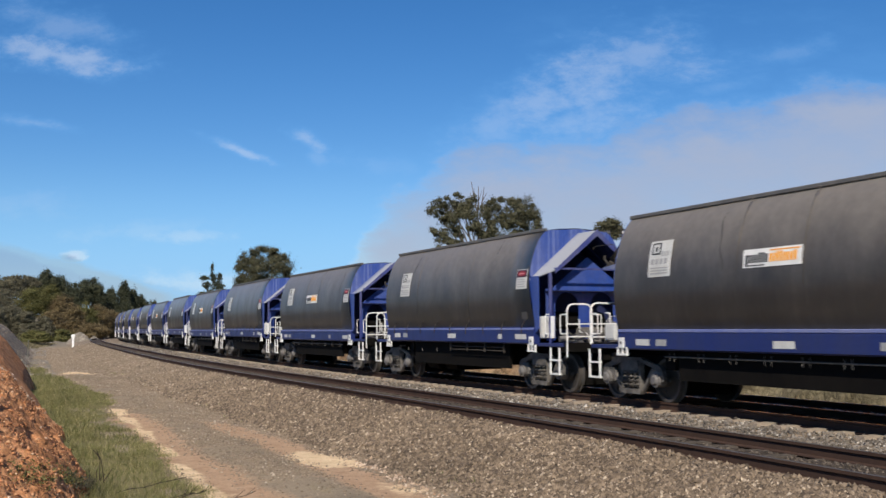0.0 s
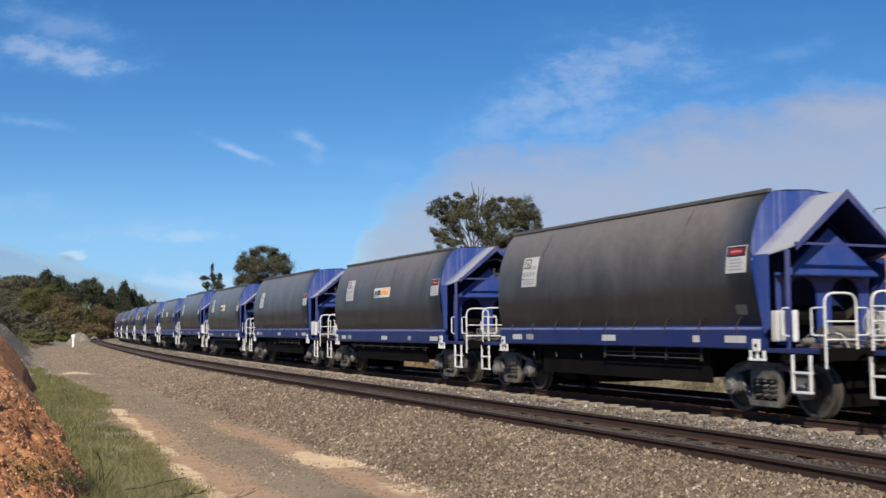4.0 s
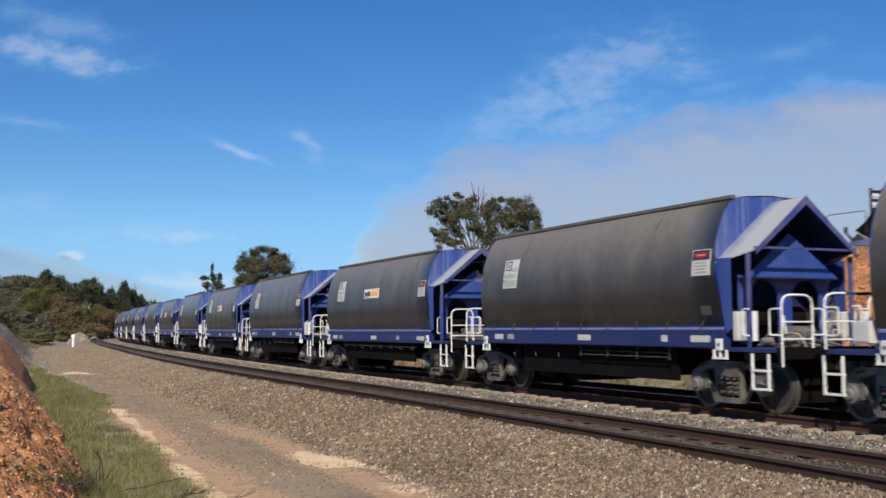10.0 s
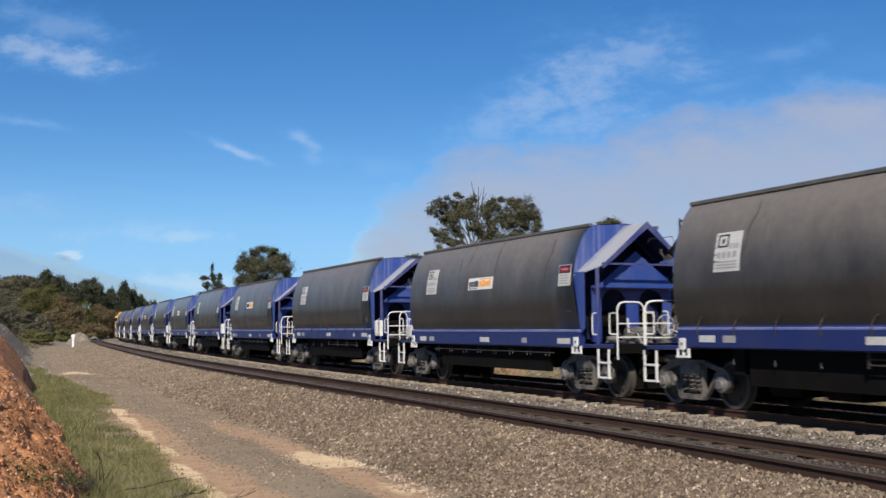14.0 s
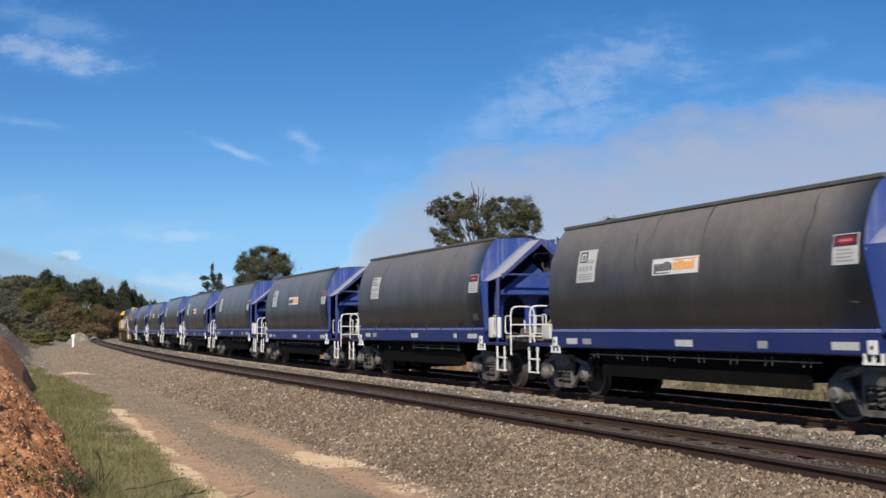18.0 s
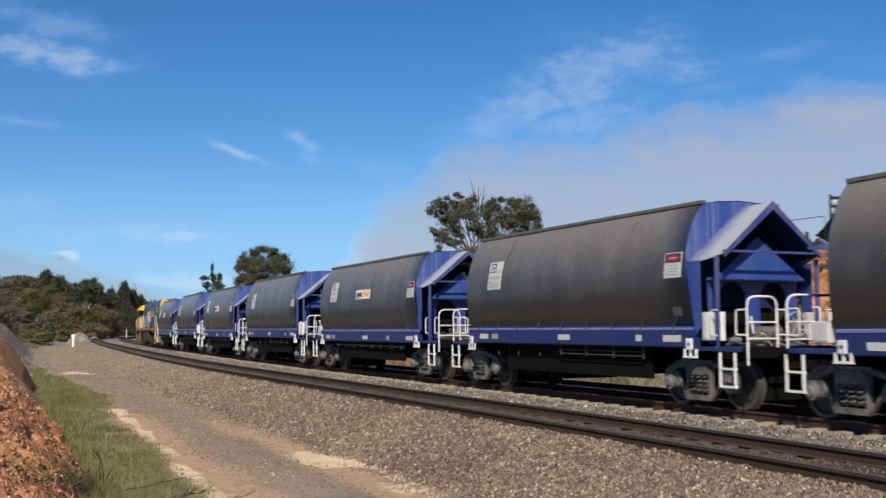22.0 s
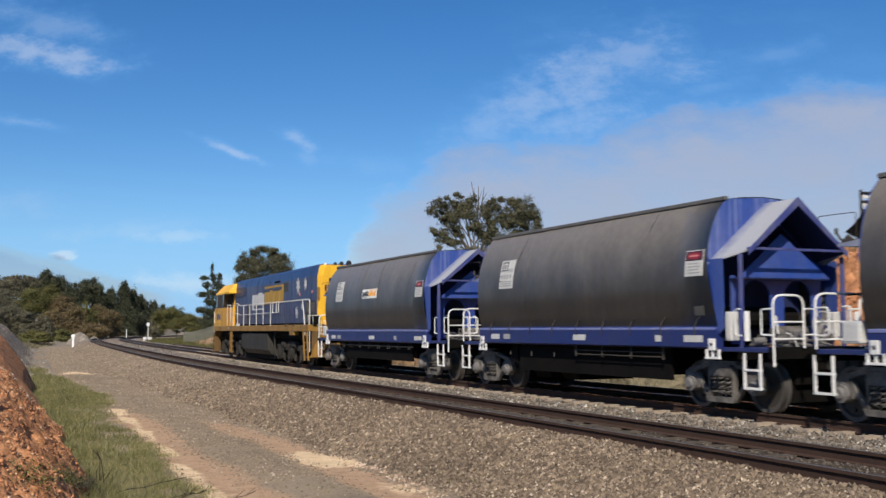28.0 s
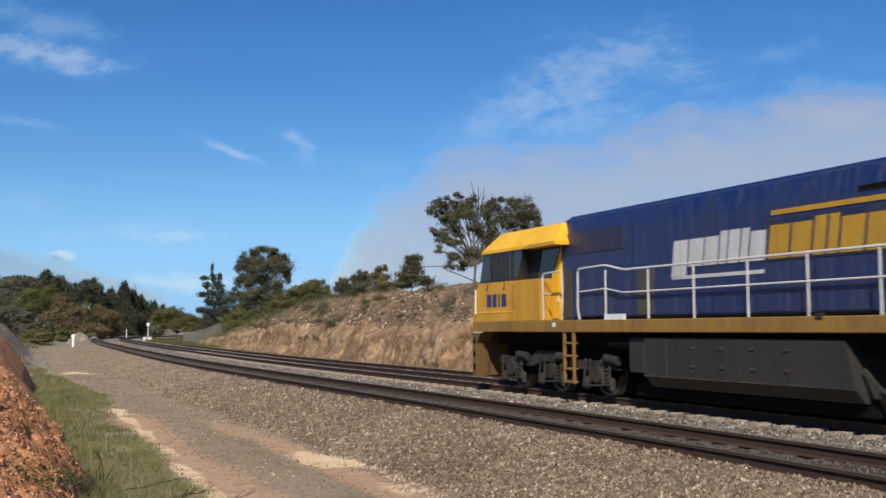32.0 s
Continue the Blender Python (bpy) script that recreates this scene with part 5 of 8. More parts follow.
            for k in range(8):
                skin_patch(bm, *span(-0.18 + 0.085 * k, -0.115 + 0.085 * k), 2.71, 2.86 + 0.03 * (k in (2, 3, 7)), 0.010, 2, sgn)
            skin_patch(bm, *span(-0.18, 0.55), 2.905, 2.93, 0.010, 1, sgn)
            part("orange_mark", bm, M_ORANGE, p)
    # drip stains and a small tarnished plate low on the tank
    for sgn in (-1, 1):
        part("tank_plate", skin_patch(B(), *((4.22, 4.50) if sgn < 0 else (-4.50, -4.22)), 1.80, 1.98, 0.006, 2, sgn), M_TARNISH, w)
        for u, z0, z1, seed in ((3.35, 2.15, 3.95, 1), (-1.55, 2.7, 3.9, 2)) if logo else ((2.7, 2.4, 3.95, 4), (-2.9, 2.8, 3.9, 5)):
            n = 16
            bm = B()
            rows = []
            for k in range(n + 1):
                z = z0 + (z1 - z0) * k / n
                c = u + 0.09 * math.sin(seed * 3 + z * 3.1) + 0.03 * math.sin(z * 11 + seed)
                h = 0.006 + 0.016 * abs(math.sin(z * 5.3 + seed)) * (k / n) ** 0.5 * (1 - 0.5 * k / n)
                rows.append([bm.verts.new((c + d, sgn * (section_y(z) + 0.002), z + dz * 0.8)) for d in (-h, h)])
            for a, b in zip(rows[:-1], rows[1:]):
                bm.faces.new((a[0], a[1], b[1], b[0]))
            part("drip_stain", bm, M_STAIN, w, "dark drip stain down the tank side")
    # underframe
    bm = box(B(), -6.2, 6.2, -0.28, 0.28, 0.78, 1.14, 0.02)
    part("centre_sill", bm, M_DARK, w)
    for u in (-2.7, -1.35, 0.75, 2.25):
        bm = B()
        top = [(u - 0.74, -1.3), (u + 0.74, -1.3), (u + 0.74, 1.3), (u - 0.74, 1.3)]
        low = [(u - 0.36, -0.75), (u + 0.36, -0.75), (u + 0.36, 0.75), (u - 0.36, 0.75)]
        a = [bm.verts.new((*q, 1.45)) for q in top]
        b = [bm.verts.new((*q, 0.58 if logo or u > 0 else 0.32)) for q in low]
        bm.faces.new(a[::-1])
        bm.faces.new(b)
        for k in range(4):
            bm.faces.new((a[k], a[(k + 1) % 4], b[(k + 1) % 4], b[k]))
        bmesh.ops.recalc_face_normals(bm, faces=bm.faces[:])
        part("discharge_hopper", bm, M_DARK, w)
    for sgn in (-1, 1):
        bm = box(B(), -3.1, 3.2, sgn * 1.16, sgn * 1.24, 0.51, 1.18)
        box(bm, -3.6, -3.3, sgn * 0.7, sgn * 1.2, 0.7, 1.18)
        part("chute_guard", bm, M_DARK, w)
    # bogies
    for end in (-1, 1):
        xc = 4.55 if end > 0 else -5.0
        for sgn in (-1, 1):
            o = part("side_frame", bogie_frame(B(), sgn), M_FRAME, w, "dusty cast bogie side frame")
            o.location.x = xc
            o = part("spring", spring(B(), sgn), M_FRAME, w)
            o.location.x = xc
            for dx in (-0.19, 0.19):
                share("spring", o, w, Matrix.Translation((xc + dx, 0, 0)))
            for dx in (-0.915, 0.915):
                bm = rod(B(), (xc + dx, sgn * 0.93, 0.47), (xc + dx, sgn * 1.13, 0.47), 0.15, 14)
                box(bm, xc + dx - 0.17, xc + dx + 0.17, sgn * 0.95, sgn * 1.08, 0.52, 0.66, 0.02)
                rod(bm, (xc + dx, sgn * 1.13, 0.47), (xc + dx, sgn * 1.18, 0.47), 0.115, 14, 0.08)
                part("axle_bearing", bm, M_BEARING, w)
        # dark filler between the wheels, closes the view to sunlit ground
        part("axle_filler", box(B(), xc - 1.3, xc + 1.3, -0.62, 0.62, 0.16, 0.72, 0.04), M_DARK, w)
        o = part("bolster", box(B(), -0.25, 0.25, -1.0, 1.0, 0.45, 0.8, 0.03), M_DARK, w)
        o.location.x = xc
        for dx in (-0.915, 0.915):
            ws = tyre_faces(part("wheelset", wheelset_mesh(B()), [M_WHEEL, M_TYRE], w, "steel wheelset"), 0.46)
            ws.location = (xc + dx, 0, 0.46)
            for sgn in (-1, 1):
                bm = box(B(), xc + dx - math.copysign(0.55, dx) - 0.06, xc + dx - math.copysign(0.55, dx) + 0.06, sgn * 0.68, sgn * 0.82, 0.34, 0.6, 0.02)
                part("brake_block", bm, M_DARK, w)
    return w


# ---------------------------------------------------------------- locomotive
M_DARKBLUE = paint("dark_blue_panel", (0.012, 0.016, 0.05), 0.35, amount=0.2)
M_BRONZE = paint("bronze_screen", (0.05, 0.045, 0.035), 0.5, amount=0.3)
M_LOUVRE = paint("grey_louvre", (0.06, 0.058, 0.058), 0.5, 0.0, (0.05, 0.045, 0.04), 0.4, 2.0)
M_HORN = paint("horn_black", (0.012, 0.013, 0.018), 0.35, amount=0.2)
M_LBOGIE = paint("dusty_loco_bogie", (0.025, 0.0235, 0.021), 0.7, 0.0, (0.085, 0.075, 0.064), 0.6, 4.0, spec=0.25)


def star(bm, u, z, r, y, near, pts=7, inner=0.45):
    ol = []
    for k in range(2 * pts):
        rr = r if k % 2 == 0 else r * inner
        an = math.pi / 2 + math.pi * k / pts
        ol.append((u + rr * math.cos(an), z + rr * math.sin(an)))
    lo = [bm.verts.new((p[0], near * y, p[1])) for p in ol]
    c = bm.verts.new((u, near * (y + 0.006), z))
    hi = [bm.verts.new((p[0], near * (y + 0.006), p[1])) for p in ol]
    n = len(ol)
    for k in range(n):
        bm.faces.new((c, hi[k], hi[(k + 1) % n]))
        bm.faces.new((hi[k], lo[k], lo[(k + 1) % n], hi[(k + 1) % n]))
    bmesh.ops.recalc_face_normals(bm, faces=bm.faces[:])
    return bm


def build_loco():
    w = tagged(new("diesel_locomotive"), "blue and yellow diesel locomotive at the train's end", "locomotive")
    D = -10.45                      # local x of the cab end
    HY, HZ = 1.02, 4.25             # hood half-width and height
    # frame and deck
    bm = box(B(), D - 0.33, D + 20.85, -1.45, 1.45, 1.47, 1.75, 0.015)
    part("deck_frame", bm, M_DYELLOW, w, "grimy yellow deck frame")
    bm = box(B(), D + 0.6, D + 20.4, -1.1, 1.1, 1.15, 1.46)
    part("under_frame", bm, M_DARK, w)
    # hood
    bm = B()
    sec = [(-HY, 1.76), (-HY, 3.80), (-HY + 0.10, HZ - 0.06), (-HY + 0.2, HZ), (HY - 0.2, HZ), (HY - 0.10, HZ - 0.06), (HY, 3.80), (HY, 1.76)]
    extrude(bm, sec, "x", D + 3.84, D + 20.6)
    part("hood", bm, M_LBLUE, w, "dark blue long hood")
    bm = B()
    sec2 = [(-HY - 0.004, 1.76), (-HY - 0.004, 3.80), (-HY + 0.096, HZ - 0.055), (-HY + 0.2, HZ + 0.005), (HY - 0.2, HZ + 0.005), (HY - 0.096, HZ - 0.055), (HY + 0.004, 3.80), (HY + 0.004, 1.76)]
    extrude(bm, sec2, "x", D + 20.6, D + 20.72)
    sec3 = [(y * 0.86, z - (0.05 if z > 3.9 else 0)) for y, z in sec2]
    a = [bm.verts.new((D + 20.72, y, z)) for y, z in sec2]
    b = [bm.verts.new((D + 21.02, y, z)) for y, z in sec3]
    for k in range(len(a)):
        q = (k + 1) % len(a)
        bm.faces.new((a[k], a[q], b[q], b[k]))
    bm.faces.new(b)
    bmesh.ops.recalc_face_normals(bm, faces=bm.faces[:])
    part("hood_end", bm, M_YELLOW, w, "bright yellow hood end")
    # hood doors, grilles and vents
    for sgn in (-1, 1):
        for k in range(18):
            u = D + 4.4 + 0.9 * k
            bm = box(B(), u, u + 0.86, sgn * HY, sgn * (HY + 0.012), 1.85, 2.62, 0.004)
            part("hood_door", bm, M_LBLUE, w)
        for u0, u1, z0, z1 in ((15.0, 15.8, 3.28, 3.72),):
            bm = box(B(), D + u0, D + u1, sgn * HY, sgn * (HY + 0.015), z0, z1)
            for j in range(6):
                zz = z0 + (z1 - z0) * (j + 0.5) / 6
                box(bm, D + u0 + 0.03, D + u1 - 0.03, sgn * (HY + 0.015), sgn * (HY + 0.03), zz - 0.015, zz + 0.015)
            part("grille", bm, M_BRONZE if u0 > 10 else M_FUEL, w)
        for u in (6.8, 9.5, 12.2, 16.4, 19.6):
            bm = box(B(), D + u - 0.02, D + u + 0.02, sgn * HY, sgn * (HY + 0.012), 1.8, 4.0)
            part("hood_seam", bm, M_LBLUE, w)
        rs_ = part("radiator_screen", box(B(), D + 18.95, D + 20.3, sgn * HY, sgn * (HY + 0.015), 1.86, 2.76), M_FUEL, w)
        for j in range(9):
            part("louvre", box(B(), D + 19.0 + 0.15 * j, D + 19.05 + 0.15 * j, sgn * (HY + 0.015), sgn * (HY + 0.05), 1.9, 2.72), M_LOUVRE, rs_)
        bm = box(B(), D + 13.2, D + 14.3, sgn * HY, sgn * (HY + 0.02), 3.78, 3.86)
        part("vent_slot", bm, M_DARK, w)
        # logo as plain shapes
        y0, y1 = sgn * HY, sgn * (HY + 0.018)

        def block(u, wd, lo, hi, mt, label):
            """A plain slanted bar."""
            lean, bm = 0.16, B()
            extrude(bm, [(D + u + lean * (lo - 2.8), lo), (D + u + wd + lean * (lo - 2.8), lo), (D + u + wd + lean * (hi - 2.8), hi), (D + u + lean * (hi - 2.8), hi)], "y", y0, y1)
            part("logo_block", bm, mt, w, label)
        part("logo_backing", box(B(), D + 11.02, D + 14.72, sgn * HY, sgn * (HY + 0.014), 2.76, 3.52), M_DARKBLUE, w)
        u = 8.24
        for k, wd in enumerate((0.45, 0.43, 0.38, 0.19, 0.29, 0.19, 0.40)):
            block(u, wd, 2.79 - (0.2 if k == 0 else 0.0), 3.34 + (0.08 if k in (3, 4, 5) else 0), M_SILVER, "white bar shape of the side logo")
            u += wd + 0.065
        part("logo_line", box(B(), D + 8.24, D + 10.96, y0, y1, 2.55, 2.62), M_SILVER, w)
        u = 11.06
        for k, wd in enumerate((0.50, 0.47, 0.27, 0.22, 0.50, 0.50, 0.47, 0.22)):
            block(u, wd, 2.80, 3.40 + (0.07 if k in (2, 3, 7) else 0), M_GOLD, "gold bar shape of the side logo")
            u += wd + 0.06
        part("logo_line", box(B(), D + 11.18, D + 14.89, y0, y1, 3.58, 3.67), M_GOLD, w)
        part("logo_line", box(B(), D + 14.74, D + 14.89, y0, y1, 2.80, 3.58), M_GOLD, w)
        part("cooler_panel", box(B(), D + 4.0, D + 6.5, sgn * HY, sgn * (HY + 0.02), 3.33, 3.85, 0.01), M_DARKBLUE, w)
        part("side_door", box(B(), D + 3.98, D + 4.30, sgn * HY, sgn * (HY + 0.016), 1.82, 2.95, 0.01), M_BRONZE, w)
        part("tall_vent", box(B(), D + 7.0, D + 7.62, sgn * HY, sgn * (HY + 0.016), 1.84, 2.8, 0.01), M_BRONZE, w)
        part("sill_strip", box(B(), D + 4.4, D + 20.3, sgn * HY, sgn * (HY + 0.02), 1.76, 1.83), M_DARK, w)
        # flat plate whose darker yellow stands in for a shaded recess
        part("end_recess_plate", box(B(), D + 20.64, D + 20.84, sgn * (HY - 0.12), sgn * (HY - 0.0 + 0.006), 2.75, 3.3), M_DYELLOW, w)
        for u, z, r in ((17.58, 3.47, 0.42), (18.82, 3.52, 0.31), (17.36, 2.29, 0.29), (18.26, 2.56, 0.18), (18.62, 2.06, 0.23)):
            part("star", star(B(), D + u, z, r, HY + 0.012, sgn), M_SILVER, w, "silver seven-pointed star")
        for u, z in ((17.85, 3.1), (19.85, 3.15)):
            part("small_plate", box(B(), D + u - 0.08, D + u + 0.08, sgn * HY, sgn * (HY + 0.02), z - 0.055, z + 0.055), M_PINK, w)
    # cab
    bm = B()
    cy = 1.43
    # lower front body
    extrude(bm, [(D - 0.33, 1.76), (D - 0.36, 2.3), (D - 0.02, 2.80), (D + 3.4, 2.80), (D + 3.4, 1.76)], "y", -cy, cy)
    part("cab_body", bm, M_CABYELLOW, w, "grimy yellow cab body")
    bm = B()
    extrude(bm, [(D + 0.02, 2.801), (D + 0.28, 3.58), (D + 2.52, 3.58), (D + 2.22, 2.801)], "y", -cy + 0.03, cy - 0.03)
    part("cab_window_band", bm, M_GLASS, w, "dark tinted cab windows")
    for sgn in (-1, 1):
        part("window_frame", box(B(), D + 0.30, D + 2.20, sgn * (cy - 0.03), sgn * (cy - 0.008), 2.82, 2.87), M_BLACKP, w)
        for u in (0.72, 0.94, 1.16, 1.38, 1.60):
            part("window_post", box(B(), D + u, D + u + 0.06, sgn * (cy - 0.03), sgn * (cy + 0.005), 2.86, 3.55), M_BLACKP, w)
        part("window_post", box(B(), D + 1.9, D + 1.95, sgn * (cy - 0.03), sgn * (cy + 0.004), 2.82, 3.57), M_BLACKP, w)
        for u in (0.55, 1.55):
            part("lamp_hook", tube(B(), [(D + u, sgn * (cy + 0.01), 2.82), (D + u + 0.05, sgn * (cy + 0.03), 2.66), (D + u - 0.02, sgn * (cy + 0.03), 2.58)], 0.012, 5), M_BLACKP, w)
        # recessed side behind the cab windows: a dark sheet paints the eave's shade
        bm = B()
        extrude(bm, [(D + 2.22, 2.802), (D + 2.52, 3.58), (D + 3.9, 3.58), (D + 3.38, 2.802)], "y", sgn * 1.07, sgn * 1.10)
        part("recess_shade", bm, M_GLASS, w, "dark sheet for the eave's shade behind the cab windows")
        bm = B()
        extrude(bm, [(D + 2.0, 2.05), (D + 2.06, 2.05), (D + 2.06, 2.7), (D + 2.0, 2.7)], "y", sgn * cy, sgn * (cy + 0.01))
        part("body_seam", bm, M_DYELLOW, w)
        part("body_sill", box(B(), D - 0.30, D + 2.0, sgn * cy, sgn * (cy + 0.012), 1.98, 2.02), M_YELLOW, w)
        part("grab_handle", tube(B(), [(D - 0.12, sgn * (cy + 0.03), 1.95), (D - 0.12, sgn * (cy + 0.03), 2.62)], 0.018), M_WHITE, w, "white vertical grab handle")
    bm = box(B(), D + 3.4, D + 3.84, -1.06, 1.06, 1.76, 3.6, 0.01)
    part("cab_rear", bm, M_YELLOW, w)
    for sgn in (-1, 1):
        dr = part("cab_door", box(B(), D + 3.43, D + 3.80, sgn * 1.06, sgn * 1.085, 1.8, 3.05, 0.01), M_YELLOW, w)
        part("door_handle", box(B(), D + 3.72, D + 3.76, sgn * 1.085, sgn * 1.11, 2.2, 2.35), M_BOXGREY, dr)
        bm = B()
        for u0, u1 in ((0.52, 0.78), (0.85, 1.10), (1.20, 1.28), (1.39, 1.64)):
            box(bm, D + u0, D + u1, sgn * cy, sgn * (cy + 0.008), 2.14, 2.48)
        part("number_bars", bm, M_LBLUE, w, "dark blue fleet number bars")
    bm = B()
    extrude(bm, [(-cy - 0.02, 3.585), (-cy - 0.02, 3.67), (-1.04, 4.14), (-0.6, 4.24), (0.6, 4.24), (1.04, 4.14), (cy + 0.02, 3.67), (cy + 0.02, 3.585)], "x", D + 0.22, D + 4.2)
    for v in bm.verts:
        if v.co.x < D + 0.5:
            v.co.x += (v.co.z - 3.58) * 0.75
        elif v.co.z > 3.9:
            v.co.x -= 0.30
    part("cab_roof", bm, M_YELLOW, w, "yellow overhanging cab roof")
    for sgn in (-1, 1):
        bm = B()
        extrude(bm, [(D + 2.55, 3.58), (D + 4.18, 3.58), (D + 4.18, 3.67), (D + 3.0, 3.67)], "y", sgn * (cy + 0.022), sgn * (cy + 0.035))
        part("eave_lip", bm, M_CABYELLOW, w)
    # handrails along the walkway
    for sgn in (-1, 1):
        y = sgn * 1.40
        bm = B()
        tube(bm, bent([(D + 5.22, y, 1.76), (D + 5.14, y, 2.0), (D + 5.16, y, 2.93), (D + 6.31, y, 2.96), (D + 7.0, y, 2.82), (D + 15.06, y, 2.82), (D + 15.06, y, 2.34)], 0.10, 3), 0.024)
        tube(bm, bent([(D + 14.35, y, 2.80), (D + 14.35, y, 2.34), (D + 14.5, y, 2.34)], 0.05, 3), 0.02)
        tube(bm, bent([(D + 15.2, y, 2.34), (D + 15.49, y, 2.34), (D + 15.49, y, 2.82), (D + 15.2, y, 2.84)], 0.08, 3), 0.022)
        tube(bm, bent([(D + 15.49, y, 2.80), (D + 20.82, y, 2.80), (D + 20.82, y, 0.62)], 0.12, 3), 0.024)
        tube(bm, [(D + 5.16, y, 2.40), (D + 6.31, y, 2.44), (D + 7.0, y, 2.33), (D + 15.4, y, 2.34)], 0.018)
        part("handrail", bm, M_BOXGREY, w, "pale tubular handrail")
        for u in (6.31, 7.9, 9.39, 10.93, 12.41, 13.93):
            part("stanchion", rod(B(), (D + u, y, 1.75), (D + u, y, 2.85), 0.022, 6), M_BOXGREY, w)
        part("door_rail", tube(B(), bent([(D + 3.55, y, 1.76), (D + 3.52, y, 2.90), (D + 4.46, y, 2.93), (D + 4.46, y, 1.98), (D + 4.3, y, 1.78)], 0.10, 3), 0.022), M_BOXGREY, w)
        part("door_rail", rod(B(), (D + 3.5, y, 2.4), (D + 3.9, y, 2.4), 0.016, 6), M_BOXGREY, w)
        part("step_light_plate", box(B(), D + 6.33, D + 7.13, sgn * 1.44, sgn * 1.458, 1.745, 1.87), M_WHITE, w)
        # steps
        bm = B()
        for x in (4.58, 4.99):
            box(bm, D + x - 0.03, D + x + 0.03, sgn * 1.40, sgn * 1.46, 0.28, 1.6)
        for z in (0.32, 0.62, 0.92, 1.22, 1.5):
            box(bm, D + 4.58, D + 4.99, sgn * 1.32, sgn * 1.46, z - 0.02, z + 0.02)
        part("side_ladder", bm, M_DYELLOW, w, "grimy yellow side ladder")
        st = part("rear_step_frame", box(B(), D + 20.0, D + 20.7, sgn * 1.0, sgn * 1.04, 0.35, 1.5), M_DARK, w)
        for x in (20.15, 20.72):
            bm = B()
            extrude(bm, [(D + x - 0.05, 0.25), (D + x + 0.05, 0.25), (D + x - 0.22, 1.70), (D + x - 0.32, 1.70)], "y", sgn * 1.40, sgn * 1.45)
            part("stringer", bm, M_DYELLOW, st)
        for k, z in enumerate((0.4, 0.7, 1.0, 1.3, 1.55)):
            part("tread", box(B(), D + 20.14 - 0.065 * k, D + 20.70 - 0.05 * k, sgn * 1.05, sgn * 1.43, z - 0.018, z + 0.018), M_DYELLOW, st)
        bm = B()
        extrude(bm, [(D - 0.36, 0.25), (D - 0.16, 0.25), (D - 0.12, 1.15), (D + 0.1, 1.40), (D + 0.2, 1.47), (D - 0.36, 1.47)], "y", sgn * 1.05, sgn * 1.45)
        fs = part("front_steps", bm, M_GRIMESTEP, w, "grimy yellow-brown front step column")
        for z in (0.42, 0.78, 1.14):
            part("step_hole", box(B(), D - 0.31, D - 0.19, sgn * 1.45, sgn * 1.455, z, z + 0.17), M_DARK, fs)
        bm = tube(B(), [(D + 19.72, y, 2.8), (D + 20.1, y, 1.55), (D + 20.12, y, 1.3)], 0.024)
        part("step_rail", bm, M_BOXGREY, w)
        bb = part("battery_box", box(B(), D + 20.28, D + 20.98, sgn * 1.03, sgn * 1.30, 1.78, 2.11, 0.02), M_DARK, w)
        part("lid", box(B(), D + 20.24, D + 21.02, sgn * 1.0, sgn * 1.33, 2.11, 2.14), M_BOXGREY, bb)
        part("edge_strip", box(B(), D + 20.95, D + 20.99, sgn * 1.30, sgn * 1.312, 1.78, 2.11), M_BOXGREY, bb)
        part("edge_strip", box(B(), D + 20.27, D + 20.30, sgn * 1.30, sgn * 1.312, 1.78, 2.11), M_BOXGREY, bb)
    # rear face fittings
    xr = D + 21.02
    bm = box(B(), xr, xr + 0.03, -0.64, -0.28, 3.48, 3.68, 0.02)
    part("number_box", bm, M_BLACKP, w)
    bm = box(B(), xr, xr + 0.03, 0.28, 0.62, 3.48, 3.68, 0.02)
    part("number_box", bm, M_BLACKP, w)
    for y in (-0.46, 0.45):
        part("number_bar", box(B(), xr + 0.03, xr + 0.036, y - 0.1, y + 0.1, 3.54, 3.62), M_BOXGREY, w)
    part("lamp_frame", box(B(), xr, xr + 0.02, -0.22, 0.22, 3.44, 3.70, 0.01), M_DYELLOW, w)
    for y in (-0.1, 0.1):
        part("headlight", rod(B(), (xr, y, 3.58), (xr + 0.05, y, 3.58), 0.085, 14), M_BOXGREY, w, "round pale headlight lens")
    for k in range(7):
        part("dark_mark", box(B(), xr, xr + 0.012, -0.82 + 0.125 * k, -0.73 + 0.125 * k, 3.2 - 0.05 * (k == 0), 3.40), M_MAROON, w)
    for k in range(7):
        part("pale_mark", box(B(), xr, xr + 0.012, 0.07 + 0.115 * k, 0.155 + 0.115 * k, 3.2, 3.40), M_SILVER, w)
    part("face_rail", tube(B(), [(xr + 0.01, -0.8, 3.05), (xr + 0.08, -0.78, 3.02), (xr + 0.08, 0.78, 3.02), (xr + 0.01, 0.8, 3.05)], 0.018), M_BOGIE, w)
    bm = B()
    for k in range(3):
        y = -0.62 + 0.36 * k
        box(bm, xr, xr + 0.012, y, y + 0.10, 2.15, 2.70)
        box(bm, xr, xr + 0.012, y + 0.20, y + 0.30, 2.15, 2.70)
    part("pale_number_bars", bm, M_GREYP, w)
    part("horn_bracket", box(B(), D + 20.55, D + 20.75, -0.5, 0.6, 4.08, 4.16, 0.01), M_DARK, w)
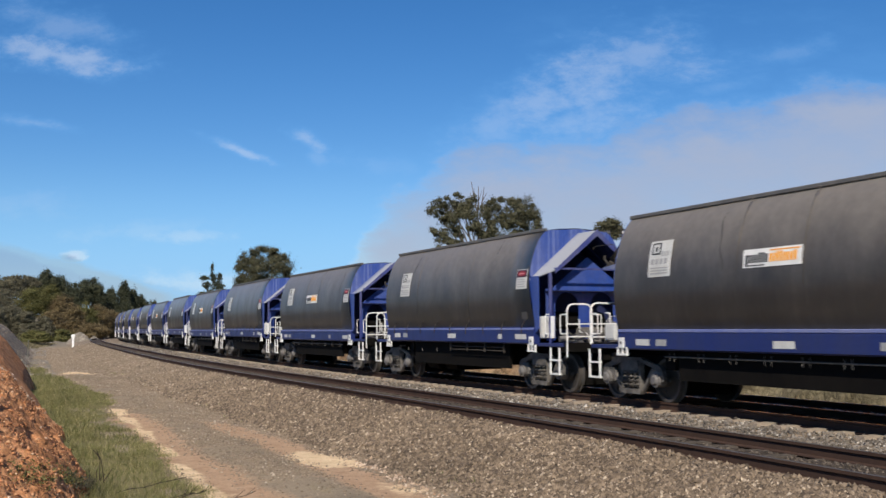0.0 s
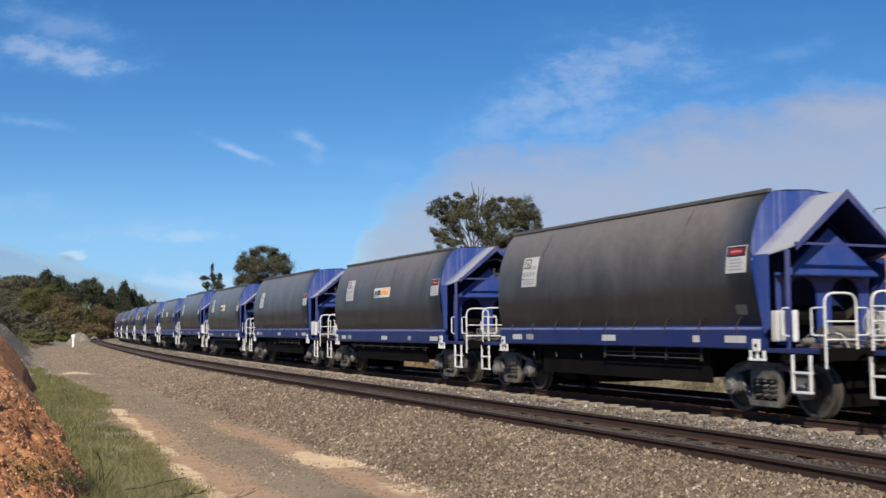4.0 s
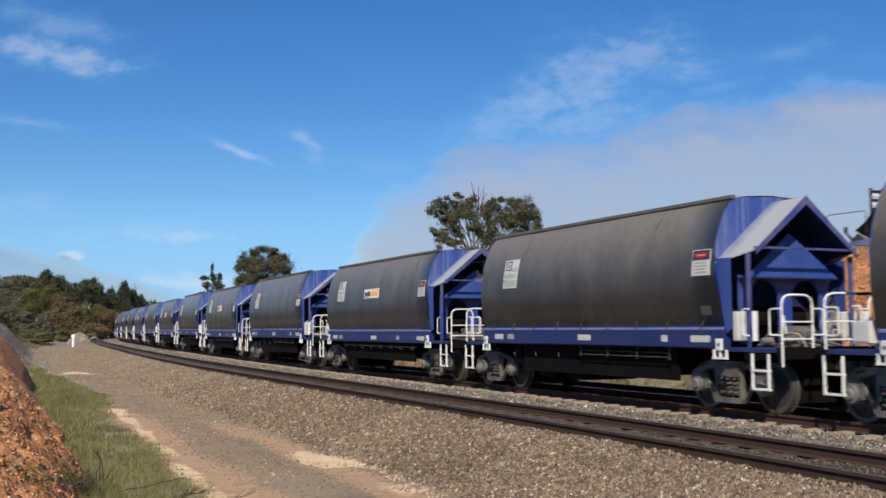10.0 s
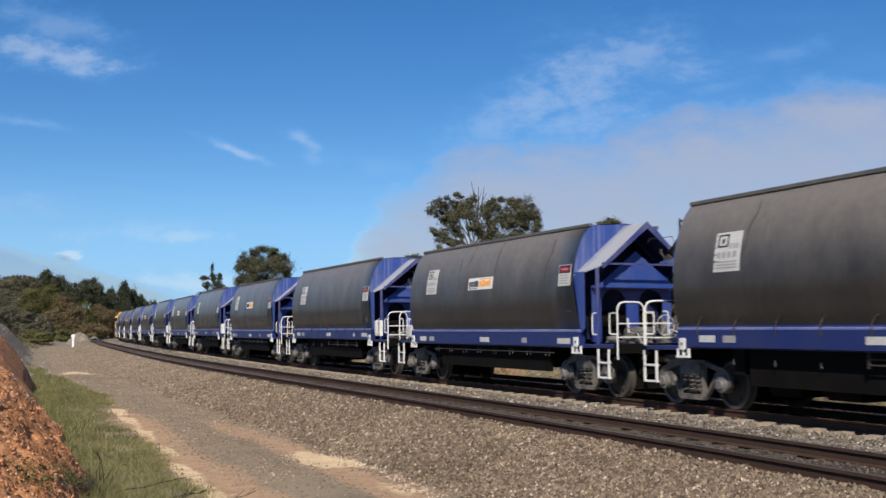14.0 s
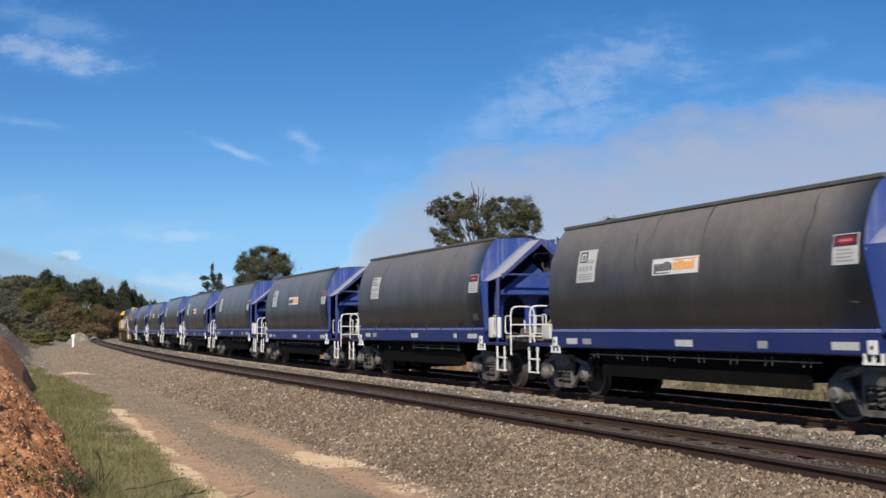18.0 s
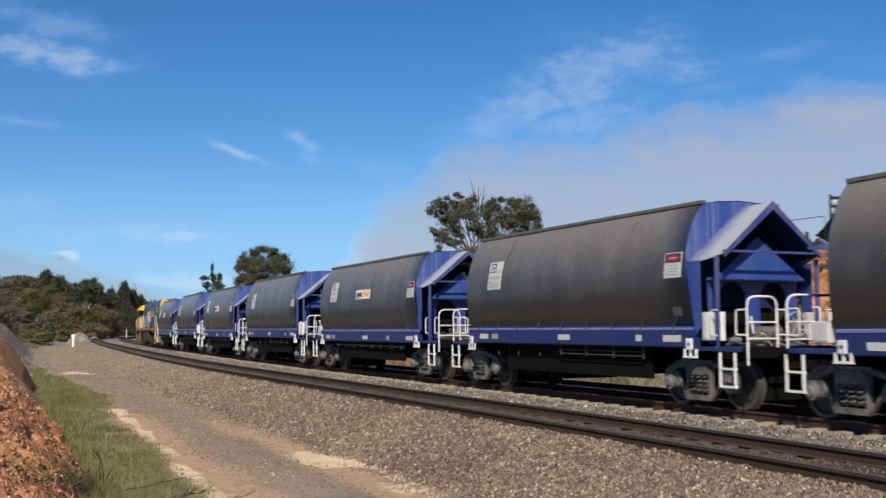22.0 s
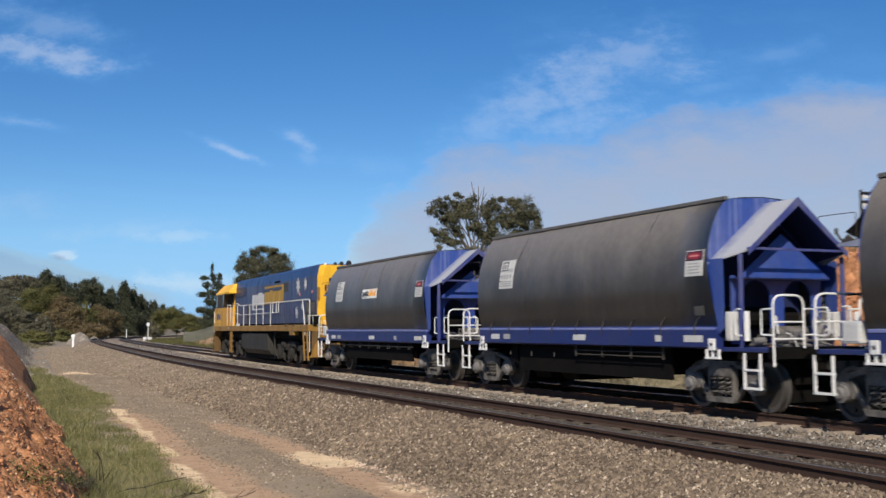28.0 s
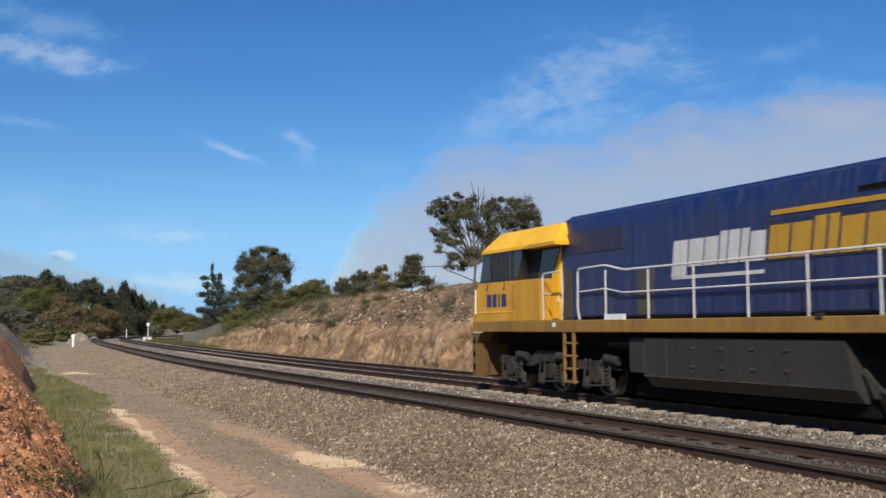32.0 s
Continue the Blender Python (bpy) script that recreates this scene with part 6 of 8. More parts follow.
    for y, z, r, ln in ((-0.32, 4.34, 0.085, 0.30), (-0.06, 4.36, 0.11, 0.38), (0.24, 4.38, 0.15, 0.46), (-0.36, 4.20, 0.075, 0.26), (-0.12, 4.17, 0.10, 0.34), (0.14, 4.14, 0.12, 0.40)):
        x, ln, r, z = D + 20.68, ln * 0.62, r * 0.8, z - 0.25 * (z - 4.12)
        bm = rod(B(), (x - 0.03, y, z), (x + ln * 0.55, y, z), 0.04, 12, 0.055)
        rod(bm, (x + ln * 0.55, y, z), (x + ln * 0.85, y, z), 0.05, 16, r * 0.72)
        rod(bm, (x + ln * 0.85, y, z), (x + ln, y, z), r * 0.72, 16, r)
        part("air_horn", bm, M_HORN, w, "dark flared air horn")
    part("marker_can", rod(B(), (D + 20.75, -0.72, 4.12), (D + 20.75, -0.72, 4.32), 0.06, 10), M_WHITE, w)
    for j in range(2):
        bm = B()
        extrude(bm, [(-1.4 + 0.9 * j, 0.4), (-1.0 + 0.9 * j, 0.4), (-0.5 + 0.9 * j, 1.47), (-0.9 + 0.9 * j, 1.47)], "x", D + 20.86, D + 20.885)
        part("chevron", bm, M_DYELLOW, w)
    part("rear_plate", box(B(), D + 20.74, D + 20.86, -1.3, 1.3, 0.4, 1.47), M_GRIMESTEP, w)
    part("coupler", box(B(), D + 20.86, D + 21.6, -0.12, 0.12, 0.78, 1.02, 0.03), M_BOGIE, w)
    for k in range(7):
        y = -1.0 + 0.11 * k
        h = 1.3 - 0.08 * (k % 3)
        part("air_hose", tube(B(), [(D + 20.9, y, h), (D + 21.02, y, h - 0.4), (D + 21.2, y + 0.03, 0.55 + 0.05 * (k % 2)), (D + 21.38, y + 0.05, 0.7)], 0.026), M_BLACKP if k % 2 else M_LBOGIE, w)
    part("pilot", box(B(), D - 0.36, D - 0.26, -1.3, 1.3, 0.25, 1.47, 0.02), M_GRIMESTEP, w)
    part("nose_coupler", box(B(), D - 1.0, D - 0.3, -0.12, 0.12, 0.78, 1.02, 0.03), M_BOGIE, w)
    # fuel tank
    bm = B()
    extrude(bm, [(-1.36, 1.36), (-1.36, 0.56), (-1.14, 0.34), (1.14, 0.34), (1.36, 0.56), (1.36, 1.36)], "x", D + 7.66, D + 13.32)
    for v in bm.verts:
        if v.co.x > D + 13 and v.co.z > 1:
            v.co.x -= 0.2
    ft = part("fuel_tank", bm, M_FUEL, w, "long grey fuel tank")
    # added black block fills the shaded gap down to the rails
    part("tank_shade_block", box(B(), D + 6.9, D + 13.5, -1.05, 1.05, 0.10, 0.42, 0.03), M_DARK, ft, "black added block under the fuel tank standing in for shade")
    for sgn in (-1, 1):
        for k in range(4):
            for z in (0.82, 1.18):
                part("mounting_boss", box(B(), D + 9.2 + 0.85 * k, D + 9.32 + 0.85 * k, sgn * 1.36, sgn * 1.38, z - 0.025, z + 0.025), M_BOGIE, ft)
        part("air_reservoir", rod(B(), (D + 6.2, sgn * 1.15, 1.25), (D + 7.5, sgn * 1.15, 1.25), 0.16, 12), M_DARK, w)
    for sgn in (-1, 1):
        part("tank_end_box", box(B(), D + 7.05, D + 7.58, sgn * 0.95, sgn * 1.32, 0.62, 1.36, 0.02), M_FUEL, w)
        part("tank_seam", box(B(), D + 7.62, D + 12.9, sgn * 1.358, sgn * 1.372, 0.565, 0.59), M_BOGIE, ft)
        part("tank_seam", box(B(), D + 8.40, D + 8.425, sgn * 1.358, sgn * 1.372, 0.57, 1.34), M_BOGIE, ft)
        for k in range(3):
            part("link_rod", rod(B(), (D + 13.35 + 0.1 * k, sgn * 1.2, 0.9 - 0.14 * k), (D + 13.95 + 0.06 * k, sgn * 1.15, 0.3 + 0.05 * k), 0.03, 6), M_LBOGIE, w)
        part("frame_bolt", box(B(), D + 4.05, D + 4.2, sgn * 1.45, sgn * 1.458, 1.6, 1.70), M_WHITE, w)
        for u in (17.0, 18.4, 12.6):
            part("deck_bracket", box(B(), D + u, D + u + 0.16, sgn * 1.40, sgn * 1.47, 1.70, 1.80, 0.01), M_LBOGIE, w)
        part("cab_step_edge", box(B(), D - 0.33, D + 0.3, sgn * 1.452, sgn * 1.46, 1.44, 1.475), M_BOXGREY, w)
    part("roof_hatch", box(B(), D + 3.86, D + 20.4, -0.8, 0.8, 4.2, 4.30, 0.03), M_LBLUE, w)
    for sgn in (-1, 1):
        part("under_box", box(B(), D + 17.72, D + 18.4, sgn * 1.2, sgn * 1.455, 1.30, 1.465, 0.01), M_DYELLOW, w)
        part("sand_pipe", tube(B(), [(D + 14.35, sgn * 1.25, 1.45), (D + 14.15, sgn * 1.25, 1.2), (D + 14.1, sgn * 1.2, 0.8), (D + 14.2, sgn * 1.15, 0.3)], 0.035), M_LBOGIE, w)
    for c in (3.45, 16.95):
        # one dark block per bogie stands for motors and the shade around them
        part("motor_filler", box(B(), D + c - 2.75, D + c + 2.75, -0.66, 0.66, 0.09, 1.2, 0.05), M_DARK, w)
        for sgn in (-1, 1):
            # black panel behind the frame paints in the bogie's inner shade
            part("bogie_shade_panel", box(B(), D + c - 2.7, D + c + 2.7, sgn * 0.87, sgn * 0.9, 0.36, 1.46), M_DARK, w)
    # three-axle bogies
    for axles in ((1.40, 3.40, 5.50), (14.95, 16.9, 19.0)):
        c = axles[1]
        for sgn in (-1, 1):
            bm = B()
            extrude(bm, [(D + axles[0] - 0.75, 0.62), (D + axles[0] - 0.75, 0.82), (D + c - 1.1, 0.82), (D + c - 0.7, 1.0), (D + c + 0.7, 1.0), (D + c + 1.1, 0.82), (D + axles[2] + 0.75, 0.82), (D + axles[2] + 0.75, 0.62), (D + c + 1.0, 0.60), (D + c + 0.5, 0.74), (D + c - 0.5, 0.74), (D + c - 1.0, 0.60)], "y", sgn * 0.98, sgn * 1.1)
            part("bogie_frame", bm, M_LBOGIE, w, "dusty grey bogie frame")
            for u in axles:
                bm = rod(B(), (D + u, sgn * 0.95, 0.52), (D + u, sgn * 1.17, 0.52), 0.19, 14)
                box(bm, D + u - 0.22, D + u + 0.22, sgn * 1.0, sgn * 1.12, 0.30, 0.66, 0.03)
                part("axle_box", bm, M_LBOGIE, w)
                for dx in (-0.34, 0.34):
                    bm = B()
                    for k in range(4):
                        rod(bm, (D + u + dx, sgn * 1.05, 0.34 + 0.09 * k), (D + u + dx, sgn * 1.05, 0.39 + 0.09 * k), 0.09, 10)
                    part("coil_spring", bm, M_LBOGIE, w)
                bm = tube(B(), [(D + u + 0.6, sgn * 1.08, 0.9), (D + u + 0.55, sgn * 1.15, 0.6), (D + u + 0.45, sgn * 1.12, 0.38)], 0.03)
                part("brake_rod", bm, M_LBOGIE, w)
                for k, dx in enumerate((-0.47, -0.28, 0.22, 0.48)):
                    bm = rod(B(), (D + u + dx, sgn * 1.13, 0.86), (D + u + dx + 0.06 * (k - 1.5), sgn * 1.15, 0.24), 0.028, 6)
                    rod(bm, (D + u + dx - 0.02, sgn * 1.13, 0.80), (D + u + dx - 0.02, sgn * 1.17, 0.80), 0.05, 8)
                    part("brake_hanger", bm, M_LBOGIE, w)
                part("brake_shoe", box(B(), D + u + 0.46, D + u + 0.60, sgn * 1.02, sgn * 1.14, 0.14, 0.44, 0.03), M_LBOGIE, w)
                part("brake_shoe", box(B(), D + u - 0.60, D + u - 0.46, sgn * 1.02, sgn * 1.14, 0.14, 0.44, 0.03), M_LBOGIE, w)
                part("brake_beam", rod(B(), (D + u - 0.56, sgn * 1.16, 0.22), (D + u + 0.60, sgn * 1.16, 0.30), 0.025, 6), M_LBOGIE, w)
                part("brake_cylinder", rod(B(), (D + u + 0.35, sgn * 1.12, 0.88), (D + u + 0.85, sgn * 1.12, 0.84), 0.11, 10), M_LBOGIE, w)
        for u in axles:
            ws = tyre_faces(part("wheelset", wheelset_mesh(B(), 0.52), [M_WHEEL, M_TYRE], w, "steel wheelset"), 0.52)
            ws.location = (D + u, 0, 0.52)
    return w


WAGON_S, PITCH, LOCO_S = 22.26, 13.42, 187.37
_logo, _plain = build_wagon(True), build_wagon(False)
WAGONS = []
for i in range(-11, 12):
    src = _logo if i % 2 else _plain
    WAGONS.append((i, src if i in (0, 1) else copy_thing(src, Matrix())))
loco = build_loco()


# ---------------------------------------------------------------- plants
# Places far from the line are given by bearing and rise: thousandths of the forward distance.
def far_point(u, v, dist):
    return Vector((u * dist / 1000, dist, CAM_H + v * dist / 1000))


def leaf_cloud(rs, centres, radii, n, size, flat=0.5, tufts=30, spread=0.19):
    """Corners of n leaf quads, gathered in fuzzy tufts through ellipsoid lobes."""
    centres, radii = np.array(centres, float), np.array(radii, float)
    vol = radii.prod(1) ** 0.7
    k = rs.choice(len(centres), n, p=vol / vol.sum())
    tuft = rs.normal(size=(len(centres), tufts, 3))
    tuft /= np.linalg.norm(tuft, axis=2, keepdims=True)
    tuft *= 0.95 * rs.rand(len(centres), tufts, 1) ** 0.45
    wt = spread * (0.55 + 0.9 * rs.rand(len(centres), tufts, 1))
    j = np.minimum(tufts - 1, (tufts * rs.rand(n) ** 1.15).astype(int))
    loc = tuft[k, j] + wt[k, j] * np.clip(rs.normal(size=(n, 3)), -2.3, 2.3) * np.array((1.1, 1.1, 0.9))
    stray = rs.rand(n, 1) < 0.08
    loc = np.where(stray, tuft[k, j] + 1.9 * wt[k, j] * np.clip(rs.normal(size=(n, 3)), -1.6, 1.6), loc)
    c = centres[k] + loc * radii[k]
    # leaves face roughly outwards from their tuft and upwards
    face = (loc - tuft[k, j]) / wt[k, j] + 0.35 * tuft[k, j] + np.array((0, 0, 0.35)) + 0.55 * rs.normal(size=(n, 3))
    a = np.cross(face, rs.normal(size=(n, 3)))
    a /= np.linalg.norm(a, axis=1, keepdims=True) + 1e-6
    b = np.cross(face, a)
    b /= np.linalg.norm(b, axis=1, keepdims=True) + 1e-6
    s = size * (0.6 + 0.8 * rs.rand(n, 1))
    a, b = a * s, b * s * flat
    return np.stack([c - a, c - b * 0.9, c + a, c + b], 1)


def limbs(bm, base, tops, r0, rs):
    """A tapered trunk that splits towards the lobes."""
    base = Vector(base)
    mean = sum((Vector(t) for t in tops), Vector()) / len(tops)
    fork = base.lerp(mean, 0.45)
    fork.x, fork.y = base.x * 0.7 + mean.x * 0.3, base.y * 0.7 + mean.y * 0.3
    mid = base.lerp(fork, 0.5) + Vector((rs.uniform(-1, 1) * r0, rs.uniform(-1, 1) * r0, 0))
    rod(bm, base, mid, r0, 8, r0 * 0.85)
    rod(bm, mid, fork, r0 * 0.85, 8, r0 * 0.65)
    for t in tops:
        t = Vector(t)
        m = fork.lerp(t, 0.55) + Vector((rs.uniform(-1, 1), rs.uniform(-1, 1), rs.uniform(0, 1))) * r0 * 1.2
        rod(bm, fork, m, r0 * 0.5, 6, r0 * 0.3)
        rod(bm, m, t, r0 * 0.3, 6, r0 * 0.1)
    return bm


def tree(name, label, category, dist, lobes, foot, mat, n, size, seed, depth=1.0, group="", twigs=(), tufts=30, spread=0.19):
    """lobes: bearing, rise and half-sizes in thousandths of the distance; foot: bearing of the trunk's base."""
    rs = np.random.RandomState(seed)
    k = dist / 1000
    cs = [far_point(u, v, dist + rs.uniform(-1, 1) * ru * k * 0.5 * depth) for u, v, ru, rv in lobes]
    rad = [(ru * k * 1.2, ru * k * depth * 1.2, rv * k * 1.2) for u, v, ru, rv in lobes]
    gx, gy = foot * k, dist
    gz = float(ground_z(np.array([gx]), np.array([gy]), 0)[0]) - 0.15
    t = tagged(new(name), label, category, group)
    t.location = (gx, gy, gz)
    off = np.array([gx, gy, gz])
    h = max(c.z for c in cs) - gz
    bm = limbs(B(), (0, 0, 0), [tuple(np.array(c) - off) for c in cs], 0.011 * h + 0.04, rs)
    for (u0, v0, u1, v1) in twigs:
        a, b = np.array(far_point(u0, v0, dist)) - off, np.array(far_point(u1, v1, dist)) - off
        rod(bm, a, b, 0.065, 5, 0.022)
        m = a * 0.45 + b * 0.55
        rod(bm, m, m + np.array([(u1 - u0 + 6) * k * 0.5, 0, (v1 - v0) * k * 0.3]), 0.04, 5, 0.012)
    part("trunk", bm, M_BARK, t)
    q = leaf_cloud(rs, np.array(cs) - off, rad, n, size, 0.5, tufts, spread)
    fast_mesh("crown", q.reshape(-1, 3), 4, mat, t)
    return t


def bearing(x, y):
    return ((x - 784) / 1.807, (579.5 - y) / 1.807)


def lobe(x, y, rx, ry):
    return (*bearing(x, y), rx / 1.807, ry / 1.807)


def plant(name, label, category, dist, spots, foot_x, mat, n, size, seed, **kw):
    return tree(name, label, category, dist, [lobe(*q) for q in spots], bearing(foot_x, 0)[0], mat, n, size, seed, **kw)


# the tall gum over the cutting
plant("gum_tree", "tall ragged gum tree with bare twigs on top", "tree", 82,
      [(768, 372, 10, 12), (785, 365, 14, 13), (803, 358, 14, 12), (812, 344, 9, 5), (822, 362, 15, 14), (836, 352, 9, 8), (795, 384, 17, 14), (820, 385, 19, 16), (768, 408, 9, 7), (784, 418, 13, 12), (800, 430, 12, 11), (775, 440, 8, 6), (812, 412, 12, 12), (802, 452, 13, 10), (818, 466, 15, 11), (796, 470, 9, 7), (838, 396, 15, 16),
       (860, 372, 13, 14), (876, 362, 12, 12), (888, 352, 9, 6), (870, 392, 17, 16), (893, 380, 15, 16), (908, 360, 14, 12), (926, 360, 13, 12), (918, 382, 21, 18), (944, 376, 12, 14), (951, 391, 9, 12), (935, 398, 17, 14), (900, 405, 21, 16), (860, 415, 17, 14), (845, 440, 19, 16), (885, 430, 21, 16), (925, 420, 19, 14), (875, 455, 21, 14)],
      838, M_GUM, 56000, 0.078, 3, depth=1.0, tufts=7, spread=0.23, twigs=[(*bearing(848, 395), *bearing(835, 320)), (*bearing(850, 385), *bearing(858, 330)), (*bearing(846, 390), *bearing(848, 328)), (*bearing(835, 470), *bearing(772, 438)), (*bearing(836, 440), *bearing(768, 405)), (*bearing(838, 430), *bearing(790, 360)), (*bearing(840, 470), *bearing(742, 471)), (*bearing(845, 500), *bearing(785, 474)), (*bearing(842, 430), *bearing(885, 352))])
plant("gum_tree", "dense rounded gum tree beside the line", "tree", 150,
      [(431, 455, 8, 10), (447, 446, 9, 8), (464, 441, 12, 8), (480, 447, 12, 9), (494, 459, 12, 12), (426, 470, 8, 12), (445, 466, 18, 14), (470, 470, 22, 16), (498, 474, 15, 14), (424, 492, 8, 14), (448, 494, 18, 16), (478, 498, 22, 16), (507, 488, 7, 13), (418, 520, 14, 14), (446, 524, 20, 16), (478, 526, 22, 16), (424, 550, 20, 14), (456, 552, 24, 14), (490, 548, 18, 14), (440, 572, 28, 10), (478, 570, 26, 10)],
      462, M_GUM, 80000, 0.11, 4, depth=1.0, tufts=14, spread=0.23)
plant("young_pine", "sparse dark young pine", "tree", 142,
      [(375, 472, 3, 9), (362, 490, 8, 4), (377, 488, 6, 7), (388, 487, 5, 7), (366, 502, 7, 5), (384, 502, 10, 6), (360, 519, 10, 4), (376, 516, 9, 8), (392, 514, 8, 10), (356, 546, 8, 5), (372, 534, 12, 9), (394, 532, 12, 10), (370, 552, 14, 9), (392, 552, 16, 11), (375, 570, 20, 10), (400, 572, 18, 10)],
      377, M_PINE, 34000, 0.085, 5)
plant("shrub", "dark green shrub at the cutting's end", "shrub", 135, [(415, 560, 20, 14), (440, 572, 26, 12), (470, 568, 22, 14), (404, 578, 14, 10)], 430, M_OLIVE, 22000, 0.1, 6)
plant("shrub", "bright green bushy wattle above the cutting", "shrub", 112, [(545, 505, 14, 9), (562, 500, 10, 8), (525, 518, 18, 12), (555, 520, 20, 14), (575, 518, 10, 14), (500, 534, 18, 12), (530, 538, 24, 14), (565, 540, 20, 12), (485, 550, 16, 11), (510, 552, 20, 10)], 535, M_OLIVE, 46000, 0.088, 7)
plant("small_tree", "small grey-green gum on the cutting's crest", "tree", 100, [(607, 498, 10, 8), (600, 508, 10, 9), (615, 510, 9, 9), (606, 522, 14, 9), (590, 528, 12, 8)], 606, M_GUM, 9000, 0.085, 8, tufts=10, spread=0.26)
plant("small_tree", "small olive gum on the cutting's crest", "tree", 97, [(641, 484, 8, 7), (633, 494, 10, 9), (648, 496, 9, 9), (640, 510, 16, 10), (626, 518, 10, 8), (655, 516, 10, 8)], 640, M_GUM, 10000, 0.085, 9, tufts=10, spread=0.26)
plant("small_tree", "small yellowish gum on the cutting's crest", "tree", 95, [(670, 476, 7, 6), (680, 474, 5, 5), (666, 490, 9, 9), (680, 490, 9, 9), (672, 505, 14, 9), (692, 508, 10, 8), (660, 514, 10, 7)], 672, M_RUSSET, 9000, 0.085, 10, tufts=10, spread=0.26)
plant("small_tree", "leaning small gum on the cutting's crest", "tree", 90, [(728, 455, 8, 7), (738, 460, 8, 8), (722, 470, 11, 9), (738, 474, 10, 9), (712, 486, 12, 9), (730, 490, 14, 10), (746, 494, 12, 8), (758, 500, 10, 6), (718, 502, 16, 8)], 726, M_GUM, 13000, 0.08, 11, tufts=10, spread=0.26)
plant("small_tree", "low gum behind the cutting's crest", "tree", 75, [(1078, 396, 16, 8), (1090, 408, 12, 8), (1066, 410, 11, 8), (1080, 416, 18, 8)], 1078, M_GUM, 14000, 0.065, 12)
plant("shrub", "olive-yellow bushy trees beside the far line", "shrub", 185, [(284, 556, 10, 10), (300, 550, 13, 9), (318, 554, 14, 9), (338, 562, 13, 9), (292, 572, 14, 11), (318, 572, 16, 11), (344, 576, 14, 9), (360, 580, 12, 8)], 312, M_OLIVE, 40000, 0.10, 13)
for k, (x, y, rx, ry, d) in enumerate(((275, 584, 14, 9, 205), (388, 584, 16, 10, 165), (408, 588, 20, 10, 150), (366, 586, 14, 7, 200), (460, 582, 24, 11, 128), (495, 572, 24, 11, 116), (520, 562, 22, 9, 108), (440, 588, 20, 8, 136))):
    plant("shrub", "low olive scrub along the far fence", "shrub", d, [(x, y, rx, ry * 0.7), (x + rx * 0.5, y + 3, rx * 0.6, ry * 0.6), (x - rx * 0.5, y + 3, rx * 0.6, ry * 0.6)], x, M_OLIVE if k % 2 else M_GREYLEAF, 9000, 0.085, 120 + k, group="fence scrub")
# woods on the camera's side, far along
for k, (x, y, rx, ry, d, m, lab) in enumerate((
        (22, 497, 26, 16, 250, M_GREYLEAF, "grey-brown rounded tree at the wood's edge"), (50, 500, 18, 18, 255, M_GREYLEAF, "grey-brown rounded tree at the wood's edge"), (-18, 500, 26, 20, 250, M_GREYLEAF, "grey-brown rounded tree at the wood's edge"),
        (82, 494, 18, 20, 270, M_PINE, "dark broad pine in the far wood"), (106, 506, 16, 20, 272, M_PINE, "dark broad pine in the far wood"), (128, 518, 18, 20, 270, M_PINE, "dark broad pine in the far wood"),
        (158, 508, 22, 20, 280, M_PINE, "dark broad pine in the far wood"), (176, 524, 14, 24, 280, M_PINE, "dark broad pine in the far wood"), (196, 526, 12, 18, 290, M_PINE, "dark narrow pine in the far wood"),
        (220, 520, 11, 24, 300, M_PINE, "dark narrow pine in the far wood"), (236, 530, 10, 22, 305, M_PINE, "dark narrow pine in the far wood"), (250, 540, 12, 20, 310, M_PINE, "dark narrow pine in the far wood"),
        (270, 548, 12, 18, 330, M_PINE, "dark pine in the far wood"), (288, 552, 10, 14, 350, M_PINE, "dark pine in the far wood"), (306, 554, 12, 14, 370, M_PINE, "dark pine in the far wood"), (332, 562, 14, 9, 380, M_PINE, "dark pine in the far wood"), (352, 568, 14, 7, 380, M_PINE, "dark pine in the far wood"),
        (228, 560, 22, 26, 285, M_PINE, "dark pine low in the far wood"), (252, 570, 16, 20, 290, M_PINE, "dark pine low in the far wood"), (205, 555, 16, 26, 285, M_PINE, "dark pine low in the far wood"))):
    plant("pine_tree", lab, "tree", d, [(x, y - ry * 0.55, rx * 0.5, ry * 0.5), (x - rx * 0.45, y - ry * 0.05, rx * 0.55, ry * 0.5), (x + rx * 0.5, y, rx * 0.55, ry * 0.5), (x, y + ry * 0.15, rx * 0.7, ry * 0.55), (x - rx * 0.3, y + ry * 0.75, rx * 0.7, ry * 0.5), (x + rx * 0.35, y + ry * 0.8, rx * 0.7, ry * 0.5)],
          x, m, 18000, 0.17, 40 + k, group="far wood")
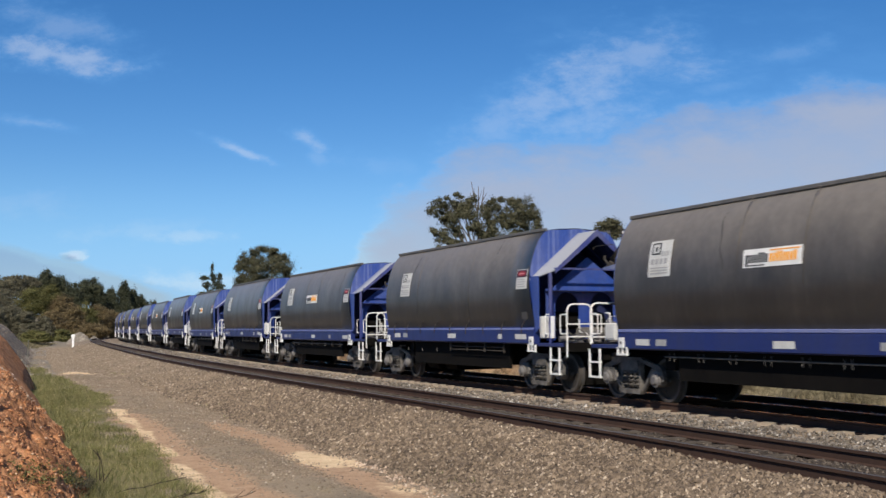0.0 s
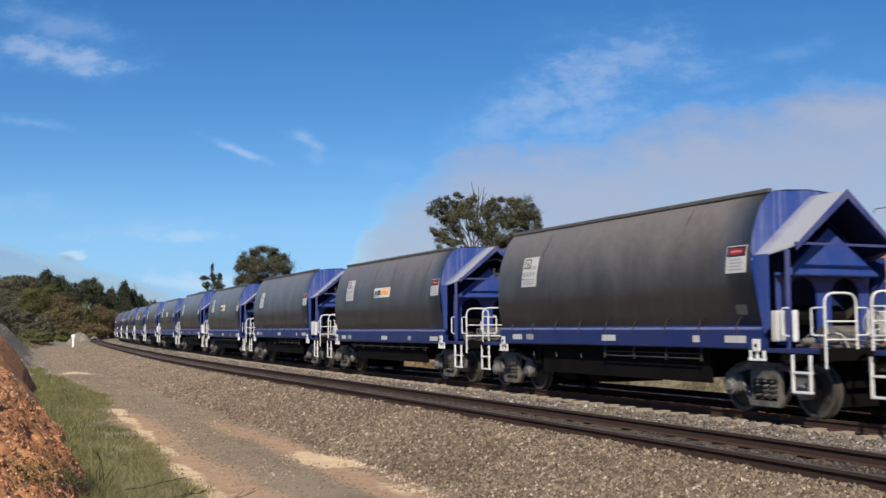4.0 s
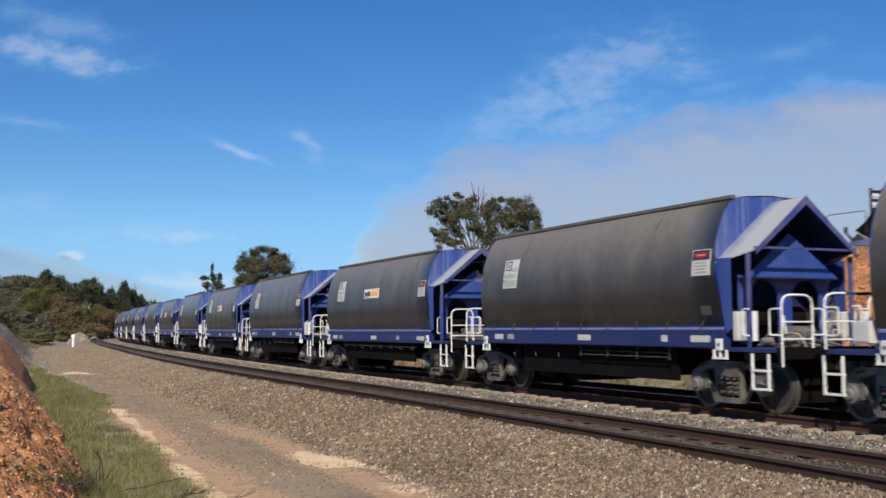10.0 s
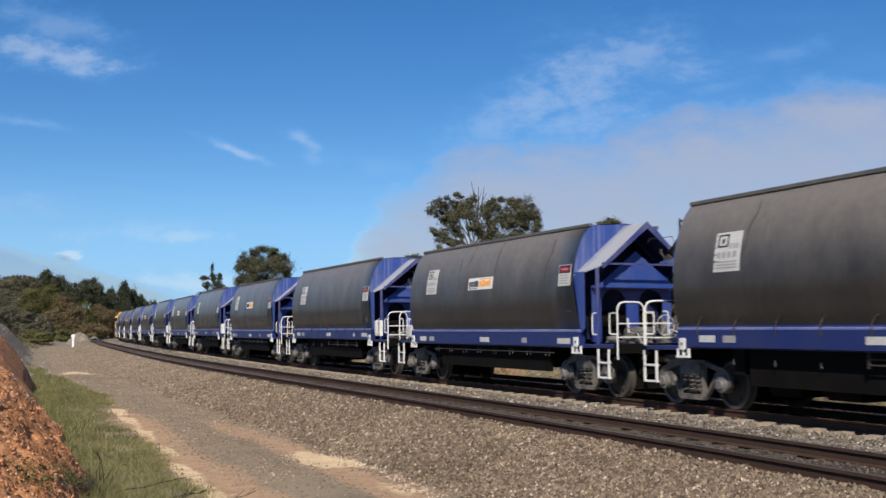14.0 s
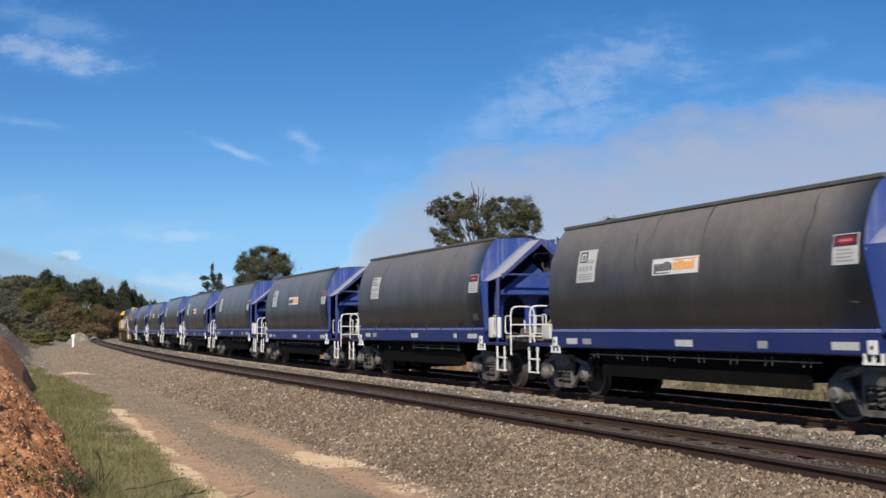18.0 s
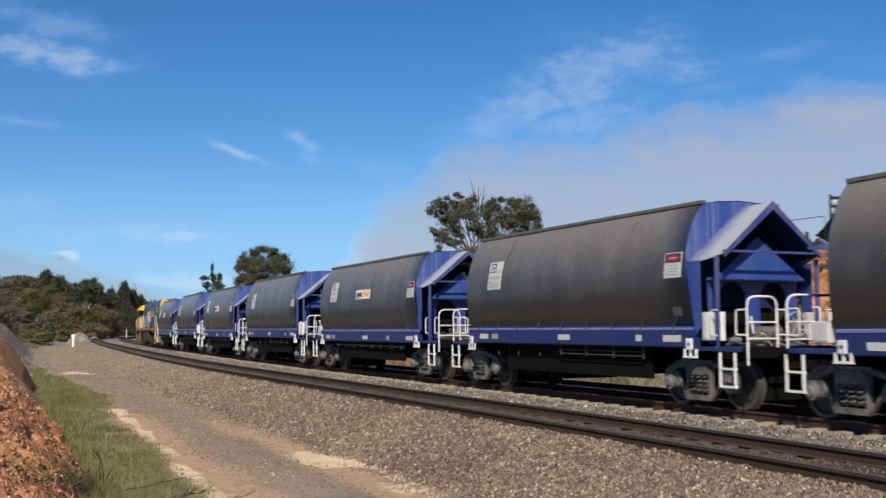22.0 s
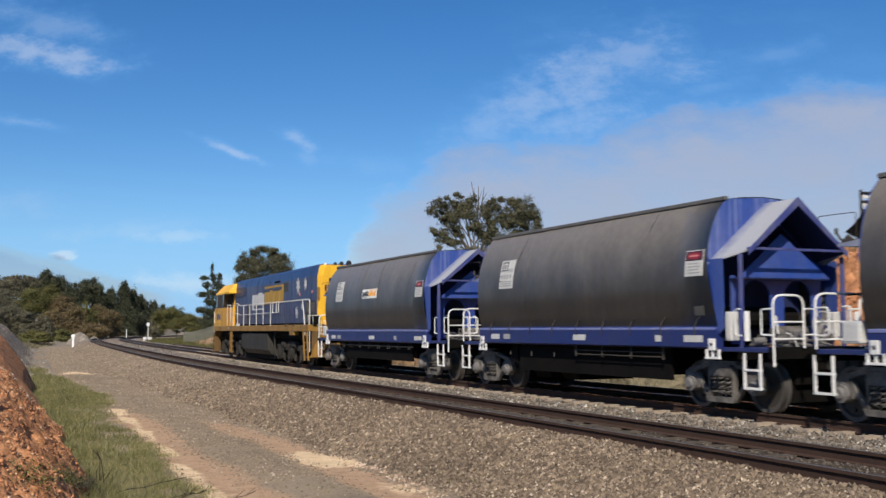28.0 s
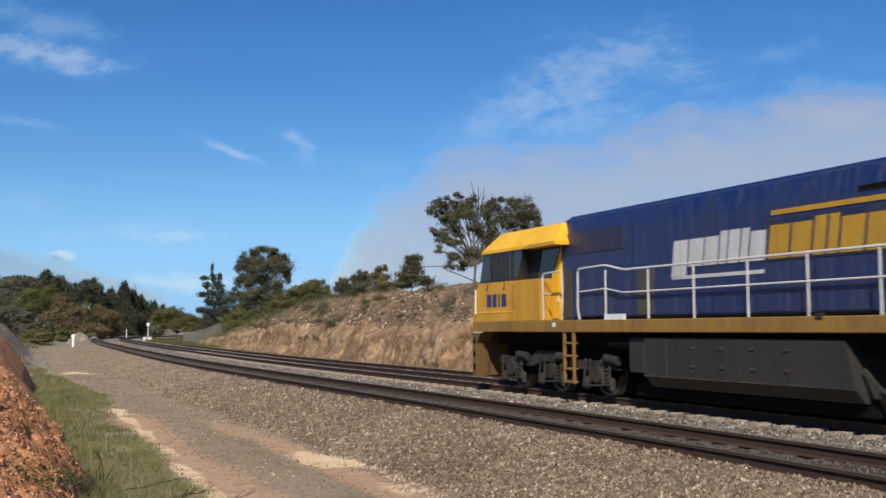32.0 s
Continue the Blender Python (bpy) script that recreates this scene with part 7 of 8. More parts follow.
for k, (x, y, rx, ry, d, m, lab) in enumerate((
        (12, 530, 34, 22, 225, M_GREYLEAF, "olive-brown thicket below the pines"), (58, 528, 26, 24, 225, M_OLIVE, "olive thicket below the pines"), (88, 524, 22, 22, 228, M_OLIVE, "olive thicket below the pines"), (-20, 535, 34, 30, 215, M_GREYLEAF, "olive-brown thicket below the pines"),
        (112, 545, 22, 26, 222, M_RUSSET, "russet scrub below the pines"), (132, 562, 18, 24, 218, M_RUSSET, "russet scrub below the pines"), (152, 556, 22, 24, 225, M_OLIVE, "olive scrub below the pines"), (178, 560, 20, 24, 230, M_RUSSET, "russet autumn scrub beside the line"), (200, 568, 16, 20, 235, M_RUSSET, "russet autumn scrub beside the line"),
        (92, 568, 22, 22, 205, M_RUSSET, "russet-brown scrub behind the gravel bank"), (165, 580, 24, 12, 215, M_RUSSET, "russet scrub beside the line"), (105, 588, 20, 10, 195, M_OLIVE, "low olive bush by the gravel heaps"),
        (18, 556, 26, 20, 165, M_GREYLEAF, "grey-green bush behind the gravel bank"), (44, 568, 20, 20, 162, M_GREYLEAF, "grey-green bush behind the gravel bank"), (80, 574, 14, 16, 160, M_GREYLEAF, "grey-green bush behind the gravel bank"), (-18, 556, 24, 26, 160, M_GREYLEAF, "grey-green bush behind the gravel bank"), (66, 590, 22, 9, 158, M_OLIVE, "dark low bush behind the gravel bank"))):
    plant("shrub", lab, "shrub", d, [(x, y - ry * 0.5, rx * 0.6, ry * 0.5), (x - rx * 0.5, y - ry * 0.05, rx * 0.55, ry * 0.55), (x + rx * 0.5, y, rx * 0.55, ry * 0.55), (x, y + ry * 0.3, rx * 0.8, ry * 0.5), (x - rx * 0.3, y + ry * 0.8, rx * 0.75, ry * 0.4), (x + rx * 0.35, y + ry * 0.8, rx * 0.75, ry * 0.4)],
          x, m, 18000, 0.14, 70 + k, group="line-side scrub")


def slope_bush(s, p, r, n, seed):
    """Low scrub that sits on the cutting."""
    rs = np.random.RandomState(seed)
    _, b1, z1 = cut_point(np.array([s]), np.array([p]))
    q = W(s, float(b1[0]))
    t = tagged(new("shrub"), "low grey scrub on the cutting slope" if seed % 3 else "low olive scrub on the cutting slope", "shrub", "cutting scrub")
    t.location = (q.x, q.y, float(z1[0]))
    part("stem", limbs(B(), (0, 0, -0.4), [(0.3 * r, 0, 0.5 * r), (-0.3 * r, 0.1 * r, 0.45 * r)], 0.03, rs), M_BARK, t)
    q = leaf_cloud(rs, [(0, 0, 0.3 * r), (0.5 * r, 0.2 * r, 0.15 * r), (-0.5 * r, -0.1 * r, 0.18 * r)], [(r, r, 0.6 * r), (0.7 * r, 0.7 * r, 0.45 * r), (0.7 * r, 0.7 * r, 0.4 * r)], n, 0.035)
    fast_mesh("foliage", q.reshape(-1, 3), 4, M_GREYLEAF if seed % 3 else M_OLIVE, t)


for k in range(70):
    rs = random.Random(200 + k)
    far = rs.random() < 0.6
    slope_bush(rs.uniform(64, 108) if far else rs.uniform(24, 64), rs.choice((0.42, 0.46, 0.52, 0.6, 0.7, 0.8, 0.88)) + rs.uniform(-0.03, 0.03), rs.uniform(0.25, 0.7), 1500, 300 + k)


# ---------------------------------------------------------------- loose stones and grass
def stones(name, x, y, z, r, mat, label, category, seed):
    rs = np.random.RandomState(seed)
    n = len(x)
    base = np.array([(1, 0, 0), (-1, 0, 0), (0, 1, 0), (0, -1, 0), (0, 0, 1), (0, 0, -1)], float)
    v = base[None] * (0.65 + 0.7 * rs.rand(n, 6, 1)) + 0.25 * rs.normal(size=(n, 6, 3))
    v[:, :, 2] *= 0.75
    an = rs.rand(n) * 6.283
    c, s = np.cos(an)[:, None], np.sin(an)[:, None]
    vx, vy = v[:, :, 0] * c - v[:, :, 1] * s, v[:, :, 0] * s + v[:, :, 1] * c
    v = np.stack([vx, vy, v[:, :, 2]], -1) * r[:, None, None] + np.stack([x, y, z], 1)[:, None]
    f = np.array([(0, 2, 4), (2, 1, 4), (1, 3, 4), (3, 0, 4), (2, 0, 5), (1, 2, 5), (3, 1, 5), (0, 3, 5)])
    faces = (np.arange(n)[:, None, None] * 6 + f[None]).reshape(-1, 3)
    ob = indexed_mesh(name, v.reshape(-1, 3), faces, mat)
    return tagged(ob, label, category, kind="stuff")


def lump_at(x, y, amount, scale):
    return amount * (vnoise(x, y, scale, 5) + 0.5 * vnoise(x, y, scale * 0.37, 6) + 0.25 * vnoise(x, y, scale * 0.15, 7))


def scatter_stones():
    rs = np.random.RandomState(21)
    n = 300000
    s = 8.5 + 130 * rs.rand(n) ** 2.5
    b = np.where(rs.rand(n) < 0.70, 5.6 + 3.3 * rs.rand(n), -3.0 + 8.6 * rs.rand(n))
    edge = np.interp(s, [13, 20, 35, 60], [8.0, 7.9, 7.9, 8.0]) + 1.0 * vnoise(s, s * 0, 1.5, 30) + 0.9 * rs.rand(n) ** 3
    keep = b < edge
    s, b = s[keep], b[keep]
    x, y = Wn(s, b)
    z = ballast_z(s, b) + lump_at(x, y, 0.06, 0.5) + 0.004
    rail_gap = np.minimum(np.abs(np.abs(b) - 0.75), np.abs(np.abs(b - 4.42) - 0.75)) > 0.1
    on_sleeper = (np.abs(b) < 1.28) & (np.abs((s - 4.0 + 0.31) % 0.62 - 0.31) < 0.13) & (rs.rand(len(s)) < 0.9)
    s, b, x, y, z = (q[rail_gap & ~on_sleeper] for q in (s, b, x, y, z))
    r = 0.020 + 0.022 * rs.rand(len(x)) ** 1.5 + 0.0006 * s
    z = z - 0.4 * r * sstep(s, 24, 50)
    oily = (np.abs(b) < 0.7) | (np.abs(b - 4.42) < 0.7)
    # far stones take a paler tone to brighten the bed with distance
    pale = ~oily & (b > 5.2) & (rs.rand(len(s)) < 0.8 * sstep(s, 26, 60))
    grey = ~oily & ~pale & (b > 3.9)
    between = ~oily & ~pale & (b <= 3.9)
    stones("between_stones", x[between], y[between], z[between], r[between], M_GREYSTONE, "grey ballast stones between and beyond the tracks", "stones", 32)
    stones("ballast_stones", x[grey], y[grey], z[grey], r[grey], M_STONE, "loose crushed ballast stones beside the rails", "stones", 22)
    stones("lightened_stones", x[pale], y[pale], z[pale], r[pale], M_PEBBLE, "paler ballast stones further along, lightened to offset shade in their gaps", "stones", 28)
    stones("oily_stones", x[oily], y[oily], z[oily], r[oily] * 0.8, M_STONE_OILY, "dark oily ballast stones between the rails", "stones", 26)
    n = 110000
    s = 9.5 + 125 * rs.rand(n) ** 2.4
    b = 7.4 + 4.6 * rs.rand(n)
    bare = np.maximum(sandy(s, b), 0.85 * rutted(s, b))
    dense = (vnoise(s, b, 1.6, 31) + 0.5 > 0.7 * rs.rand(n)) & (rs.rand(n) > bare * 1.15) & (b < verge_edge(s) + 0.25 * rs.rand(n))
    s, b = s[dense], b[dense]
    x, y = Wn(s, b)
    z = way_z(b) + lump_at(x, y, 0.035, 1.6) + 0.008
    r = 0.006 + 0.016 * rs.rand(len(x)) ** 2.5 + 0.00045 * s
    stones("gravel", x, y, z - 0.3 * r, r, M_PEBBLE, "scattered small gravel on the access way", "gravel", 23)
    n = 420
    s = 14.2 + 5.2 * rs.rand(n)
    b = np.interp(s, [14.2, 16.5, 17.7, 19.4], [8.36, 8.15, 8.20, 8.05]) + 0.10 * rs.normal(size=n)
    x, y = Wn(s, b)
    r = 0.010 + 0.030 * rs.rand(n) ** 2
    stones("pale_stones", x, y, np.maximum(way_z(b), ballast_z(s, b)) + 0.01, r, M_PALECLAY, "pale broken stones along the sandy patch", "stones", 29)
    # rubble on the cutting's upper slope and at its foot
    n = 30000
    s = 14 + 96 * rs.rand(n)
    p = np.where((rs.rand(n) < 0.08) & (s > 42), 0.01 + 0.1 * rs.rand(n), 0.38 + 0.45 * rs.rand(n) ** 1.3)
    keep = vnoise(s, p * 9, 1.8, 80) + 0.35 > 0.6 * rs.rand(n)
    s, p = s[keep], p[keep]
    r = (0.03 + 0.13 * rs.rand(len(s)) ** 4) * (0.4 + 0.6 * sstep(p, 0.1, 0.3)) * (0.55 + 0.45 * sstep(s, 38, 50))
    s, b, z = cut_point(s, p)
    x, y = Wn(s, b)
    near = s < 42
    stones("rubble", x[~near], y[~near], z[~near] + 0.2 * r[~near], r[~near], M_RUBBLE, "broken rock on the cutting slope", "rocks", 24)
    stones("clay_rubble", x[near], y[near], z[near] + 0.2 * r[near], r[near], M_CLOD, "broken orange clay on the near cutting", "rocks", 31)
    # clods on the orange bank
    n = 12000
    s = 10.5 + 12.3 * rs.rand(n)
    p = 0.04 + 0.52 * rs.rand(n)
    keep = vnoise(s, p * 3.4, 0.5, 68) > -0.22
    s, b, z = bank_point(s[keep], p[keep])
    x, y = Wn(s, b)
    r = 0.006 + 0.026 * rs.rand(len(s)) ** 4
    sr = 22.75 + 0.10 * rs.normal(size=500)
    sr, br, zr = bank_point(sr, 0.10 + 0.45 * rs.rand(500))
    xr, yr = Wn(sr, br)
    stones("ridge_crumbs", xr, yr, zr, 0.006 + 0.018 * rs.rand(500) ** 2, M_PALECLAY, "pale crumbled clay along the bank's ridge", "clods", 30)
    # gravel on the grey bank
    m = 16000
    sg, bg = 44 + 75 * rs.rand(m) ** 1.2, 10.8 + 4.5 * rs.rand(m)
    xg, yg = Wn(sg, bg)
    zg = gravel_z(sg, bg) + lump_at(xg, yg, 0.3, 1.0)
    stones("bank_gravel", xg, yg, zg - 0.01, 0.02 + 0.04 * rs.rand(m) ** 2, M_PEBBLE, "grey gravel on the line-side bank", "gravel", 27)
    stones("clay_clods", x, y, z + 0.3 * r, r, M_CLOD, "crumbled orange clay clods on the bank", "clods", 25)


M_CLOD = scatter_mat("clay_clod", [(0.0, (0.22, 0.095, 0.05)), (0.35, (0.42, 0.19, 0.085)), (0.85, (0.52, 0.26, 0.13)), (0.96, (0.54, 0.31, 0.17)), (1.0, (0.64, 0.48, 0.35))])
M_PALECLAY = scatter_mat("pale_clay", [(0.0, (0.33, 0.21, 0.13)), (0.5, (0.50, 0.37, 0.26)), (1.0, (0.70, 0.60, 0.49))])
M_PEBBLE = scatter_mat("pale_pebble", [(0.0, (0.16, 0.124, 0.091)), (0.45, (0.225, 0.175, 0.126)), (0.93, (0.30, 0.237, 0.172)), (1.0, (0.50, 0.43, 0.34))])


def blades(name, x, y, z, h, wdt, mat, label, category, seed, lean=0.5):
    rs = np.random.RandomState(seed)
    n = len(x)
    an = rs.rand(n) * 6.283
    dx, dy = np.cos(an) * wdt, np.sin(an) * wdt
    lx, ly = rs.normal(size=n) * lean * h, rs.normal(size=n) * lean * h
    v = np.stack([np.stack([x - dx, y - dy, z], 1), np.stack([x + dx, y + dy, z], 1), np.stack([x + lx, y + ly, z + h], 1)], 1)
    ob = fast_mesh(name, v.reshape(-1, 3), 3, mat)
    return tagged(ob, label, category, kind="stuff")


def scatter_grass():
    rs = np.random.RandomState(31)
    n = 560000
    s = 9.5 + 68 * rs.rand(n) ** 1.6
    b = 9.6 + 3.6 * rs.rand(n)
    inner = verge_edge(s)
    dens = sstep(b, inner - 0.35, inner + 0.35) * (1 - 0.8 * sstep(s, 45, 77)) * (0.12 + 0.9 * sstep(vnoise(s * 1.0, b * 1.4, 0.7, 34) + 0.5 * vnoise(s, b, 0.22, 42), -0.3, 0.2))
    keep = (rs.rand(n) < dens)
    s, b = s[keep], b[keep]
    x, y = Wn(s, b)
    z = -0.66 + 0.08 * sstep(b, 11.8, 12.8) + lump_at(x, y, 0.05, 0.6)
    h = (0.03 + 0.16 * rs.rand(len(x)) ** 2.0) * (0.55 + 0.45 * sstep(b, verge_edge(s), verge_edge(s) + 0.7)) * (1 + 1.4 * vnoise(s, b, 0.6, 35))
    blades("grass", x, y, z, h, 0.0019 + 0.00024 * s, M_GRASS, "green roadside grass below the bank", "grass", 36)
    # thin tufts along the ballast toe and the access way
    n = 14000
    s = 9.5 + 60 * rs.rand(n) ** 1.7
    b = 7.6 + 3.6 * rs.rand(n)
    keep = vnoise(s * 0.7, b * 1.6, 0.55, 37) > 0.22 - 0.2 * np.exp(-((b - 9.6) / 0.4) ** 2)
    s, b = s[keep], b[keep]
    x, y = Wn(s, b)
    z = np.maximum(ground_z(x, y, 0), ballast_z(s, b)) - 0.01
    blades("grass_tufts", x, y, z, 0.02 + 0.07 * rs.rand(len(x)), 0.004 + 0.0004 * s, M_GRASS, "thin green tufts on the gravel", "grass", 38)
    # dry grass on the cutting crest and its slope
    n = 90000
    s = 8 + 125 * rs.rand(n)
    p = 0.40 + 0.6 * rs.rand(n)
    keep = vnoise(s, p * 14, 2.0, 39) > 0.20 - 0.45 * sstep(p, 0.78, 0.93) - 0.45 * sstep(s, 80, 100)
    s, p = s[keep], p[keep]
    s, b, z = cut_point(s, p)
    x, y = Wn(s, b)
    blades("dry_grass", x, y, z - 0.04, 0.10 + 0.38 * rs.rand(len(x)) ** 2, 0.016, M_DRYGRASS, "dry grey-brown grass on the cutting crest", "grass", 40)
    # weeds along the far drain and under the woods
    n = 90000
    s = 10 + 180 * rs.rand(n) ** 1.9
    b = np.where(rs.rand(n) < 0.5, -7.8 + 3.6 * rs.rand(n), 11 + 8 * rs.rand(n))
    keep = (b < 0) | (s > 105)
    s, b = s[keep], b[keep]
    x, y = Wn(s, b)
    z = np.where((b < 0) & (s < 60), -0.60, ground_z(x, y, 0) - 0.05)
    blades("drain_weeds", x, y, z, 0.06 + 0.26 * rs.rand(len(x)) ** 2, 0.004 + 0.0006 * s, M_DRYGRASS, "dry weeds along the drain", "weeds", 41)


def scatter_far_grass():
    """Rank grass between the far line and its fence."""
    rs = np.random.RandomState(51)
    n = 26000
    s, b = 112 + 100 * rs.rand(n), -3.6 - 16 * rs.rand(n) ** 1.3
    x, y = Wn(s, b)
    blades("rank_grass", x, y, ground_z(x, y, 0) - 0.05, 0.2 + 0.6 * rs.rand(n) ** 2, 0.05, M_OLIVE, "rank olive grass beyond the far track", "grass", 52)


scatter_stones()
scatter_grass()
scatter_far_grass()


# ---------------------------------------------------------------- line-side things
def ground_at(x, y):
    return float(ground_z(np.array([x]), np.array([y]), 0)[0])


def thing_at(name, label, category, x, y, turn=0.0, group=""):
    t = tagged(new(name), label, category, group)
    t.matrix_basis = pose(x, y, ground_at(x, y), 0, 0, turn)
    return t


def build_marker_post():
    t = thing_at("marker_post", "white painted line-side marker post", "post", -44.8, 124.0)
    part("post", box(B(), -0.13, 0.13, -0.05, 0.05, -0.2, 1.55, 0.02), M_WHITE, t)
    part("head", box(B(), -0.22, 0.22, -0.06, 0.06, 1.45, 1.82, 0.03), M_WHITE, t)


def build_spare_rail():
    sv = np.arange(6.0, 118.0, 1.0)
    prof = [(-0.036, 0), (0.036, 0), (0.036, -0.04), (0.01, -0.055), (0.01, -0.13), (0.065, -0.145), (0.065, -0.16), (-0.065, -0.16), (-0.065, -0.145), (-0.01, -0.13), (-0.01, -0.055), (-0.036, -0.04)]
    v = np.stack([np.stack([*Wn(sv, np.full_like(sv, -2.35 + db)), np.full_like(sv, z)], 1) for db, z in prof], 1).reshape(-1, 3)
    n = len(prof)
    f = [[i * n + k, i * n + (k + 1) % n, (i + 1) * n + (k + 1) % n, (i + 1) * n + k] for i in range(len(sv) - 1) for k in range(n)]
    ob = raw("spare_rail", v, f, M_RAIL)
    ob.data.materials.append(M_SPARE)
    for p in ob.data.polygons:
        if p.index % n == 0:
            p.material_index = 1
    tagged(ob, "rusty spare rail lying along the far track's shoulder", "rail")


def build_stake(s, b, h):
    p = W(s, b)
    t = thing_at("stake", "thin grey timber stake at the gravel's edge", "stake", p.x, p.y)
    t.location.z = float(gravel_z(np.array([s]), np.array([b]))[0]) - 0.05
    part("post", rod(B(), (0, 0, 0), (0.03, 0, h), 0.045, 7, 0.035), M_PALING, t)


def build_heap(px, dist, r, h, seed):
    t = thing_at("gravel_heap", "heap of grey-brown gravel beside the track", "heap", bearing(px, 0)[0] * dist / 1000, dist, group="gravel heaps")
    bm = B()
    n, m = 28, 9
    rings = []
    for i in range(m):
        f = i / (m - 1)
        rings.append([bm.verts.new(((1 - f) * r * math.cos(6.2832 * k / n) * (1 + 0.2 * noise.noise((k * 0.5, i, seed))), (1 - f) * r * 0.8 * math.sin(6.2832 * k / n), -0.2 + (h + 0.2) * (1 - (1 - f) ** 1.4) + 0.2 * noise.noise((k * 0.4, i * 0.6, seed)))) for k in range(n)])
    for a, b in zip(rings[:-1], rings[1:]):
        for k in range(n):
            bm.faces.new((a[k], a[(k + 1) % n], b[(k + 1) % n], b[k]))
    bm.faces.new(rings[-1])
    part("mound", bm, M_GRAVEL, t, smooth=True)


def build_signal(px, dist, h, head):
    t = thing_at("signal_mast", "slim grey railway signal mast", "signal", bearing(px, 0)[0] * dist / 1000, dist, group="far signals")
    part("mast", rod(B(), (0, 0, -0.2), (0, 0, h), 0.09, 10), M_BOXGREY, t)
    part("base", box(B(), -0.3, 0.3, -0.3, 0.3, -0.2, 0.3, 0.03), M_BOXGREY, t)
    if head:
        part("signal_head", box(B(), -0.26, 0.26, -0.12, 0.12, h - 0.5, h + 0.15, 0.08), M_WHITE, t)
        part("ladder", box(B(), -0.05, 0.05, 0.2, 0.26, 0.1, h - 0.9), M_BOXGREY, t)


def build_relay_box(px, dist):
    t = thing_at("relay_box", "white line-side relay cabinet", "cabinet", bearing(px, 0)[0] * dist / 1000, dist, group="relay cabinets")
    part("body", box(B(), -0.28, 0.28, -0.2, 0.2, -0.1, 0.85, 0.03), M_WHITE, t)
    part("roof", box(B(), -0.32, 0.32, -0.24, 0.24, 0.85, 0.9, 0.02), M_BOXGREY, t)
    part("door", box(B(), -0.24, 0.24, -0.215, -0.2, 0.05, 0.78, 0.01), M_WHITE, t)


def build_pole(px, dist, h):
    t = thing_at("utility_pole", "weathered wooden utility pole", "pole", bearing(px, 0)[0] * dist / 1000, dist, group="far poles")
    part("pole", rod(B(), (0, 0, -0.3), (0, 0, h), 0.17, 8, 0.12), M_BARK, t)
    part("crossarm", box(B(), -0.9, 0.9, -0.06, 0.06, h - 0.6, h - 0.45), M_BARK, t)


def build_fence():
    t = thing_at("paling_fence", "grey weathered paling fence beyond the tracks", "fence", -37.0, 146.0)
    z0 = ground_at(-37.0, 146.0)
    rs = random.Random(8)
    n = 40
    bm = box(B(), -0.115, 0.115, -0.012, 0.012, -0.1, 1.75)
    first = None
    for i in range(n):
        f = i / (n - 1)
        x, y = -37.0 + 8.6 * f, 146.0 - 10.0 * f
        m = pose(x + 37.0, y - 146.0, ground_at(x, y) - z0 + rs.uniform(-0.05, 0.05), 0, rs.uniform(-1, 1), -49)
        if first is None:
            first = part("paling", bm, M_PALING, t)
            first.matrix_basis = m
        else:
            share("paling", first, t, m)
    for f in (0.0, 0.33, 0.66, 1.0):
        x, y = -37.0 + 8.6 * f, 146.0 - 10.0 * f
        part("fence_post", box(B(), x + 37.0 - 0.06, x + 37.0 + 0.06, y - 145.9, y - 145.78, -0.4, ground_at(x, y) - z0 + 1.8), M_BARK, t)
    part("fence_rail", rod(B(), (0, 0.05, 1.3), (8.6, -9.95, ground_at(-28.4, 136.0) - z0 + 1.3), 0.05, 6), M_BARK, t)


M_PALING = grit("weathered_paling", [(0.3, (0.13, 0.13, 0.105)), (0.7, (0.21, 0.205, 0.165))], 2.0)


def build_twigs():
    rs = random.Random(4)
    for k, (s, b, h, n) in enumerate(((16.4, 12.36, 1.05, 2), (16.5, 12.52, 0.55, 5), (16.2, 12.58, 0.40, 6), (15.7, 11.80, 0.22, 6), (15.5, 11.60, 0.26, 5), (16.8, 12.62, 0.34, 6), (15.9, 12.72, 0.30, 7))):
        p = W(s, b)
        t = thing_at("dead_weed", "dry leafless weed stalks at the bank's foot", "weed", p.x, p.y, group="dead weeds")
        for j in range(n):
            pts = [Vector((rs.uniform(-0.1, 0.1), rs.uniform(-0.1, 0.1), -0.05))]
            dx, dy = rs.uniform(-0.25, 0.25), rs.uniform(-0.2, 0.2)
            for i in range(1, 4):
                pts.append(pts[0] + Vector((dx * i * i / 9 + rs.uniform(-0.02, 0.02), dy * i / 3, h * i / 3 * rs.uniform(0.7, 1.0))))
            bm = B()
            for a, b2 in zip(pts[:-1], pts[1:]):
                rod(bm, a, b2, 0.008, 5, 0.005)
            part("stalk", bm, M_TWIG, t)


def build_sticks():
    rs = random.Random(14)
    for s, b, ln, turn in ((15.6, 11.9, 0.9, 20), (14.6, 11.6, 0.7, -35), (14.2, 11.75, 0.5, 60), (14.0, 11.2, 0.6, 15)):
        p = W(s, b)
        t = thing_at("fallen_stick", "dead forked stick lying in the verge grass", "stick", p.x, p.y, turn, "fallen sticks")
        t.location.z = -0.62
        pts = [Vector((-ln / 2 + ln * i / 5, rs.uniform(-0.03, 0.03), 0.10 + 0.03 * i + rs.uniform(-0.015, 0.015))) for i in range(6)]
        part("stem", tube(B(), [tuple(q) for q in pts], 0.005, 5), M_TWIG, t)
        for i in (2, 3, 4):
            part("twig", rod(B(), pts[i], pts[i] + Vector((0.12, rs.choice((-1, 1)) * 0.05, 0.08)), 0.004, 5, 0.002), M_TWIG, t)


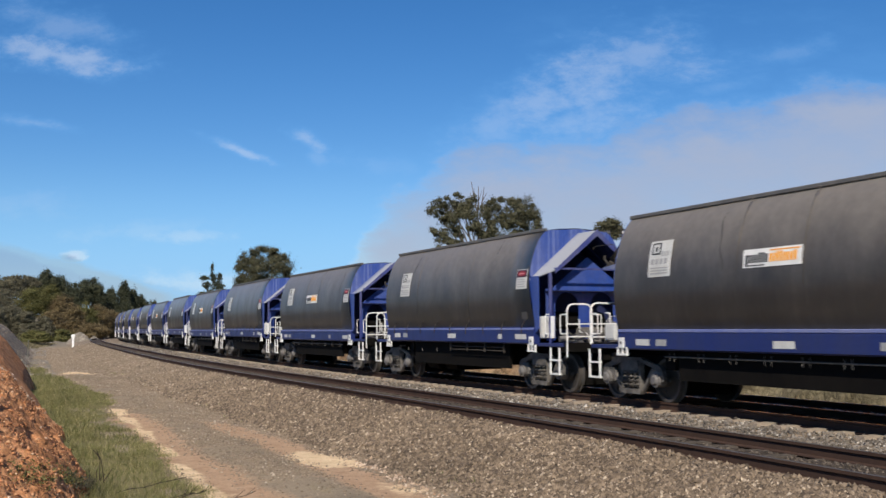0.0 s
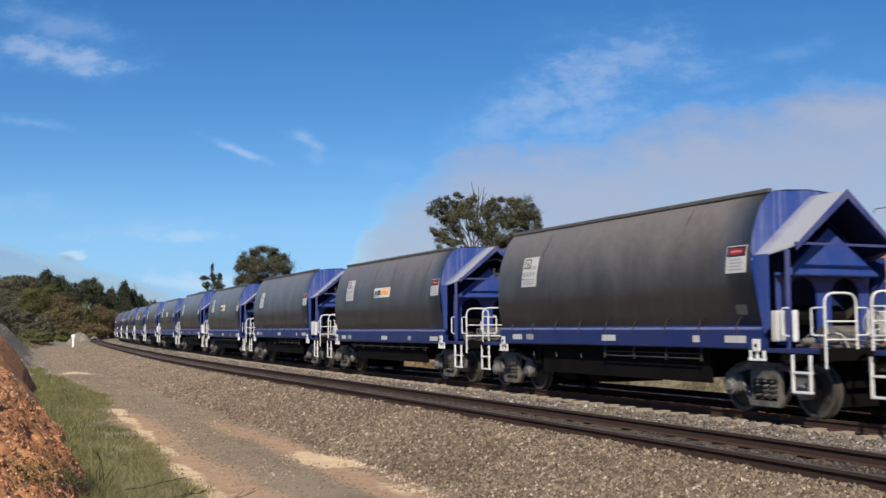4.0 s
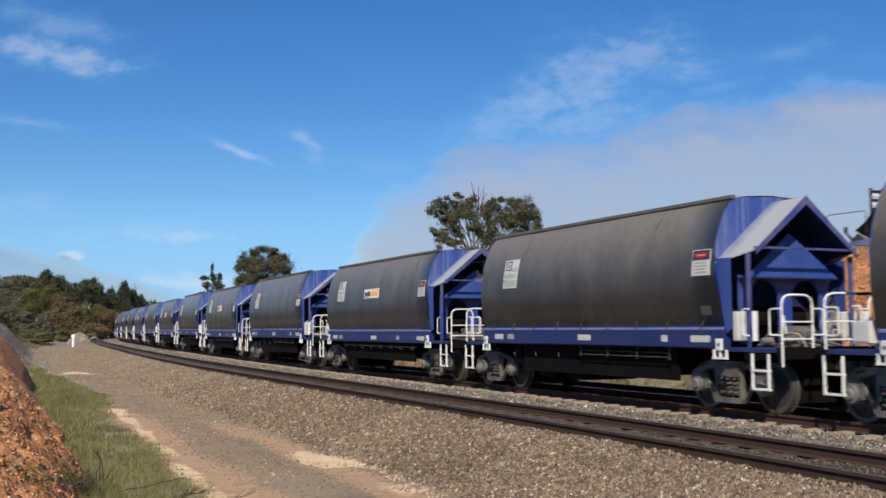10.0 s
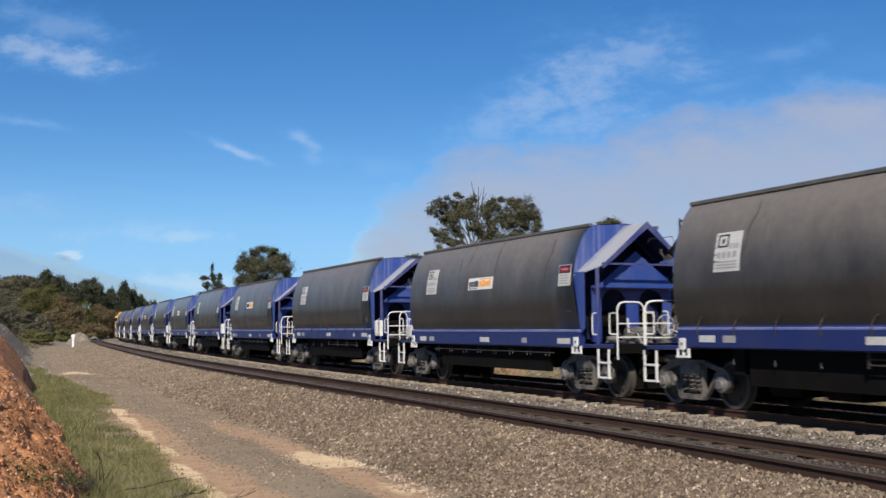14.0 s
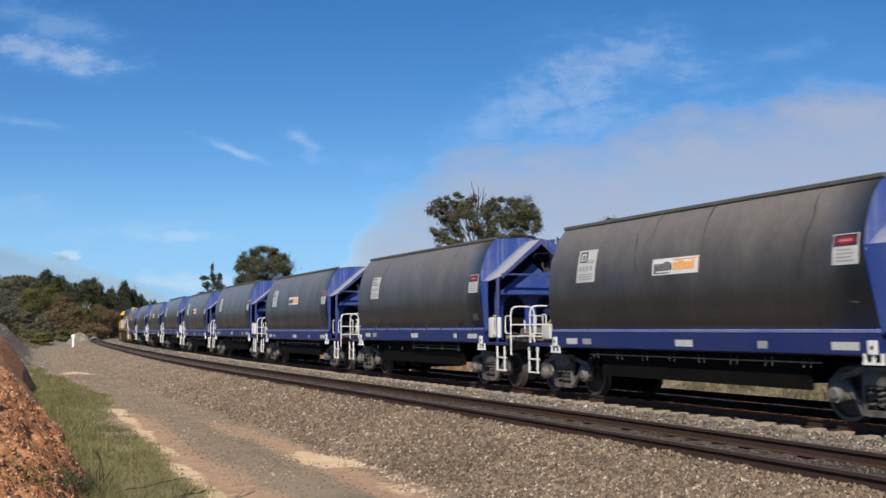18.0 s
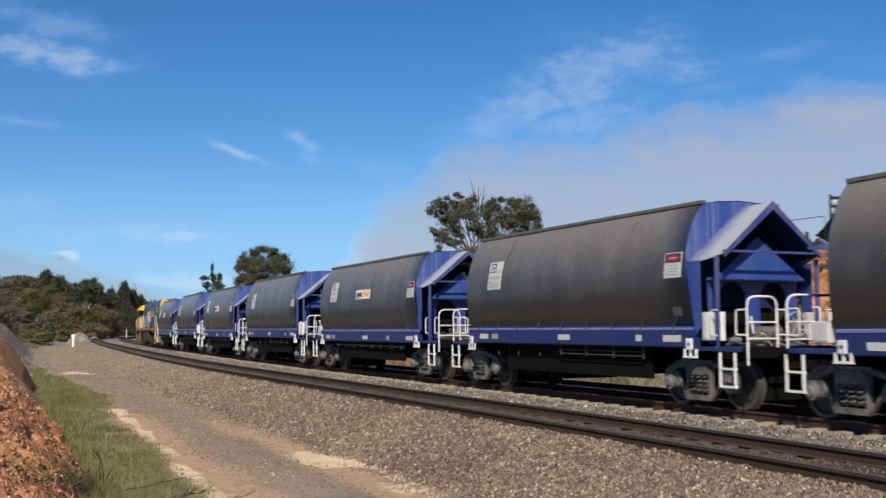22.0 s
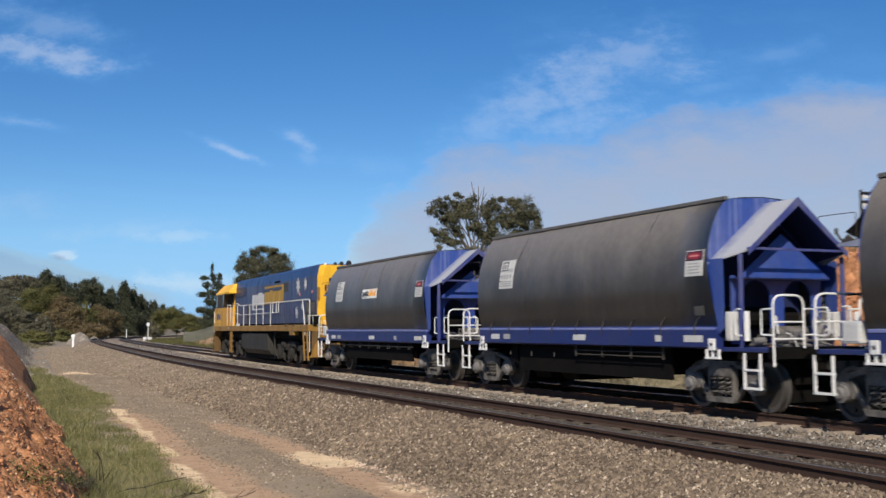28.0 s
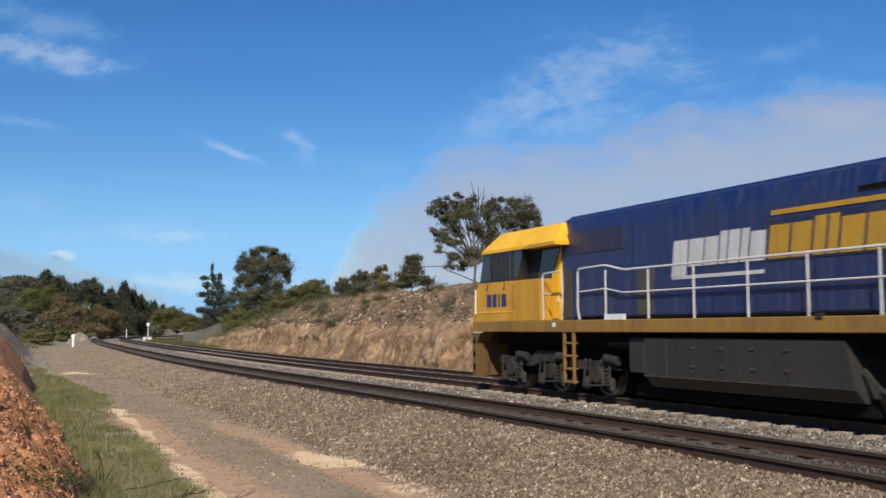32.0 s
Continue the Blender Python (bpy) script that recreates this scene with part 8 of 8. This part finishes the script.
def build_bank_weed(s, b, z, r, seed):
    rs = np.random.RandomState(seed)
    p = W(s, b)
    t = tagged(new("bank_weed"), "low grey-green weed at the orange bank's foot", "weed", "bank weeds")
    t.location = (p.x, p.y, z)
    part("stem", limbs(B(), (0, 0, -0.15), [(0.3 * r, 0, 0.6 * r), (-0.3 * r, 0.1 * r, 0.55 * r), (0.0, -0.3 * r, 0.7 * r)], 0.008, rs), M_BARK, t)
    q = leaf_cloud(rs, [(0, 0, 0.35 * r), (0.6 * r, 0.1 * r, 0.2 * r), (-0.5 * r, 0, 0.25 * r)], [(r, r, 0.6 * r), (0.6 * r, 0.6 * r, 0.4 * r), (0.6 * r, 0.6 * r, 0.45 * r)], 1400, 0.014)
    fast_mesh("foliage", q.reshape(-1, 3), 4, M_GREYLEAF if seed % 2 else M_OLIVE, t)


for k, (s, b, z, r) in enumerate(((14.4, 13.20, -0.22, 0.30), (15.4, 12.92, -0.36, 0.22), (12.9, 13.55, 0.0, 0.34), (15.9, 12.72, -0.46, 0.18), (13.7, 13.40, -0.1, 0.24))):
    build_bank_weed(s, b, z, r, 500 + k)
build_marker_post()
build_heap(143, 178, 2.6, 2.0, 1)
build_heap(168, 186, 1.6, 1.2, 2)
build_signal(225, 196, 2.4, False)
build_signal(263, 178, 3.2, True)
build_relay_box(258, 176)
build_relay_box(267, 174)
build_pole(276, 205, 5.2)
build_pole(269, 235, 5.0)
build_fence()
build_twigs()
build_sticks()
build_spare_rail()
build_stake(80.0, 11.95, 1.35)


# ---------------------------------------------------------------- movement
# small surges of the train against its even run, in metres
SURGE_T = (0, 1, 3, 6, 7, 10, 14, 17, 18, 19, 21, 22, 23, 24, 25, 28, 29, 30, 31, 32)
SURGE = (-0.20, -0.26, -0.20, -0.05, 0.02, 0.04, 0.02, 0.01, 0.03, 0.09, 0.10, 0.14, 0.19, 0.13, 0.16, 0.15, 0.17, 0.13, -0.08, 0.30)


def travel(t):
    """Metres the train has gone towards the camera since 13 s."""
    q = (t - 16.0) / 16.0
    even = 26.5794 + 141.6606 * q + 1.1166 * q ** 2 + 1.4687 * q ** 3 + 2.8568 * q ** 4 - 1.0909 * q ** 5 - 2.2625 * q ** 6
    return even + float(np.interp(t, SURGE_T, SURGE))


TIMES = [float(t) for t in range(0, 33)]
STEPS = [k / 15 for k in range(0, 481)]


def spin(wheels):
    for ws in wheels:
        p, r = ws.location.copy(), ws.location.z
        walk(ws, [(t, pose(p.x, p.y, p.z, 0, math.degrees((travel(t) - travel(0.0)) / r) % 360.0, 0)) for t in STEPS])


def wheels_of(thing):
    return [c for c in thing.children if c.name.startswith("wheelset")]


def motions():
    for i, w in WAGONS:
        walk(w, [(t, on_line(WAGON_S + PITCH * i - travel(t))) for t in TIMES])
    walk(loco, [(t, on_line(LOCO_S - travel(t))) for t in TIMES])
    spin(wheels_of(loco))
    first = wheels_of(_plain)
    spin(first)
    by_place = {round(c.location.x, 2): c for c in first}
    for i, w in WAGONS:
        for c in wheels_of(w):
            lead = by_place[round(c.location.x, 2)]
            if c is lead:
                continue
            c.rotation_mode = "QUATERNION"
            c.animation_data_create()
            c.animation_data.action = lead.animation_data.action
            c.animation_data.action_slot = lead.animation_data.action_slot
    walk(clouds, [(t, pose(0, 0, 0, 0, 0, 0.63 * (t - 16) / 32)) for t in (0.0, 16.0, 32.0)])


motions()
